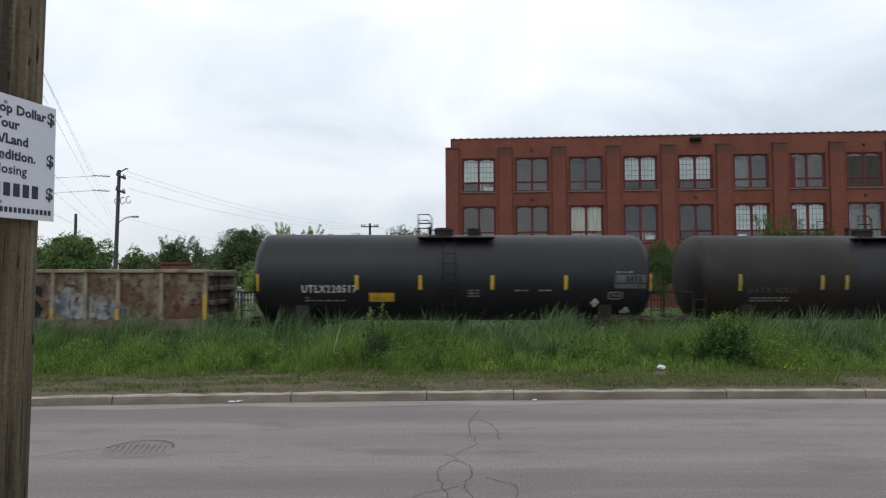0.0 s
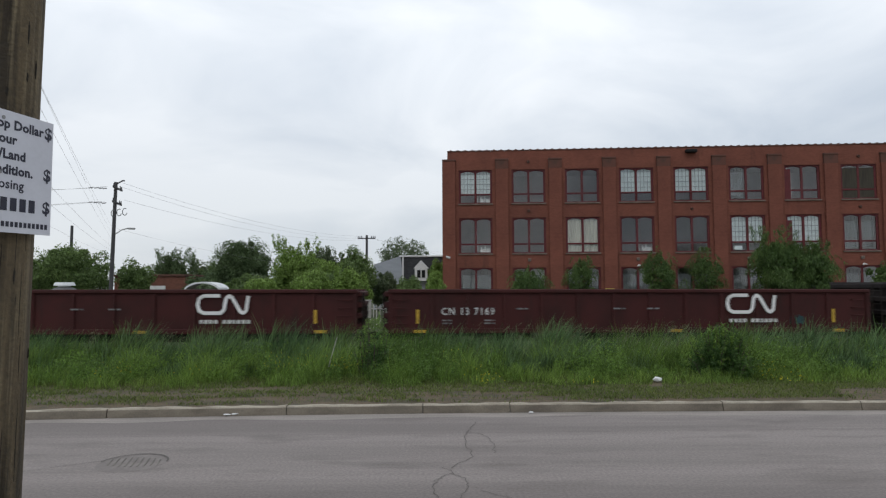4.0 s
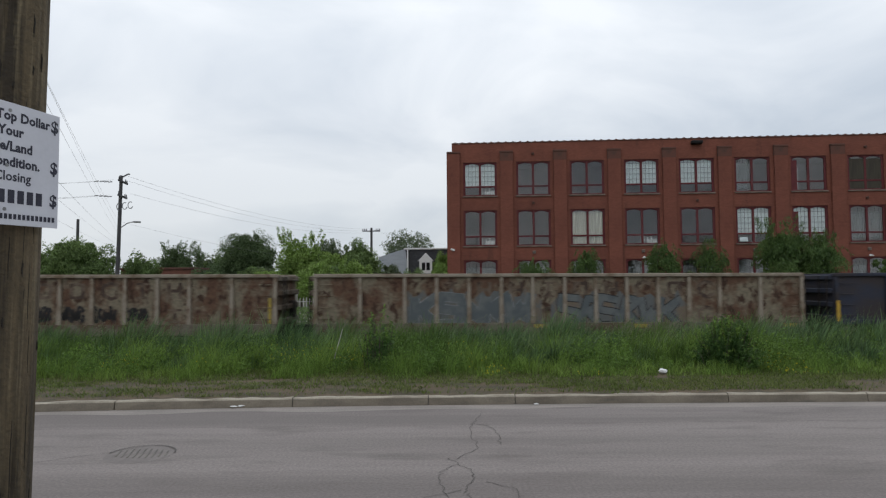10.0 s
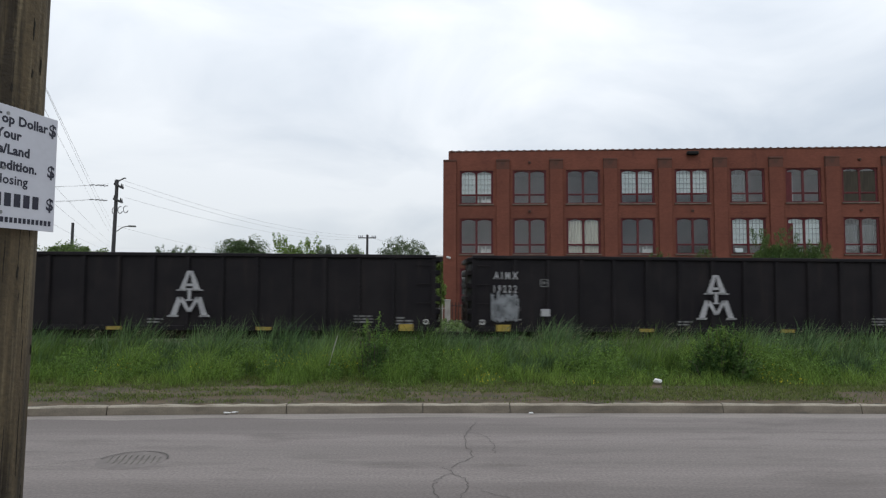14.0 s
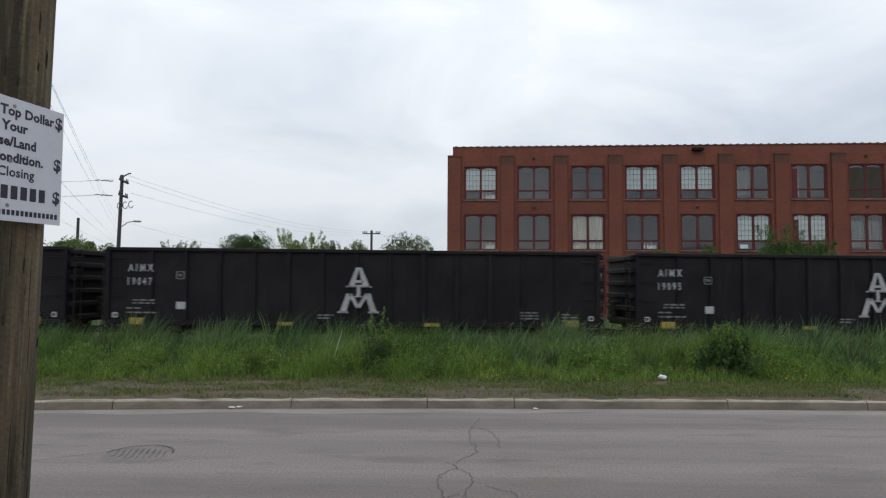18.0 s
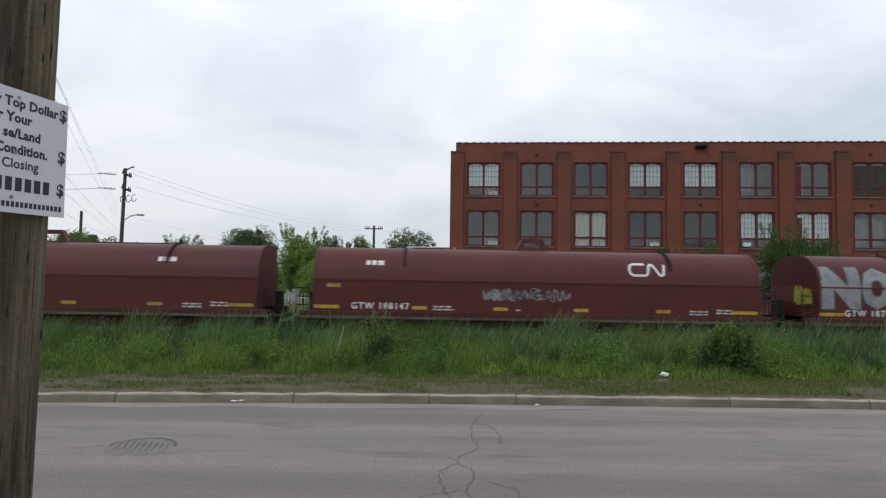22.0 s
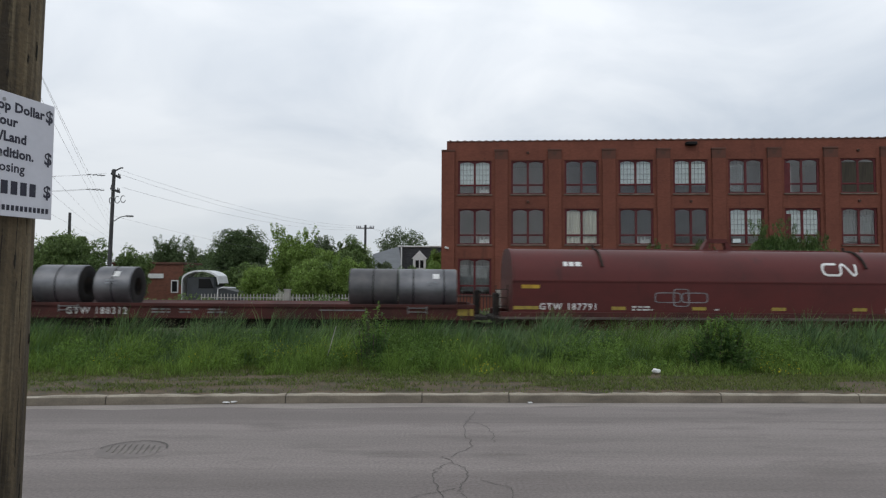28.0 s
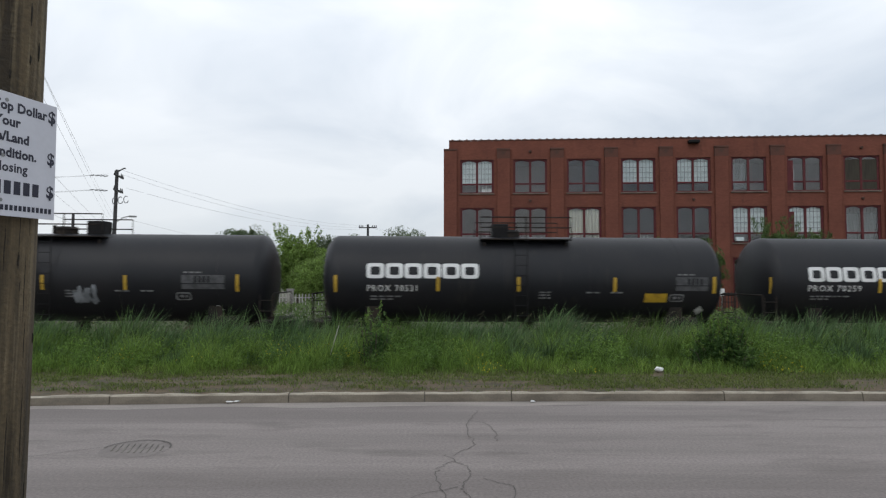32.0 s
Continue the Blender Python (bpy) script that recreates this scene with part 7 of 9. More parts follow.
for z, runs in ((1.94, ((0.412, 0.457, 3), (0.471, 0.529, 4))), (1.54, ((0.412, 0.457, 3), (0.471, 0.529, 4), (0.541, 0.586, 3)))):
    for f0, f1, n in runs:
        for i in range(n):
            c = fx(L, f0 + (f1 - f0) * (i + 0.5) / n)
            v, f = ring_shape(c, z + 0.135, 0.20, 0.28, 0.06)
            flat("letter_block", v, f, M["yellow"], t, GON, "yellow letter block", 0.012)
plate(t, fx(L, 0.424), fx(L, 0.60), 1.865, 1.885, M["cn_gon"], POST, "rule", "thin red rule", lift=0.012)
for x in (0.352, 0.412, 0.475, 0.541):
    scribble(t, fx(L, x), 1.2, 0.65, 0.22, M["pale_spray"], GON, int(x * 1000), 4, 0.03)
scribble(t, fx(L, 0.825), 1.3, 0.75, 0.75, M["pale_spray"], GON, 61, 5, 0.05)
for k in range(8):
    scribble(t, fx(L, 0.13 + 0.1 * k), 0.98, 0.9, 0.25, M["teal_spray"], GON, 70 + k, 3, 0.09, label="faded blue spray band")
flat("placard", [(fx(L, 0.908) - 0.19, 1.75), (fx(L, 0.908), 1.56), (fx(L, 0.908) + 0.19, 1.75), (fx(L, 0.908), 1.94)], [(0, 1, 2, 3)], M["offwhite"], t, GON, "white diamond placard")
for f_ in (0.004, 0.996):
    plate(t, fx(L, f_) - 0.06, fx(L, f_) + 0.06, 1.1, 1.8, M["yellow"], lambda z: -1.60)
for f_ in (0.315, 0.69):
    plate(t, fx(L, f_) - 0.25, fx(L, f_) + 0.25, 0.98, 1.1, M["yellow"], lambda z: -1.57)

t, L = rusty_gondola(-234.02, -217.64, "rusty pale gondola car with wide blue-grey graffiti", 5)
wildstyle(t, fx(L, 0.20), 1.08, 3.9, 0.95, 5, M["slate_spray"], M["pale_spray"], GON, 81, 0.30, 0.03, M["slate_haze"])
wildstyle(t, fx(L, 0.50), 1.02, 3.9, 0.95, 6, M["slate_spray"], M["dark_spray"], GON, 97, 0.22, 0.06, M["slate_haze"])
t, L = rusty_gondola(-251.49, -235.19, "rusty gondola car with grey patches and dark graffiti", 6)
patch(t, L, 0.10, 0.18, 1.5, 2.45, M["pale_spray"])
letter(t, "540", fx(L, 0.125), 1.95, 0.2, M["offwhite"], lambda z: -1.515, 0.5)
letter(t, "62", fx(L, 0.20), 1.95, 0.2, M["offwhite"], GON, 0.35)
scribble(t, fx(L, 0.105), 1.45, 1.1, 0.4, M["dark_spray"], lambda z: -1.515, 91, 5, 0.07)
for k in range(6):
    scribble(t, fx(L, 0.385 + 0.062 * k), 1.2, 0.8, 0.5, M["dark_spray"], GON, 92 + k, 4, 0.08)
t, L = rusty_gondola(-268.98, -252.68, "rusty pale gondola car with black number board", 7)
patch(t, L, 0.100, 0.178, 1.68, 2.36, M["black_gon"], "number_board", "black painted number board")
letter(t, "WC", fx(L, 0.125), 2.08, 0.19, M["offwhite"], lambda z: -1.515, 0.42)
letter(t, "54239", fx(L, 0.105), 1.76, 0.21, M["offwhite"], lambda z: -1.515, 1.1)
patch(t, L, 0.19, 0.243, 1.52, 1.84, M["wc_rib"])


# ---- the long run of tall black gondolas ----
def tall_gondola():
    t = thing("gondola_car", "tall black gondola car with large white company mark", "gondola car", "gondola cars")
    L = 16.2
    gondola_body(t, L, 1.14, 3.60, M["aim"], M["aim"], 15, 0.12, 0.08, 6)
    plate(t, fx(L, 0.1425), fx(L, 0.1605), 1.60, 1.84, M["dull_white"], POST, "white_square", "small white painted square")
    v, f = ring_shape(fx(L, 0.149), 2.70, 0.27, 0.26, 0.03)
    flat("stencil_box", v, f, M["faint"], t, POST)
    small_print(t, fx(L, 0.149) - 0.05, 2.66, 0.10, 1, 0.09, M["faint"], POST, 16)
    emblem_stack(t, fx(L, 0.506), 1.53, 1.48, M["dull_white"], lambda z: -1.585)
    small_print(t, fx(L, 0.056), 1.86, 0.7, 2, 0.05, M["faint"], POST, 11)
    small_print(t, fx(L, 0.045), 1.60, 0.92, 1, 0.05, M["faint"], POST, 12)
    small_print(t, fx(L, 0.045), 1.46, 0.92, 1, 0.05, M["faint"], POST, 17)
    small_print(t, fx(L, 0.425), 1.42, 0.5, 2, 0.05, M["faint"], POST, 13)
    small_print(t, fx(L, 0.835), 1.55, 0.6, 3, 0.05, M["faint"], POST, 14)
    small_print(t, fx(L, 0.92), 1.50, 0.6, 3, 0.05, M["faint"], POST, 15)
    for f_ in (0.065, 0.36, 0.655, 0.94):
        w = 0.23 if f_ in (0.065, 0.94) else 0.24
        h = 0.22 if f_ in (0.065, 0.94) else 0.11
        plate(t, fx(L, f_) - w, fx(L, f_) + w, 1.10, 1.10 + h, M["dull_yellow"], lambda z: -1.59)
    for f_ in (0.022, 0.98):
        v, f = ring_shape(fx(L, f_), 1.40, 0.16, 0.16, 0.035)
        flat("stencil_ring", v, f, M["offwhite"], t, lambda z: -1.585)
    return t


TALL = ((-286.53, -270.18, "19237"), (-304.01, -287.79, "19318"), (-321.47, -305.27, "19222"), (-338.83, -322.65, "19387"), (-356.3, -340.16, ""), (-373.45, -357.3, "19002"), (-390.96, -374.70, "19257"),
        (-408.35, -392.19, "19095"), (-425.76, -409.58, "19047"), (-443.20, -427.03, "19236"), (-460.62, -444.41, "19017"), (-477.79, -461.76, "19399"))
master = tall_gondola()
for i, (u0, u1, number) in enumerate(TALL):
    t = master if i == 0 else copy_thing(master, Matrix())
    TRAIN.append((t, (u0 + u1) / 2, 0.0))
for (t, _, _), (u0, u1, number) in zip(TRAIN[-len(TALL):], TALL):
    letter(t, "AIMX", fx(16.2, 0.0455), 2.82, 0.24, M["dull_white"], POST, 0.80, gap=1.65)
    letter(t, number, fx(16.2, 0.0455), 2.38, 0.235, M["dull_white"], POST, 0.76, gap=1.65)
    if number in ("19222", "19387"):
        for k in range(3):
            scribble(t, fx(16.2, 0.04), 1.4 + 0.02 * k, 0.9, 1.0 if number == "19222" else 0.6, M["pale_spray"], lambda z: -1.582, 110 + k, 6, 0.045)
        tagged(t, "tall black gondola car with white company mark and chalky graffiti")


# ---- covered coil cars ----
HOOD = [(1.45, 1.42), (1.46, 2.46)] + [(0.30 + 1.14 * math.cos(a), 2.5 + 1.04 * math.sin(a)) for a in np.linspace(0.08, math.pi / 2, 10)]


def hood_depth(z, pts=HOOD):
    for (y0, z0), (y1, z1) in zip(pts, pts[1:]):
        if z0 <= z <= z1:
            return -(y0 + (y1 - y0) * (z - z0) / max(1e-6, z1 - z0)) - 0.004
    return -1.46


def coil_car(u0, u1, label, paint, lower, mark, deck, ink, top=3.56, texts=True, arch=True, mark_f=0.06, clamps=(0.20, 0.80), hood_z=1.42):
    t, L = car("coil_car", label, "covered coil cars", u0, u1)
    k = (top - 2.5) / 1.04
    pts = [(y, z if z <= 2.5 else 2.5 + (z - 2.5) * k) for y, z in HOOD]
    depth = lambda z: hood_depth(z, pts)
    upper = [(y, z) for y, z in pts if z >= 2.4]
    low = [(1.45, hood_z), (1.46, upper[0][1])]
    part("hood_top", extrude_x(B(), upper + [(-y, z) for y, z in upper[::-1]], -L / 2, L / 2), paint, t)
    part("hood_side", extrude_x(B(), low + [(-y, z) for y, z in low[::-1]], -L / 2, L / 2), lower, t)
    for s in (-1, 1):
        part("end_band", extrude_x(B(), [(y * 1.012, z + 0.015) for y, z in upper] + [(-y * 1.012, z + 0.015) for y, z in upper[::-1]], s * (L / 2 - 0.05) - 0.05, s * (L / 2 - 0.05) + 0.06), paint, t)
        part("seam_rail", box(B(), -L / 2, L / 2, s * 1.47 - 0.015, s * 1.47 + 0.015, 2.43, 2.48), lower, t)
        part("deck_beam", box(B(), -L / 2 - 0.42, L / 2 + 0.42, s * 1.38 - 0.12, s * 1.38 + 0.12, 1.22, hood_z - 0.003, 0.02), deck, t)
        if hood_z < 1.55:
            part("sill_flange", box(B(), -L / 2 - 0.42, L / 2 + 0.42, s * 1.45 - 0.09, s * 1.45 + 0.09, 1.17, 1.255, 0.01), M["flange"], t, "dusty pale sill flange")
        part("end_deck", box(B(), min(s * L / 2, s * (L / 2 + 0.6)), max(s * L / 2, s * (L / 2 + 0.6)), -1.38, 1.38, 1.05, 1.2, 0.02), M["under"], t)
        part("end_ladder", rung_ladder(0.4, 0.9, 2.3, 5), M["under"], t).matrix_basis = pose(s * (L / 2 + 0.35) - 0.2, -1.42, 0)
        part("brake_stand", box(B(), s * (L / 2 + 0.3) - 0.1, s * (L / 2 + 0.3) + 0.1, 0.2, 0.8, 1.2, 2.0, 0.04), M["under"], t)
    part("centre_sill", box(B(), -L / 2 - 0.3, L / 2 + 0.3, -0.9, 0.9, 0.75, 1.22, 0.03), deck, t)
    if paint is M["brown_hood"]:
        for s in (-1, 1):
            x = s * (L / 2 - 0.02)
            part("end_stripe", tube(B(), [(x, -y * 1.02 - 0.03, z + 0.02) for y, z in pts[1:]], 0.05, 6), M["offwhite"], t, "pale reflective edge stripe")
    for f in clamps:
        x = fx(L, f)
        bm = B()
        tube(bm, [(x, -y - 0.05, z + 0.02) for y, z in pts if z > top - 0.66] + [(x, -0.22, top + 0.05), (x, -0.20, top + 0.16)], 0.042, 6)
        part("hood_clamp", bm, M["under"], t)
    if arch:
        bm = B()
        for s in (-1, 1):
            prism(bm, [(s * 0.52 - 0.13, top - 0.1), (s * 0.52 + 0.13, top - 0.1), (s * 0.34 + 0.07, top + 0.34), (s * 0.34 - 0.07, top + 0.34)], -0.12, 0.12)
        prism(bm, [(-0.41, top + 0.30), (0.41, top + 0.30), (0.36, top + 0.44), (-0.36, top + 0.44)], -0.12, 0.12)
        part("lifting_arch", bm, paint if lower is paint else M["under"], t)
        part("ridge_beam", box(B(), -L * 0.28, L * 0.28, -0.2, 0.2, top - 0.03, top + 0.05, 0.02), paint, t)
    running_gear(t, L + 0.9, 2.2)
    if paint is M["brown_hood"]:
        letter(t, mark, fx(L, mark_f) + 0.8, 1.32, 0.16, ink, lambda z: -1.505, 1.0)
    elif hood_z > 1.55:
        letter(t, mark, fx(L, mark_f), 1.36, 0.21, ink, lambda z: -1.505, 1.9)
    else:
        letter(t, mark, fx(L, mark_f), 1.50, 0.21, ink, depth, 1.9)
    if texts:
        for f in (0.03, 0.235, 0.415, 0.595, 0.78, 0.965):
            w = 0.42 if f in (0.03, 0.965) else 0.24
            plate(t, max(-L / 2 + 0.03, fx(L, f) - w), min(L / 2 - 0.03, fx(L, f) + w), 1.50, 1.61, M["yellow"] if texts == 1 else M["dull_yellow"], depth)
        small_print(t, fx(L, 0.265), 1.58, 0.7, 2, 0.05, M["offwhite"], depth, 3)
        small_print(t, fx(L, 0.45), 1.50, 0.5, 1, 0.05, M["offwhite"], depth, 4)
        small_print(t, fx(L, 0.84), 1.55, 0.6, 2, 0.05, M["offwhite"], depth, 5)
        small_print(t, fx(L, 0.90), 1.60, 0.55, 2, 0.05, M["offwhite"], depth, 6)
    return t, L, depth


R_, W_ = M["red_hood"], M["white"]
t, L, dp = coil_car(-493.88, -479.18, "red covered coil car with large silver graffiti", R_, R_, "GTW 187844", M["red_deck"], W_)
emblem_pair(t, fx(L, 0.705), 2.75, 1.2, 0.38, W_, dp)
for i, (x, w) in enumerate(((0.05, 1.42), (1.42, 1.14), (2.52, 1.10), (3.55, 1.05), (4.45, 1.65))):
    sprayed_word(t, "NOBEK"[i], -L / 2 + x, 1.70, w, 1.50, M["tie"], dp, 0.105, 0.010, "dark outline of the spray paint", "graffiti_outline")
    sprayed_word(t, "NOBEK"[i], -L / 2 + x + 0.035, 1.74, w - 0.07, 1.42, M["chalk_grey"], dp, 0.080, 0.016, "huge silver spray-paint letter")
for k in range(2):
    g = scribble(t, 0.15, 1.85 + 0.03 * k, 1.05, 0.62, M["lime_spray"], lambda z: 0.0, 181 + k, 4, 0.11)
    g.matrix_basis = pose(-L / 2 - 0.06, 0, 0, 0, 0, -90)
wildstyle(t, fx(L, 0.41), 1.78, 2.1, 0.80, 3, M["pale_spray"], M["dark_spray"], dp, 22, 0.22, 0.10)
scribble(t, fx(L, 0.53), 2.0, 0.6, 0.6, M["lime_spray"], dp, 23, 3, 0.08)
scribble(t, fx(L, 0.575), 1.75, 0.9, 0.3, M["offwhite"], dp, 24, 5, 0.05)
scribble(t, fx(L, 0.71), 1.8, 0.7, 0.7, M["faint"], dp, 25, 4, 0.05)
scribble(t, fx(L, 0.785), 1.85, 0.8, 0.35, M["lime_spray"], dp, 26, 4, 0.06)
scribble(t, fx(L, 0.69), 1.08, 1.5, 0.3, M["lime_spray"], lambda z: -1.51, 27, 5, 0.1)
t, L, dp = coil_car(-510.81, -495.88, "red covered coil car with a scrawl", R_, R_, "GTW 188147", M["red_deck"], W_, mark_f=0.085)
emblem_pair(t, fx(L, 0.705), 2.75, 1.2, 0.38, W_, dp)
small_print(t, fx(L, 0.115), 2.95, 1.25, 1, 0.15, W_, dp, 3)
scribble(t, fx(L, 0.375), 1.85, 3.0, 0.4, M["pale_spray"], dp, 28, 9, 0.045)
scribble(t, fx(L, 0.375), 1.85, 1.0, 0.35, M["pale_spray"], dp, 29, 5, 0.07)
plate(t, fx(L, 0.03), fx(L, 0.06), 2.2, 2.32, M["dull_yellow"], dp)
t, L, dp = coil_car(-527.65, -512.64, "clean red covered coil car", R_, R_, "GTW 187732", M["red_deck"], W_, mark_f=0.09, texts=2)
small_print(t, fx(L, 0.78), 2.95, 1.25, 1, 0.15, W_, dp, 3)
plate(t, fx(L, 0.03), fx(L, 0.065), 2.2, 2.32, M["dull_yellow"], dp)
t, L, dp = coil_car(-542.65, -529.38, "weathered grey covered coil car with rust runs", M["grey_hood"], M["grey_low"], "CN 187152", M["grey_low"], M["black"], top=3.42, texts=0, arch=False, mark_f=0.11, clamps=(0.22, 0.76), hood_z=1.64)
for f_ in (0.015, 0.39, 0.55, 0.70, 0.985):
    w = 0.25 if f_ in (0.015, 0.985) else 0.22
    plate(t, max(-L / 2 + 0.02, fx(L, f_) - w), min(L / 2 - 0.02, fx(L, f_) + w), 1.50, 1.60 if 0.1 < f_ < 0.9 else 1.70, M["yellow"], lambda z: -1.51)
flat("rust_seam", [(-L / 2, 1.645), (L / 2, 1.645), (L / 2, 1.70), (-L / 2, 1.70)], [(0, 1, 2, 3)], M["rust_paint"], t, dp, "dark rusty seam at the foot of the hood")
for k in range(24):
    x = fx(L, 0.02 + 0.041 * k) + random.Random(300 + k).uniform(-0.08, 0.08)
    plate(t, x, x + 0.045, 2.36, 2.44, M["tie"], dp, "rust_spot", "dark rust spot on the seam", 0.012)
for k in range(34):
    rr = random.Random(200 + k)
    x, z = fx(L, rr.uniform(0.03, 0.97)), rr.choice((rr.uniform(1.95, 2.4), rr.uniform(2.5, 3.1)))
    long, lean = rr.uniform(0.12, 0.42), rr.uniform(-0.07, 0.07)
    v = [(x + lean * q, z - long * q) for q in (0, 0.33, 0.66, 1)]
    flat("rust_run", v + [(p + 0.06 - 0.014 * i, q) for i, (p, q) in enumerate(v)], [(i, i + 1, i + 5, i + 4) for i in range(3)], M["rust_paint"] if k % 3 else M["tie"], t, dp, "dark rust run", 0.014)
for f_, w in ((0.225, 0.16), (0.765, 0.16), (0.46, 0.12), (0.50, 0.22), (0.545, 0.12)):
    x = fx(L, f_)
    v = [(x - w / 2 * (1 - 0.5 * q), 3.05 - 0.62 * q) for q in (0, 0.25, 0.5, 0.75, 1)]
    flat("rust_run", v + [(2 * x - p, q) for p, q in v], [(i, i + 1, i + 6, i + 5) for i in range(4)], M["rust_paint"], t, dp, "orange rust run below the fittings", 0.010)
for f_ in (0.22, 0.76):
    x = fx(L, f_)
    part("clamp_block", box(B(), x - 0.10, x + 0.10, dp(3.0) - 0.09, dp(3.0) + 0.1, 2.86, 3.10, 0.02), M["rust_paint"], t, "rusty clamp block")
bm = B()
tube(bm, [(-0.66, -0.4, 3.34), (-0.42, -0.3, 3.82), (-0.30, -0.2, 3.94), (0.30, -0.2, 3.92), (0.44, -0.3, 3.80), (0.78, -0.4, 3.34)], 0.065, 8)
part("lifting_bow", bm, M["tie"], t, "tall rusty lifting bow")
part("bow_rail", box(B(), -1.9, 2.0, -0.62, -0.5, 3.24, 3.32, 0.02), M["rust_paint"], t)
t, L, dp = coil_car(-557.04, -544.34, "brown covered coil car with blue graffiti", M["brown_hood"], M["brown_hood"], "380720", M["under"], M["faint"], top=3.36, texts=0, mark_f=0.10, clamps=(), hood_z=1.54)
for f_ in (0.175, 0.822):
    part("hood_clamp", box(B(), fx(L, f_) - 0.045, fx(L, f_) + 0.045, -1.12, -1.03, 2.86, 3.76, 0.012), M["under"], t, "dark upright clamp bar")
    part("clamp_foot", box(B(), fx(L, f_) - 0.06, fx(L, f_) + 0.06, -1.16, -0.6, 2.84, 2.98, 0.012), M["under"], t)
wildstyle(t, fx(L, 0.185), 1.64, 3.6, 0.66, 6, M["blue_spray"], M["dark_spray"], dp, 63, 0.17, 0.10, M["halo_spray"])
scribble(t, fx(L, 0.68), 1.7, 2.1, 0.5, M["pale_spray"], dp, 38, 7, 0.04)
scribble(t, fx(L, 0.04), 1.8, 0.8, 0.3, M["faint"], dp, 39, 4, 0.04)
small_print(t, fx(L, 0.62), 1.9, 0.6, 3, 0.06, M["faint"], dp, 8)
for f_ in (0.012, 0.988):
    plate(t, fx(L, f_) - 0.05, fx(L, f_) + 0.05, 1.5, 2.35, M["dull_yellow"], dp)


# ---- open coil cars and their load ----
def open_coil_car(u0, u1, label, deck, mark, ink, yellow=True, loads=(), mark_f=0.12, lift=0.0):
    t, L = car("open_coil_car", label, "open coil cars", u0, u1)
    TRAIN[-1] = (t, (u0 + u1) / 2, lift)
    for s in (-1, 1):
        part("side_beam", extrude_x(B(), [(s * 1.36, 1.14), (s * 1.44, 1.14), (s * 1.44, 1.20), (s * 1.40, 1.20), (s * 1.40, 1.53), (s * 1.46, 1.53), (s * 1.46, 1.63), (s * 1.30, 1.63), (s * 1.30, 1.53), (s * 1.36, 1.53)], -L / 2, L / 2), deck, t)
        part("trough_plate", extrude_x(B(), [(s * 0.2, 1.46), (s * 1.29, 1.62), (s * 1.29, 1.56), (s * 0.2, 1.40)], -L / 2 + 0.5, L / 2 - 0.5), deck, t)
        part("end_platform", box(B(), min(s * (L / 2 - 0.5), s * (L / 2 + 0.45)), max(s * (L / 2 - 0.5), s * (L / 2 + 0.45)), -1.4, 1.4, 1.12, 1.24, 0.02), M["under"], t)
        part("end_plate", box(B(), s * (L / 2 - 0.03) - 0.03, s * (L / 2 - 0.03) + 0.03, -1.29, 1.29, 1.2, 1.63), deck, t)
        part("corner_ladder", rung_ladder(0.4, 0.6, 1.68, 3), deck, t).matrix_basis = pose(s * (L / 2 - 0.4) - 0.2, -1.5, 0)
        part("brake_stand", box(B(), s * (L / 2 + 0.25) - 0.1, s * (L / 2 + 0.25) + 0.1, 0.3, 0.8, 1.24, 2.1, 0.04), M["under"], t)
        st = part("side_step", rung_ladder(0.6, 1.32, 1.58, 2), M["faint"], t)
        st.matrix_basis = pose(s * (L / 2 - 1.9) - 0.3, -1.45, 0)
    part("centre_sill", box(B(), -L / 2, L / 2, -0.8, 0.8, 0.78, 1.42, 0.03), M["under"], t)
    running_gear(t, L + 0.5, 2.1)
    face = lambda z: -1.405
    letter(t, mark, fx(L, mark_f), 1.27, 0.22, ink, face, 1.95)
    for i, f in enumerate((0.30, 0.36, 0.42)):
        small_print(t, fx(L, f), 1.41, 0.6, 2, 0.05, M["faint"], face, i)
    plate(t, fx(L, 0.66), fx(L, 0.76), 1.41, 1.45, M["faint"], face, "stencil_rule")
    if yellow:
        for f in (0.02, 0.98):
            plate(t, max(-L / 2 + 0.02, fx(L, f) - 0.26), min(L / 2 - 0.02, fx(L, f) + 0.26), 1.27, 1.49, M["dull_yellow"] if deck is M["red_deck"] else M["yellow"], face, lift=0.012)
    if deck is M["black_deck"]:
        for f in (0.33, 0.48, 0.63, 0.78):
            plate(t, fx(L, f) - 0.24, fx(L, f) + 0.24, 1.24, 1.34, M["yellow"], face)
    for j, (x0, x1, kind, r) in enumerate(loads):
        n, r = x1 - x0, r + 0.05
        c = thing("steel_coil", "tightly wound %s steel coil lying in the coil car" % ("grey" if kind == "coil" else "dark grey"), "steel coil", "steel coils")
        outer = [(-n / 2, 0.3), (-n / 2, r - 0.02), (-n / 2 + 0.03, r), (n / 2 - 0.03, r), (n / 2, r - 0.02), (n / 2, 0.3)]
        bm = B()
        rings = [[bm.verts.new((x, q * math.cos(2 * math.pi * i / 40), q * math.sin(2 * math.pi * i / 40))) for i in range(40)] for x, q in outer]
        for a, b in zip(rings, rings[1:] + rings[:1]):
            for i in range(40):
                bm.faces.new((a[i], b[i], b[(i + 1) % 40], a[(i + 1) % 40]))
        bmesh.ops.recalc_face_normals(bm, faces=bm.faces[:])
        part("wound_sheet", bm, M[kind], c)
        for s in (-1, 1):
            e = s * (n / 2 + 0.001)
            part("coil_end", lathe(B(), [(e, 0.305), (e + s * 0.002, 0.31), (e + s * 0.002, r - 0.03), (e, r - 0.025)][::s], 0, 40), M["black_deck"], c)
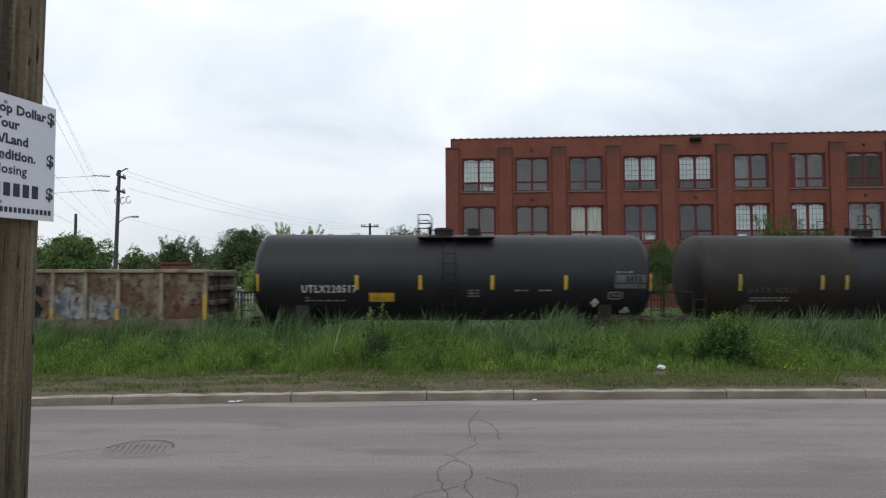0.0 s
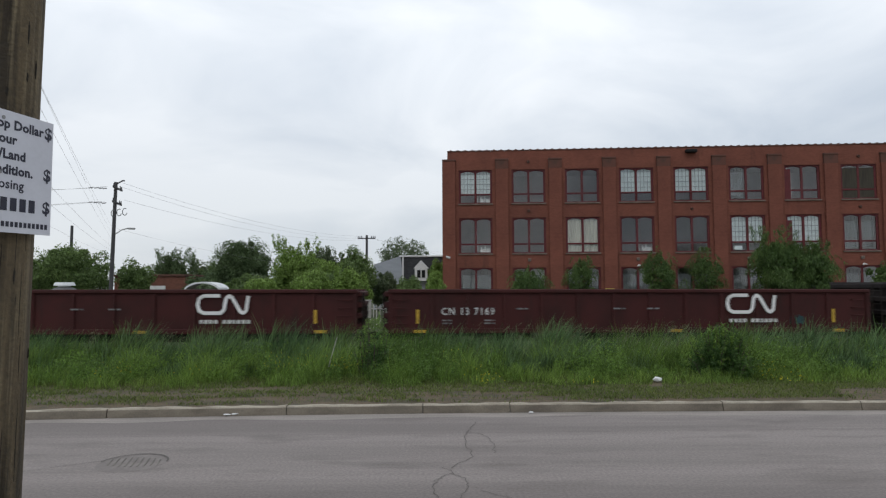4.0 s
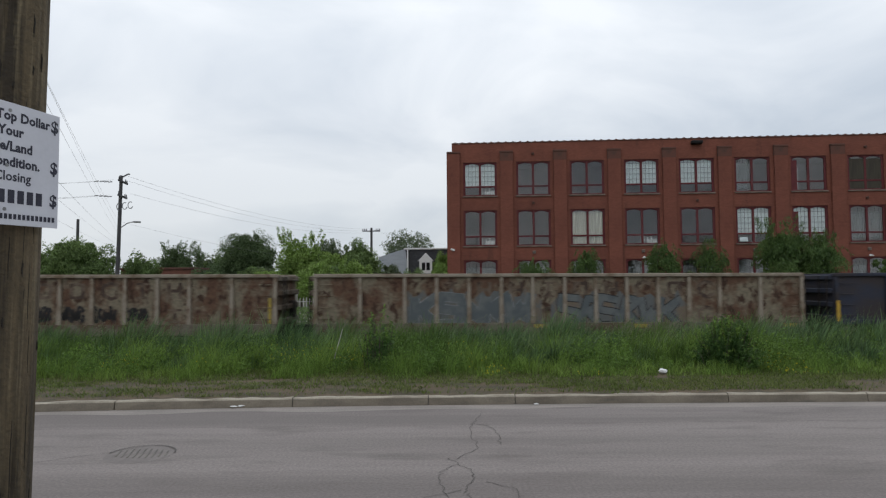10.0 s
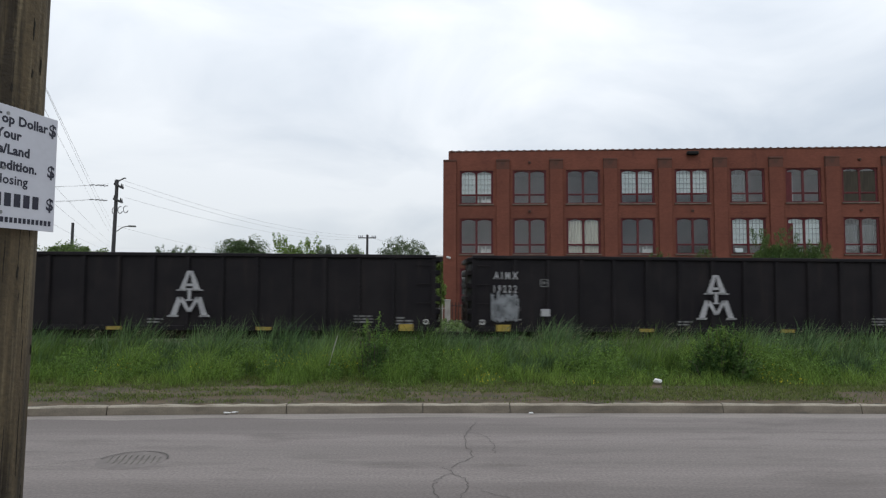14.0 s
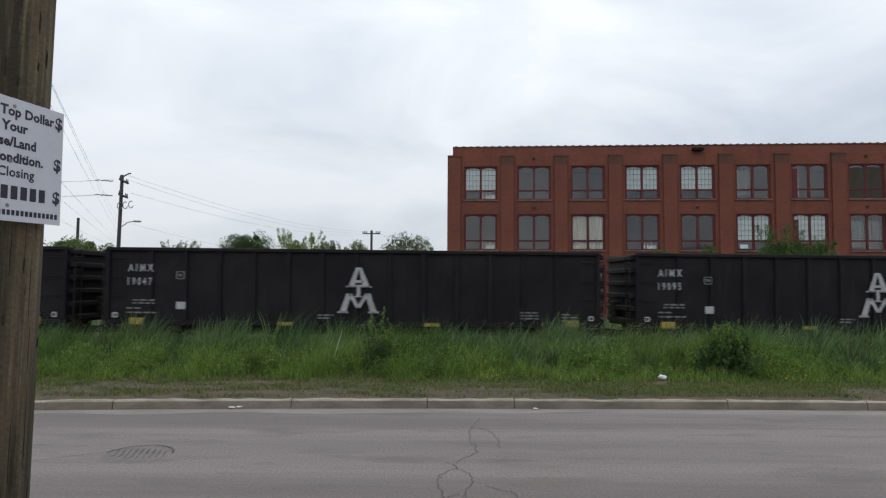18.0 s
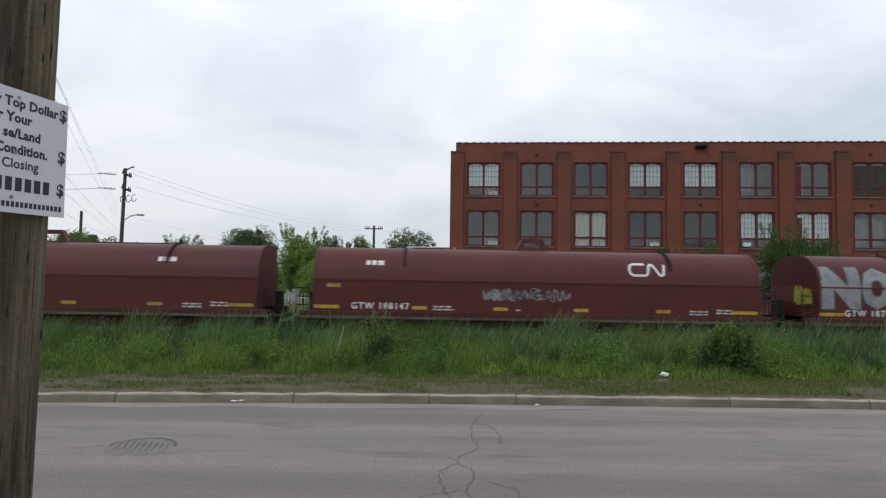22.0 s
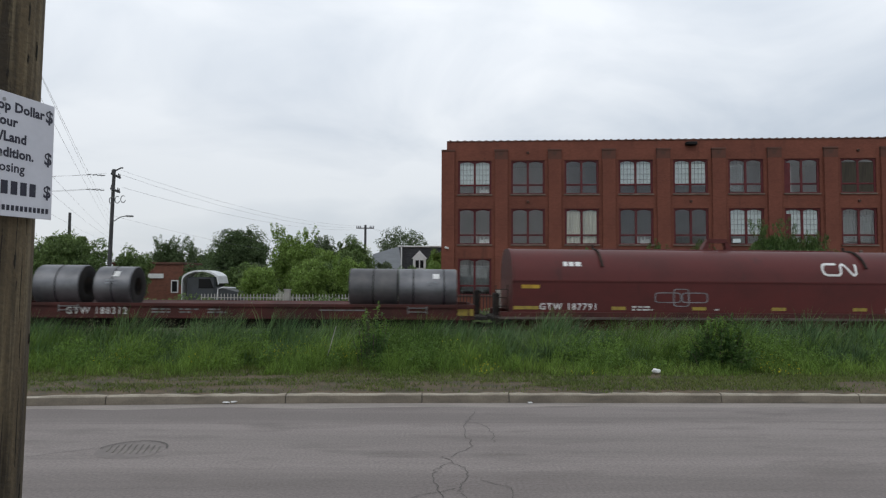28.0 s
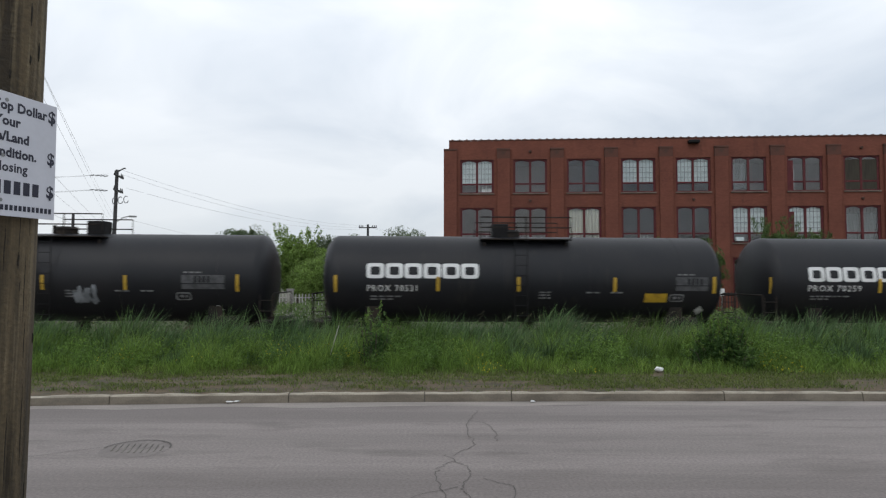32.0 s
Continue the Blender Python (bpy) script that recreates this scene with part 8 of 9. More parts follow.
        for b_ in ((0.0,) if n < 1.7 else (-0.25 * n, 0.28 * n)):
            part("strap", lathe(B(), [(b_ - 0.02, r - 0.01), (b_ - 0.02, r + 0.006), (b_ + 0.02, r + 0.006), (b_ + 0.02, r - 0.01)], 0, 40), M["black"], c)
        for q in (0.40, 0.50, 0.58):
            for s in (-1, 1):
                e = s * (n / 2 + 0.002)
                part("wrap_edge", lathe(B(), [(min(e, e - s * 0.01), q), (min(e, e - s * 0.01), q + 0.02), (max(e, e - s * 0.01), q + 0.02), (max(e, e - s * 0.01), q)], 0, 40), M["under"], c)
        rr = random.Random(j * 7 + int(u0))
        if rr.random() < 0.65:
            side = lambda z: -math.sqrt(max(0.01, r * r - z * z)) - 0.006
            x = rr.uniform(-0.3, 0.2)
            plate(c, x, x + 0.22, 0.35, 0.52, M["white"], side, "paper_tag", "white paper tag")
            small_print(c, x - 0.2, 0.2, 0.4, 2, 0.05, M["pale_spray"], side, j)
        TRAIN.append((c, (u0 + u1) / 2 + (x0 + x1) / 2, 1.46 + r - 0.015 + lift * 1.3))
    return t


first_open = open_coil_car(-573.95, -558.97, "rusty red open coil car", M["red_deck"], "GTW 188346", M["offwhite"], True,
              ((-7.3, -5.4, "coil_dark", 0.70), (-5.2, -3.6, "coil_dark", 0.70), (3.75, 5.25, "coil", 0.66), (5.75, 7.35, "coil_dark", 0.66)))
bm = B()
box(bm, 7.28, 7.40, -1.30, -0.75, 1.25, 2.25, 0.02)
box(bm, 7.05, 7.50, -1.42, -1.36, 1.20, 1.64, 0.01)
part("end_board", bm, M["red_bright"], first_open, "bright red end board")
open_coil_car(-590.76, -575.65, "black open coil car", M["black_deck"], "IC 299604", M["offwhite"], True,
              ((-7.25, -5.95, "coil_dark", 0.64), (-5.55, -4.3, "coil_dark", 0.62), (-0.12, 1.26, "coil_dark", 0.60), (4.45, 5.75, "coil", 0.62), (5.9, 7.2, "coil_dark", 0.62)), lift=0.08)
open_coil_car(-607.3, -592.35, "rusty red open coil car", M["red_deck"], "", M["faint"], True,
              ((-7.0, -5.3, "coil", 0.64), (-4.9, -3.3, "coil_dark", 0.64), (3.3, 4.9, "coil", 0.64), (5.05, 7.0, "coil_dark", 0.66)))
open_coil_car(-621.32, -608.4, "grey open coil car", M["grey_low"], "LRS 166683", M["black"], False,
              ((-5.9, -4.1, "coil", 0.64), (-3.95, -2.2, "coil_dark", 0.64), (2.6, 4.2, "coil", 0.64), (4.5, 6.1, "coil_dark", 0.64)), 0.14)
t, L, dp = coil_car(-637.44, -622.22, "red covered coil car with a chalk face drawing", R_, R_, "GTW 187791", M["red_deck"], W_, texts=2)
emblem_pair(t, fx(L, 0.70), 2.72, 1.2, 0.38, W_, dp)
small_print(t, fx(L, 0.115), 2.95, 1.25, 1, 0.15, W_, dp, 3)
for cx, w in ((0.345, 0.9), (0.375, 0.55), (0.405, 0.9)):
    v, f = ring_shape(fx(L, cx), 1.92, w, 0.35 if w > 0.6 else 0.6, 0.035)
    flat("chalk_drawing", v, f, M["pale_spray"], t, dp, "white chalk drawing of plain ovals", 0.012)
plate(t, fx(L, 0.02), fx(L, 0.06), 2.2, 2.32, M["yellow"], dp)
open_coil_car(-653.76, -638.69, "rusty red open coil car", M["red_deck"], "GTW 188312", M["offwhite"], True,
              ((-7.25, -5.75, "coil", 0.66), (-5.25, -4.05, "coil", 0.64), (3.3, 4.95, "coil_dark", 0.64), (5.0, 7.0, "coil", 0.64)))


# ---- covered hopper ----
def hopper_car(u0, u1):
    t, L = car("covered_hopper_car", "grey covered hopper car with black spray lettering", "covered hopper cars", u0, u1)
    a = L / 2
    side = [(-a + 1.25, 1.48), (a - 1.25, 1.48), (a - 1.15, 2.2), (a - 0.95, 2.6), (a - 0.5, 3.0), (a - 0.12, 3.2), (a - 0.12, 4.02), (-a + 0.12, 4.02), (-a + 0.12, 3.2), (-a + 0.5, 3.0), (-a + 0.95, 2.6), (-a + 1.15, 2.2)]
    for y0, y1 in ((-1.52, -1.49), (1.49, 1.52)):
        part("side_sheet", prism(B(), side, y0, y1), M["hopper"], t)
    for s in (-1, 1):
        bm = B()
        v = [bm.verts.new(p) for p in ((s * (a - 0.2), -1.48, 3.3), (s * (a - 0.2), 1.48, 3.3), (s * (a - 1.6), 1.48, 1.55), (s * (a - 1.6), -1.48, 1.55))]
        bm.faces.new(v if s > 0 else v[::-1])
        part("slope_sheet", bm, M["hopper"], t)
        part("end_sheet", box(B(), s * (a - 0.17) - 0.03, s * (a - 0.17) + 0.03, -1.48, 1.48, 3.3, 4.05), M["hopper"], t)
        part("eave_rail", box(B(), -a, a, s * 1.52 - 0.06, s * 1.52 + 0.06, 4.0, 4.13, 0.02), M["hopper"], t)
        part("side_sill", box(B(), -a, a, s * 1.46 - 0.07, s * 1.46 + 0.07, 1.32, 1.49, 0.02), M["hopper"], t)
        for x in (-a + 1.35, a - 1.35):
            part("jacking_pad", box(B(), x - 0.35, x + 0.35, s * 1.4 - 0.1, s * 1.4 + 0.1, 1.05, 1.318, 0.03), M["hopper"], t)
        for x in np.linspace(-a + 2.35, a - 2.35, 7):
            part("side_seam", box(B(), x - 0.015, x + 0.015, s * 1.525 - 0.006, s * 1.525 + 0.006, 1.5, 3.98), M["hopper"], t)
        part("running_board", box(B(), -a + 0.2, a - 0.2, s * 0.75 - 0.3, s * 0.75 + 0.3, 4.52, 4.57), M["hopper_dark"], t)
        part("board_edge", box(B(), -a + 0.2, a - 0.2, s * 1.08 - 0.02, s * 1.08 + 0.02, 4.5, 4.60), M["hopper"], t)
        for x in np.linspace(-a + 0.9, a - 0.7, 14):
            part("board_bracket", box(B(), x - 0.06, x + 0.06, s * 1.12 - 0.05, s * 1.12 + 0.05, 4.2, 4.62, 0.01), M["hopper"], t)
        for x in (-a + 0.05, a - 0.05):
            part("corner_post", box(B(), x - 0.04, x + 0.04, s * 1.52 - 0.04, s * 1.52 + 0.04, 1.0, 4.0), M["hopper"], t)
        for x in (-a + 0.42, -a + 0.80, a - 0.42, a - 0.80):
            part("end_post", box(B(), x - 0.035, x + 0.035, s * 1.15 - 0.035, s * 1.15 + 0.035, 1.3, 2.75 if abs(x) < a - 0.6 else 3.1), M["hopper"], t)
        for x in (-a + 0.08, a - 0.86):
            lad = part("ladder", rung_ladder(0.75, 1.3, 3.1, 4), M["hopper"], t)
            lad.matrix_basis = pose(x, s * 1.55, 0)
    part("roof", extrude_x(B(), [(-1.52, 4.13), (-0.9, 4.42), (0, 4.48), (0.9, 4.42), (1.52, 4.13)], -a + 0.1, a - 0.1), M["hopper"], t)
    for i in range(8):
        x = -a + 1.6 + i * (L - 3.2) / 7
        part("hatch", cyl(B(), (x, 0, 4.44), (x, 0, 4.6), 0.36, n=14), M["hopper"], t)
    for x in (-4.2, -1.4, 1.4, 4.2):
        part("discharge_chute", prism(B(), [(x - 1.2, 1.32), (x - 0.4, 0.55), (x + 0.4, 0.55), (x + 1.2, 1.32)], -1.2, 1.2), M["hopper_dark"], t)
    part("centre_sill", box(B(), -a, a, -0.3, 0.3, 0.8, 1.3), M["under"], t)
    part("brake_wheel", tube(B(), [(-a - 0.12, 0.5 + 0.28 * math.cos(q), 2.2 + 0.28 * math.sin(q)) for q in np.linspace(0, 6.28, 13)], 0.02, 5), M["hopper_dark"], t)
    running_gear(t, L, 1.8)
    face = lambda z: -1.522
    letter(t, "BNGX", fx(L, 0.079), 2.70, 0.25, M["dark_spray"], face, 0.95)
    letter(t, "31685", fx(L, 0.080), 2.22, 0.25, M["dark_spray"], face, 0.95)
    small_print(t, fx(L, 0.08), 2.0, 0.9, 2, 0.05, M["hopper_dark"], face, 2)
    bubbles(t, fx(L, 0.175), 1.50, 2.2, 1.0, 6, M["dark_spray"], face, 141, 0.075)
    bubbles(t, fx(L, 0.32), 1.50, 2.2, 1.0, 7, M["dark_spray"], face, 147, 0.075, True)
    scribble(t, fx(L, 0.785), 1.95, 1.0, 0.45, M["dark_spray"], face, 150, 6, 0.05)
    plate(t, fx(L, 0.822), fx(L, 0.846), 1.62, 1.85, M["black"], face, "data_panel", "small black stencil panel")
    for f in (0.066, 0.60, 0.765, 0.94):
        plate(t, fx(L, f) - 0.05, fx(L, f) + 0.05, 1.7, 2.4, M["reflector_worn"], face, "reflector")
    scribble(t, fx(L, 0.03), 2.9, 0.4, 0.35, M["blue_spray"], face, 152, 3, 0.05)


hopper_car(-672.71, -655.15)
tank_car(-688.58, -674.20, "black tank car with worn pale lettering", 1.51, 2.42, M["tank"], "ACFX 71461", ((0.853, 1.27, 0.16),), mark_at=(0.07, 1.92, 0.2, 2.1), reflect=(0.015, 0.243, 0.424, 0.616, 0.746, 0.972), panel=(0.864, 0.937), plate_at=(0.685, 0.73, 1.65),
         style=2, platform=(0.43, 0.59), vent=0.46, ink=M["dim_stencil"])
tank_car(-706.02, -690.33, "dusty brown-black tank car with pale lettering", 1.52, 2.45, M["tank_brown"], "PROX 76469", ((0.88, 1.75, 0.16), (0.935, 1.52, 0.17)), mark_at=(0.082, 2.0, 0.2, 1.75), reflect=(0.012, 0.20, 0.38, 0.61, 0.82, 0.985),
         panel=(0.90, 0.97), plate_at=(0.622, 0.665, 1.98), style=2, platform=(0.41, 0.58), vent=0.55)
t, L, dp = tank_car(-722.87, -707.33, "black tank car with white company mark and scrawl", 1.52, 2.45, M["tank"], "PROX 70259", ((0.93, 1.42, 0.16),), mark_at=(0.085, 2.10, 0.2, 1.85), reflect=(0.012, 0.245, 0.445, 0.56, 0.77, 0.975),
                     panel=(0.85, 0.925), plate_at=(0.783, 0.828, 2.12), style=2, platform=(0.43, 0.595), emblem=(0.085, 2.42, 3.6, 6))
scribble(t, fx(L, 0.635), 1.62, 1.4, 0.5, M["offwhite"], dp, 160, 6, 0.06)
small_print(t, fx(L, 0.61), 2.28, 0.75, 2, 0.06, M["faint"], dp, 9)
tank_car(-737.97, -724.22, "black tank car with white company mark", 1.51, 2.45, M["tank"], "PROX 70531", ((0.932, 1.42, 0.17),), mark_at=(0.115, 2.05, 0.2, 1.65), reflect=(0.04, 0.285, 0.48, 0.715, 0.96), panel=(0.865, 0.945), plate_at=(0.79, 0.845, 1.7),
         style=1, platform=(0.39, 0.615), emblem=(0.112, 2.47, 3.75, 6), vent=0.447)
t, L, dp = tank_car(-753.5, -739.64, "black tank car with chalky scrawl", 1.51, 2.45, M["tank"], "", ((0.88, 1.40, 0.17),), mark_at=(0.1, 2.0, 0.2, 1.7), reflect=(0.04, 0.285, 0.48, 0.67, 0.93), panel=(0.80, 0.90), style=1, platform=(0.42, 0.60))
scribble(t, fx(L, 0.55), 1.6, 0.8, 0.6, M["pale_spray"], dp, 170, 4, 0.09)


# ---- the weedy verge ----
def verge_points(rng, n, d0, d1, x0=-11.5, x1=12.5, power=1.0):
    d = d0 + (d1 - d0) * rng.uniform(0, 1, n) ** power
    x = rng.uniform(x0, x1, n) * (0.55 + 0.45 * (d + 8.4) / 16.0)
    y = KERB_Y + KERB_K * x + d
    # nothing tall grows close before the bag in the grass
    keep = (np.abs(x - 0.341 * y) > 0.09) | (d < 1.2) | (y > 10.45)
    x, y, d = x[keep], y[keep], d[keep]
    z = np.array([ground_z(a, b) for a, b in zip(x, y)])
    return np.stack((x, y, z), 1), d


def patchy(pts, scale, seed):
    return np.array([noise.noise(Vector((p[0] * scale, p[1] * scale * 0.6, seed))) for p in pts])


def left_side(pts):
    """Where the strip behind the kerb is trodden bare."""
    return 1 / (1 + np.exp((pts[:, 0] - 0.4) * 1.6))


def make_weeds():
    rng = np.random.default_rng(11)
    # tall grass, highest in the ditch, shorter to the kerb, in tufts of uneven height
    pts, d = verge_points(rng, 88000, 2.9, 8.6, power=1.3)
    pn = patchy(pts, 0.5, 3.0)
    front = np.clip((d - 2.8 - 0.5 * pn) / 1.4, 0, 1)
    clump = patchy(pts, 1.5, 31.0) + 0.6 * patchy(pts, 4.5, 17.0)
    h = (0.27 + 0.50 * front) * np.clip(1 + 0.30 * pn + 0.85 * clump, 0.25, 1.55) * rng.uniform(0.55, 1.15, len(pts)) + 0.028 * np.clip(d - 4, 0, 4)
    lean = np.stack((rng.normal(0.13, 0.17, len(pts)), rng.normal(-0.02, 0.14, len(pts))), 1)
    w = rng.uniform(0.008, 0.018, len(pts))
    bluish = patchy(pts, 0.35, 9.0) + 0.10 * np.clip(d - 3.6, -1.5, 2) + rng.normal(0, 0.10, len(pts)) > 0.02
    ob = put("tall_grass", blade_mesh("tall_grass", pts[~bluish], h[~bluish], w[~bluish], lean[~bluish], M["grass"], rng))
    tagged(ob, "tall green grass leaning in the wind", "grass", kind="stuff")
    ob = put("reeds", blade_mesh("reeds", pts[bluish], h[bluish] * 1.05, w[bluish] * 1.25, lean[bluish], M["reed"], rng))
    tagged(ob, "blue-green reed grass beside the railway", "grass", kind="stuff")
    # soft light green meadow grass in front of it, heaped in cushions
    pts, d = verge_points(rng, 62000, 1.55, 4.3, power=0.95)
    cushion = patchy(pts, 1.1, 51.0) + 0.7 * patchy(pts, 3.2, 52.0)
    keep = (rng.uniform(0, 1, len(pts)) < 0.58 + 1.6 * cushion) & (d > 1.50 + 0.12 * left_side(pts))
    pts, d, cushion = pts[keep], d[keep], cushion[keep]
    h = np.clip(0.06 + 0.24 * (d - 1.55), 0.05, 0.44) * np.clip(1 + 1.5 * cushion, 0.2, 1.9) * rng.uniform(0.5, 1.2, len(pts))
    ob = put("meadow_grass", blade_mesh("meadow_grass", pts, h, rng.uniform(0.006, 0.012, len(pts)), rng.normal(0.05, 0.34, (len(pts), 2)), M["meadow"], rng))
    tagged(ob, "soft light green meadow grass on the verge", "grass", kind="stuff")
    # nodding plume grass, taller than the rest, in loose clumps
    seeds, sd = verge_points(rng, 300, 3.4, 7.2)
    keep = patchy(seeds, 0.45, 61.0) + 0.45 * np.exp(-((seeds[:, 0] - 2.6) / 2.4) ** 2) > 0.02
    pts = np.repeat(seeds[keep], 9, 0)
    n = len(pts)
    pts = pts + rng.normal(size=(n, 3)) * np.array([0.10, 0.10, 0])
    hh = rng.uniform(0.58, 0.94, n)
    ob = put("plume_grass", blade_mesh("plume_grass", pts, hh, rng.uniform(0.010, 0.020, n), np.stack((rng.normal(0.30, 0.18, n), rng.normal(-0.05, 0.12, n)), 1), M["plume"], rng))
    tagged(ob, "tall nodding plume grass bent by the wind", "grass", kind="stuff")
    # stalks with pale seed heads standing over the rest
    pts, d = verge_points(rng, 700, 3.6, 7.5)
    keep = patchy(pts, 0.55, 21.0) + 0.35 * np.exp(-((pts[:, 0] - 2.2) / 1.8) ** 2) > 0.12
    pts = pts[keep]
    n = len(pts)
    hh = rng.uniform(0.78, 1.15, n)
    lean = np.stack((rng.normal(0.30, 0.10, n), rng.normal(0, 0.06, n)), 1)
    ob = put("seeding_grass", blade_mesh("seeding_grass", pts, hh, np.full(n, 0.012), lean, M["seed"], rng))
    tagged(ob, "pale seed stalks above the tall grass", "grass", kind="stuff")
    tips = pts + np.stack((lean[:, 0] * hh * 0.95, lean[:, 1] * hh, hh * 0.90), 1)
    along = rng.uniform(-1, 1, (12 * n, 1)) * np.array([0.085, 0.0, 0.055])
    rep = np.repeat(tips, 12, 0) + along + rng.normal(size=(12 * n, 3)) * 0.007
    tagged(put("seed_heads", leaf_mesh("seed_heads", rep, 0.014, M["seed"], rng)), "pale feathery seed heads of the grass", "grass", kind="stuff")
    # upright leafy weeds in drifts before the tall grass
    seeds, sd = verge_points(rng, 5600, 1.9, 4.6, power=0.9)
    drift = patchy(seeds, 0.8, 5.0) + 0.6 * patchy(seeds, 2.6, 6.0) + rng.normal(0, 0.10, len(seeds))
    keep = (drift > 0.0) & (sd > 1.9 + 0.1 * left_side(seeds))
    seeds, sd, drift = seeds[keep], sd[keep], drift[keep]
    tall = np.clip(0.10 + 0.17 * (sd - 1.7) + 0.35 * drift, 0.08, 0.62) * rng.uniform(0.7, 1.25, len(seeds))
    each = 26
    up = rng.uniform(0.12, 1.0, (len(seeds), each))
    spread = 0.055 * (1.25 - 0.9 * up) * np.clip(tall / 0.35, 0.6, 1.4)[:, None]
    turn = rng.uniform(0, 2 * math.pi, (len(seeds), each))
    pts = np.stack((seeds[:, :1] + spread * np.cos(turn) + 0.10 * up * tall[:, None], seeds[:, 1:2] + spread * np.sin(turn), seeds[:, 2:] + up * tall[:, None]), 2).reshape(-1, 3)
    tagged(put("broad_weeds", leaf_mesh("broad_weeds", pts, 0.026, M["herb"], rng, 0.2, 0.30)), "drifts of light green broad-leaved weeds", "weeds", kind="stuff")
    # mown strip behind the kerb, thin over bare soil
    pts, d = verge_points(rng, 100000, 0.22, 2.7, x0=-14, x1=14)
    pn = np.array([noise.noise(Vector((p[0] * 0.55, p[1] * 2.4, 7.0))) + 0.5 * noise.noise(Vector((p[0] * 2.2, p[1] * 5.0, 8.0))) for p in pts])
    keep = (d - 0.25) / 1.1 + 1.7 * pn + rng.normal(0, 0.12, len(pts)) > 0.05 + 0.72 * left_side(pts)
    keep &= rng.uniform(0, 1, len(pts)) < 0.72
    pts, d = pts[keep], d[keep]
    n = len(pts)
    hh = rng.uniform(0.02, 0.055, n) * (1 + 1.2 * np.clip(d - 1.5, 0, 1.2))
    ob = put("short_grass", blade_mesh("short_grass", pts, hh, rng.uniform(0.006, 0.013, n), rng.normal(0, 0.5, (n, 2)), M["lawn"], rng))
    tagged(ob, "short worn grass behind the kerb", "grass", kind="stuff")
    # scattered tufts over the bare soil and along the kerb
    seeds, sd = verge_points(rng, 750, 0.14, 1.7, x0=-14, x1=14)
    pts = np.repeat(seeds, 16, 0) + rng.normal(size=(16 * len(seeds), 3)) * np.array([0.11, 0.045, 0])
    n = len(pts)
    ob = put("grass_tufts", blade_mesh("grass_tufts", pts, rng.uniform(0.015, 0.06, n), rng.uniform(0.006, 0.012, n), rng.normal(0, 0.6, (n, 2)), M["lawn"], rng))
    tagged(ob, "scattered grass tufts on bare soil", "grass", kind="stuff")
    # yellow flowers
    pts, d = verge_points(rng, 5200, 1.5, 3.6)
    pn = patchy(pts, 0.8, 15.0) + 0.25 * np.exp(-((pts[:, 0] - 3.0) / 0.7) ** 2) + 0.18 * np.exp(-((pts[:, 0] + 3.6) / 1.6) ** 2)
    keep = pn + rng.normal(0, 0.05, len(pts)) > 0.31
    pts, d = pts[keep], d[keep]
    pts[:, 2] += 0.06 + 0.22 * np.clip(d - 1.5, 0, 2) * rng.uniform(0.5, 1.2, len(pts))
    tagged(put("yellow_flowers", leaf_mesh("yellow_flowers", pts, 0.016, M["flower"], rng)), "small yellow wild flowers in the grass", "flowers", kind="stuff")


def shrub(label, x, y, foot, top, w, seed, leafm, stems, leaf, light=0.25):
    """A bushy weed: many leafy stems that fan out from one foot."""
    rng = np.random.default_rng(seed)
    t = thing("shrub", label, "shrub", m=pose(x, y, foot))
    h = top - foot
    bm = B()
    pts, tips = [], []
    for i in range(stems):
        q = rng.uniform(0, 2 * math.pi)
        r = math.sqrt(rng.uniform(0, 1)) * (0.9 + 0.32 * math.sin(2 * q + seed) + 0.2 * math.sin(5 * q)) * (1.25 if i % 11 == 0 else 1)
        tip = np.array([r * math.cos(q) * w / 2, r * math.sin(q) * w / 2, h * max(0.35, 1.02 - 0.42 * r * r) * rng.uniform(0.55, 1.08)])
        tip = tip + np.array([0.02 * tip[2], 0, h * 0.20 * (i % 17 == 3)])
        base = np.array([r * math.cos(q) * w * 0.30, r * math.sin(q) * w * 0.30, 0.0])
        mid = (base + tip) / 2 + np.array([0, 0, h * 0.12])
        if i % 3 == 0:
            tube(bm, [tuple(base), tuple(mid), tuple(tip)], 0.005, 4)
        n = int(46 * (0.5 + tip[2] / h))
        k = rng.uniform(0.03, 1, n)[:, None]
        p = (1 - k) ** 2 * base + 2 * k * (1 - k) * mid + k * k * tip
        p = p + rng.normal(size=(n, 3)) * 0.030 * (1.25 - 0.8 * k)
        # leaves near the stem tips get a lighter green
        young = (k[:, 0] > 0.72) & (rng.uniform(0, 1) < light * 2)
        pts.append(p[~young])
        tips.append(p[young])
    put("foliage", leaf_mesh("foliage", np.concatenate(pts), leaf * 1.35, leafm, rng, 0.5, 0.26), t)
    put("young_leaves", leaf_mesh("young_leaves", np.concatenate(tips), leaf * 1.3, M["herb"], rng, 0.2, 0.26), t, None, "light green leaves at the stem tips")
    part("branchwork", bm, M["bark"], t)


make_weeds()
shrub("dense green shrub in the tall grass", 4.80, 10.85, 0.05, 0.96, 1.02, 41, M["bush"], 300, 0.025, 0.22)
shrub("slim green sapling in the grass", -1.16, 11.05, 0.02, 1.13, 0.80, 43, M["bush"], 66, 0.022, 0.35)
st = thing("stick", "pale weathered stick leaning in the weeds", "stick")
part("shaft", cyl(B(), (-2.00, 11.0, 0.0), (-1.80, 11.2, 0.80), 0.009, 0.006, 8), M["concrete"], st)


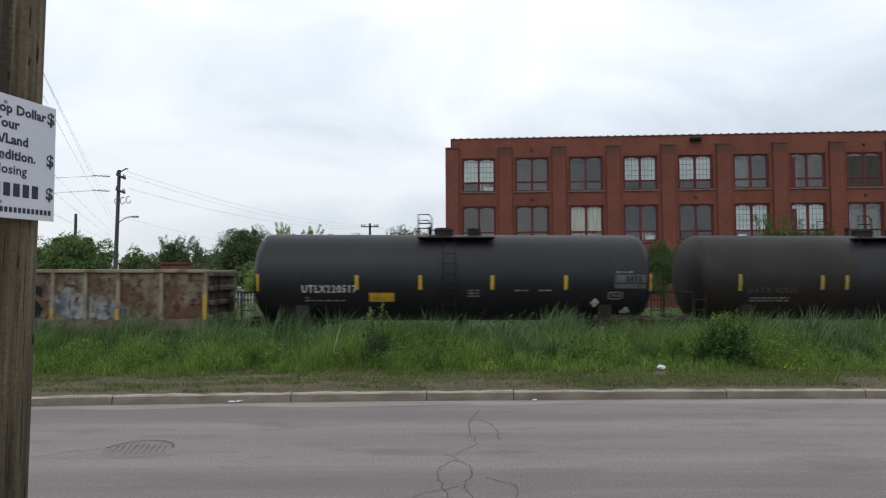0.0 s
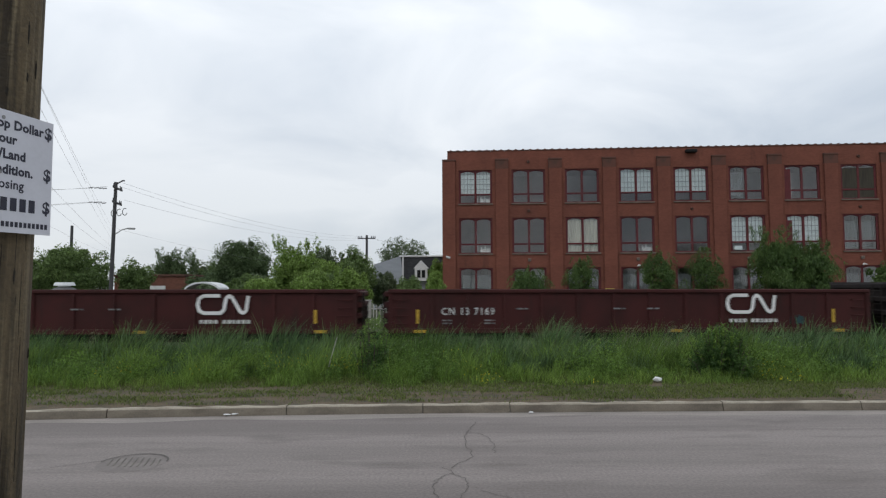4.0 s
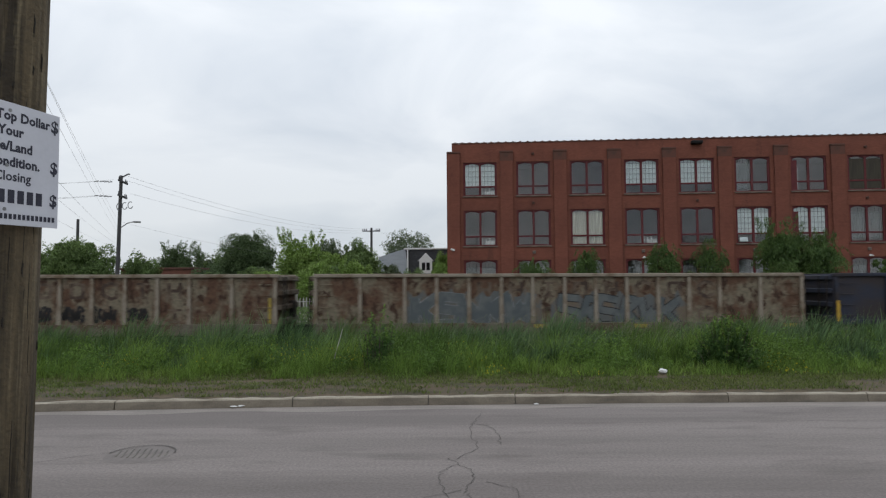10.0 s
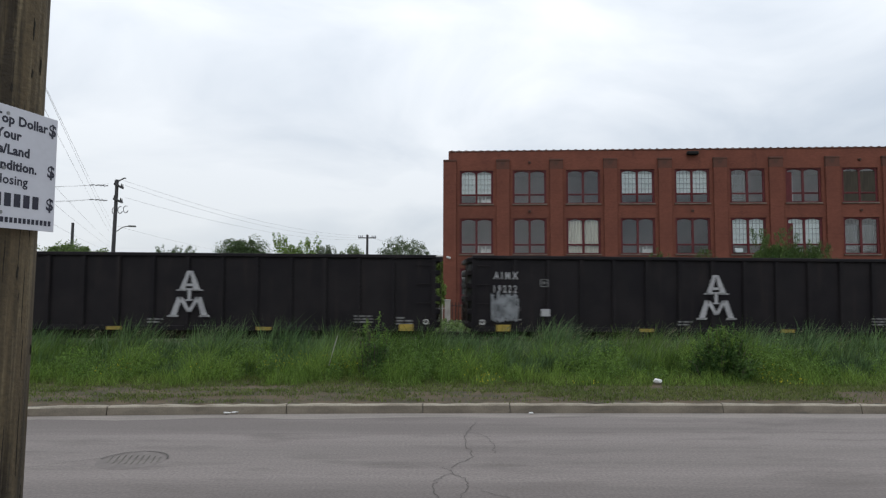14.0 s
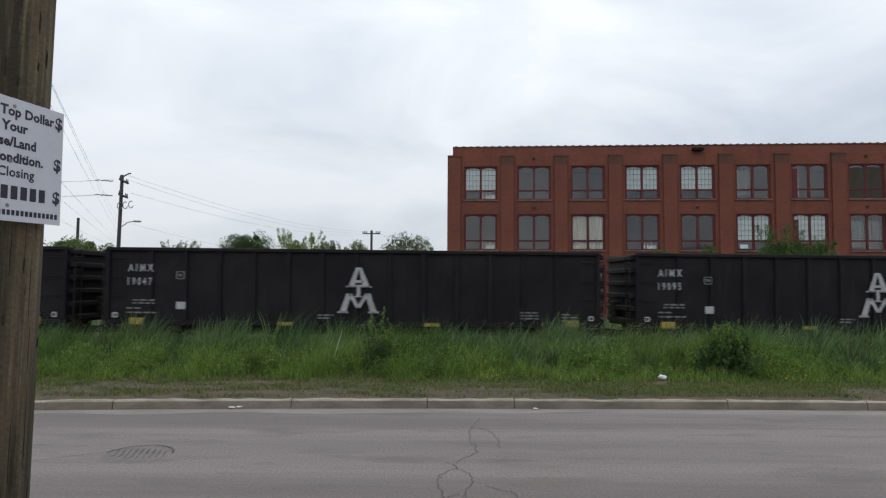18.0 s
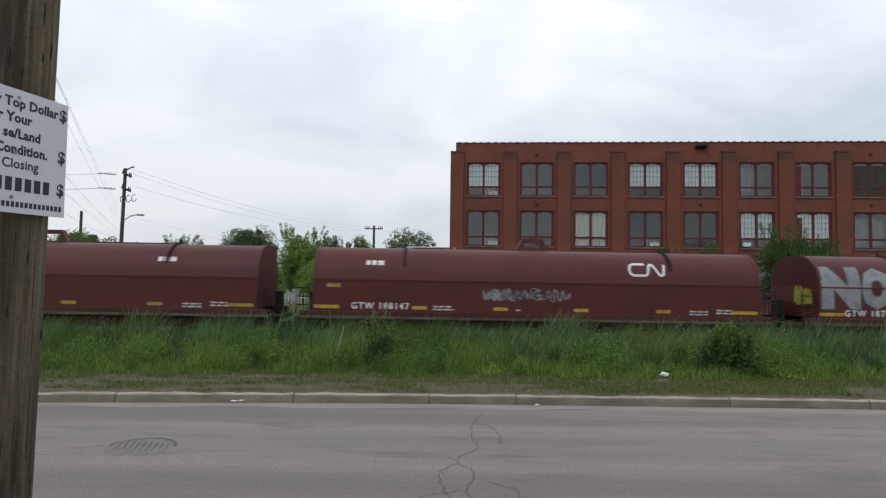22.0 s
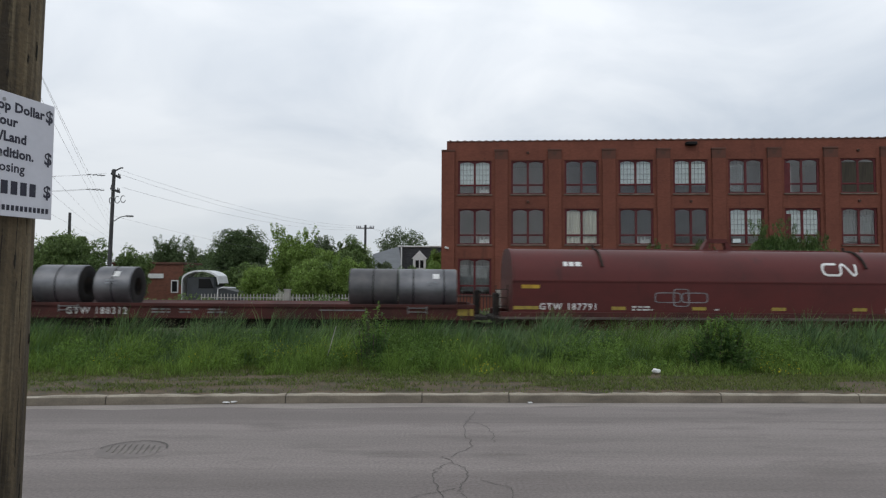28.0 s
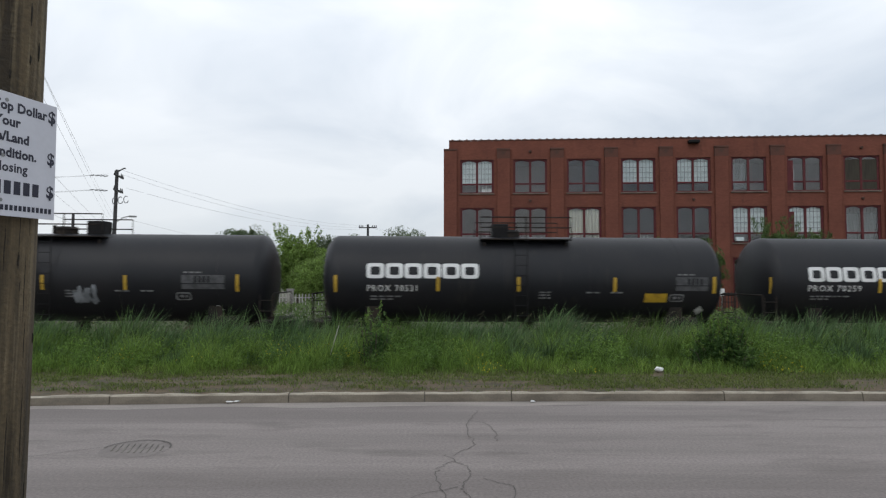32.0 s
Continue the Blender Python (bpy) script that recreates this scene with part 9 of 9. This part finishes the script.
def crumpled(name, label, x, y, z, r, seed, squash=0.7):
    rng = random.Random(seed)
    bm = B()
    bmesh.ops.create_icosphere(bm, subdivisions=2, radius=r)
    for v in bm.verts:
        k = rng.uniform(0.72, 1.15)
        v.co = Vector((v.co.x * k * 1.15, v.co.y * k, max(v.co.z * k * squash, -r * 0.5)))
    ob = tagged(part(name, bm, M["white"]), label, "litter", "litter")
    ob.matrix_basis = pose(x, y, z + r * 0.45)


crumpled("crumpled_bag", "crumpled white plastic bag lying in the grass", 3.52, 10.30, 0.13, 0.062, 3)
crumpled("paper_scrap", "white paper scrap lying in the gutter", -2.66, 8.36, 0.004, 0.05, 4, 0.35)
crumpled("paper_scrap", "flat grey paper scrap lying in the gutter", -2.76, 8.34, 0.004, 0.05, 5, 0.2)
crumpled("paper_scrap", "small white scrap beside the kerb", 1.2, 8.40, 0.004, 0.03, 6, 0.3)


# ---- the near wooden pole and its placard ----
def make_near_pole():
    t = thing("wooden_pole", "weathered brown wooden utility pole with cracks and staples", "utility pole", m=pose(-1.8215, 2.50, 0.12, 0, 1.36, 0))
    bm = B()
    n, rows = 72, 110
    rings = []
    for j in range(rows + 1):
        z = -0.2 + 8.9 * j / rows
        r0 = 0.166 - 0.0072 * z
        ring = []
        for i in range(n):
            a = 2 * math.pi * i / n
            g = noise.noise(Vector((math.cos(a) * 9, math.sin(a) * 9, z * 0.35))) * 0.0045 + noise.noise(Vector((math.cos(a) * 26, math.sin(a) * 26, z * 0.6))) * 0.0022
            k = abs(noise.noise(Vector((math.cos(a) * 5 + 7, math.sin(a) * 5, z * 0.25))))
            g -= 0.010 * max(0, 1 - k / 0.035)
            ring.append(bm.verts.new(((r0 + g) * math.cos(a), (r0 + g) * math.sin(a), z)))
        rings.append(ring)
    for a, b in zip(rings, rings[1:]):
        for i in range(n):
            bm.faces.new((a[i], a[(i + 1) % n], b[(i + 1) % n], b[i]))
    bm.faces.new(rings[-1])
    part("shaft", bm, M["pole"], t)
    rng = random.Random(9)
    for k in range(64):
        a, z = rng.uniform(-2.3, 0.5), rng.uniform(0.2, 3.2)
        ln = rng.uniform(0.03, 0.35) if k < 40 else rng.uniform(0.03, 0.10)
        wide = 0.0017 if k < 40 else 0.0042
        bm = B()
        pts = []
        for i in range(7):
            aa = a + 0.006 * math.sin(i * 1.3 + z)
            zz = z + ln * i / 6
            r = 0.166 - 0.0072 * zz + 0.001
            pts.append((r * math.cos(aa), r * math.sin(aa), zz))
        for i, (p, q) in enumerate(zip(pts, pts[1:])):
            cyl(bm, p, q, wide if 0 < i < 5 else wide * 0.5, n=5)
        part("crack", bm, M["fissure"], t)
    for a, z in ((-0.95, 0.34), (-1.5, 1.12), (-0.9, 0.06), (-1.3, 2.7), (-0.7, 2.95)):
        r = 0.166 - 0.0072 * z
        c = part("staple", box(B(), -0.008, 0.008, -0.006, 0.004, -0.014, 0.014, 0.003), M["white"], t, "torn white paper under a staple")
        c.matrix_basis = Matrix.Translation((r * math.cos(a), r * math.sin(a), z)) @ pose(0, 0, 0, 0, 20, math.degrees(a) + 90)


make_near_pole()


def make_placard():
    corner, left, up = Vector((-1.565, 2.55, 2.332)), Vector((-0.055, -0.27, -0.012)), Vector((0.018, 0.0, 0.46))
    left.normalize()
    up.normalize()
    nrm = left.cross(up)
    if nrm.x < 0:
        nrm = -nrm
    right = -left
    m = Matrix((right, up, nrm)).transposed().to_4x4()
    m.translation = corner
    t = thing("placard", "white plastic placard with navy lettering nailed to the pole", "sign", m=m)
    # x to the right edge, y up, z out of the face
    part("board", box(B(), -0.61, 0.0, -0.458, 0.0, -0.004, 0.0, 0.001), M["sign"], t)

    def line(s, x1, y, h, name="lettering", width=None):
        v, f = glyphs(s, 0.028 if s == "$" else 0.022 if "g" in s else 0.040, 1.03)
        k = h / 0.70
        kx = k * 1.08 if width is None else width / float(v[:, 0].max())
        x0 = x1 - float(v[:, 0].max()) * kx
        me = bpy.data.meshes.new(name)
        me.from_pydata([(x0 + a * kx, y + b * k, 0.0008) for a, b in v], [], f)
        me.materials.append(M["ink"])
        put(name, me, t, None, "navy printed words")

    def bars(x0, x1, y, h, n):
        for i in range(n):
            me = bpy.data.meshes.new("printed_bar")
            a, b = x0 + (x1 - x0) * i / n, x0 + (x1 - x0) * (i + 0.7) / n
            me.from_pydata([(a, y, 0.0008), (b, y, 0.0008), (b, y + h, 0.0008), (a, y + h, 0.0008)], [], [(0, 1, 2, 3)])
            me.materials.append(M["ink"])
            put("printed_bar", me, t)

    line("y Top Dollar", -0.050, -0.066, 0.0345)
    line("or Your", -0.175, -0.122, 0.0345)
    line("se/Land", -0.135, -0.180, 0.0345)
    line("Condition.", -0.098, -0.238, 0.0345)
    line("Closing", -0.138, -0.292, 0.0345)
    bars(-0.50, -0.070, -0.376, 0.050, 10)
    bars(-0.50, -0.012, -0.436, 0.020, 24)
    for y in (-0.072, -0.240, -0.372):
        line("$", -0.008, y, 0.047)
    for x, y in ((-0.24, -0.03), (-0.25, -0.236), (-0.255, -0.40)):
        part("nail", cyl(B(), (x, y, 0.0), (x, y, 0.003), 0.007, n=10), M["steel"], t, "flat grey nail head")


make_placard()


# ---- everything that moves ----
ROLL = ((0, -0.00), (0.5, 11.51), (1, 22.98), (1.5, 34.47), (2, 46.00), (2.5, 57.50), (3, 68.92), (3.5, 80.30), (4, 91.74), (4.5, 103.30), (5, 114.97), (5.5, 126.69), (6, 138.31), (6.5, 149.55), (7, 160.78), (7.5, 172.15), (8, 183.58), (8.5, 195.10), (9, 206.54), (9.5, 218.04), (10, 229.65), (10.5, 241.29), (11, 252.92), (11.5, 264.57), (12, 276.19), (12.5, 287.76), (13, 299.37), (13.5, 310.95), (14, 322.45), (14.5, 333.96), (15, 345.47), (15.5, 356.98), (16, 368.49), (16.5, 380.00), (17, 391.52), (17.5, 403.10), (18, 414.70), (18.5, 426.26), (19, 437.85), (19.5, 449.45), (20, 460.97), (20.5, 472.43), (21, 483.73), (21.5, 494.99), (22, 506.36), (22.5, 517.65), (23, 529.09), (23.5, 540.51), (24, 551.59), (24.5, 562.71), (25, 574.03), (25.5, 585.48), (26, 596.78), (26.5, 607.82), (27, 618.59), (27.5, 629.18), (28, 639.84), (28.5, 651.09), (29, 662.40), (29.5, 674.08), (30, 686.08), (30.5, 697.97), (31, 709.88), (31.5, 722.02), (32, 733.89))


def motions():
    """The train rolls by from left to right; every car and coil keeps its place along it."""
    a = math.atan(TRACK_K)
    for t, u, h in TRAIN:
        fall = lambda x: math.degrees(math.atan((track_z(x - 6) - track_z(x + 6)) / 12))
        walk(t, [(s, pose((u + d) * math.cos(a), TRACK_Y + (u + d) * math.sin(a), RAIL + h + track_z(u + d), 0, fall(u + d), math.degrees(a))) for s, d in ROLL])


motions()
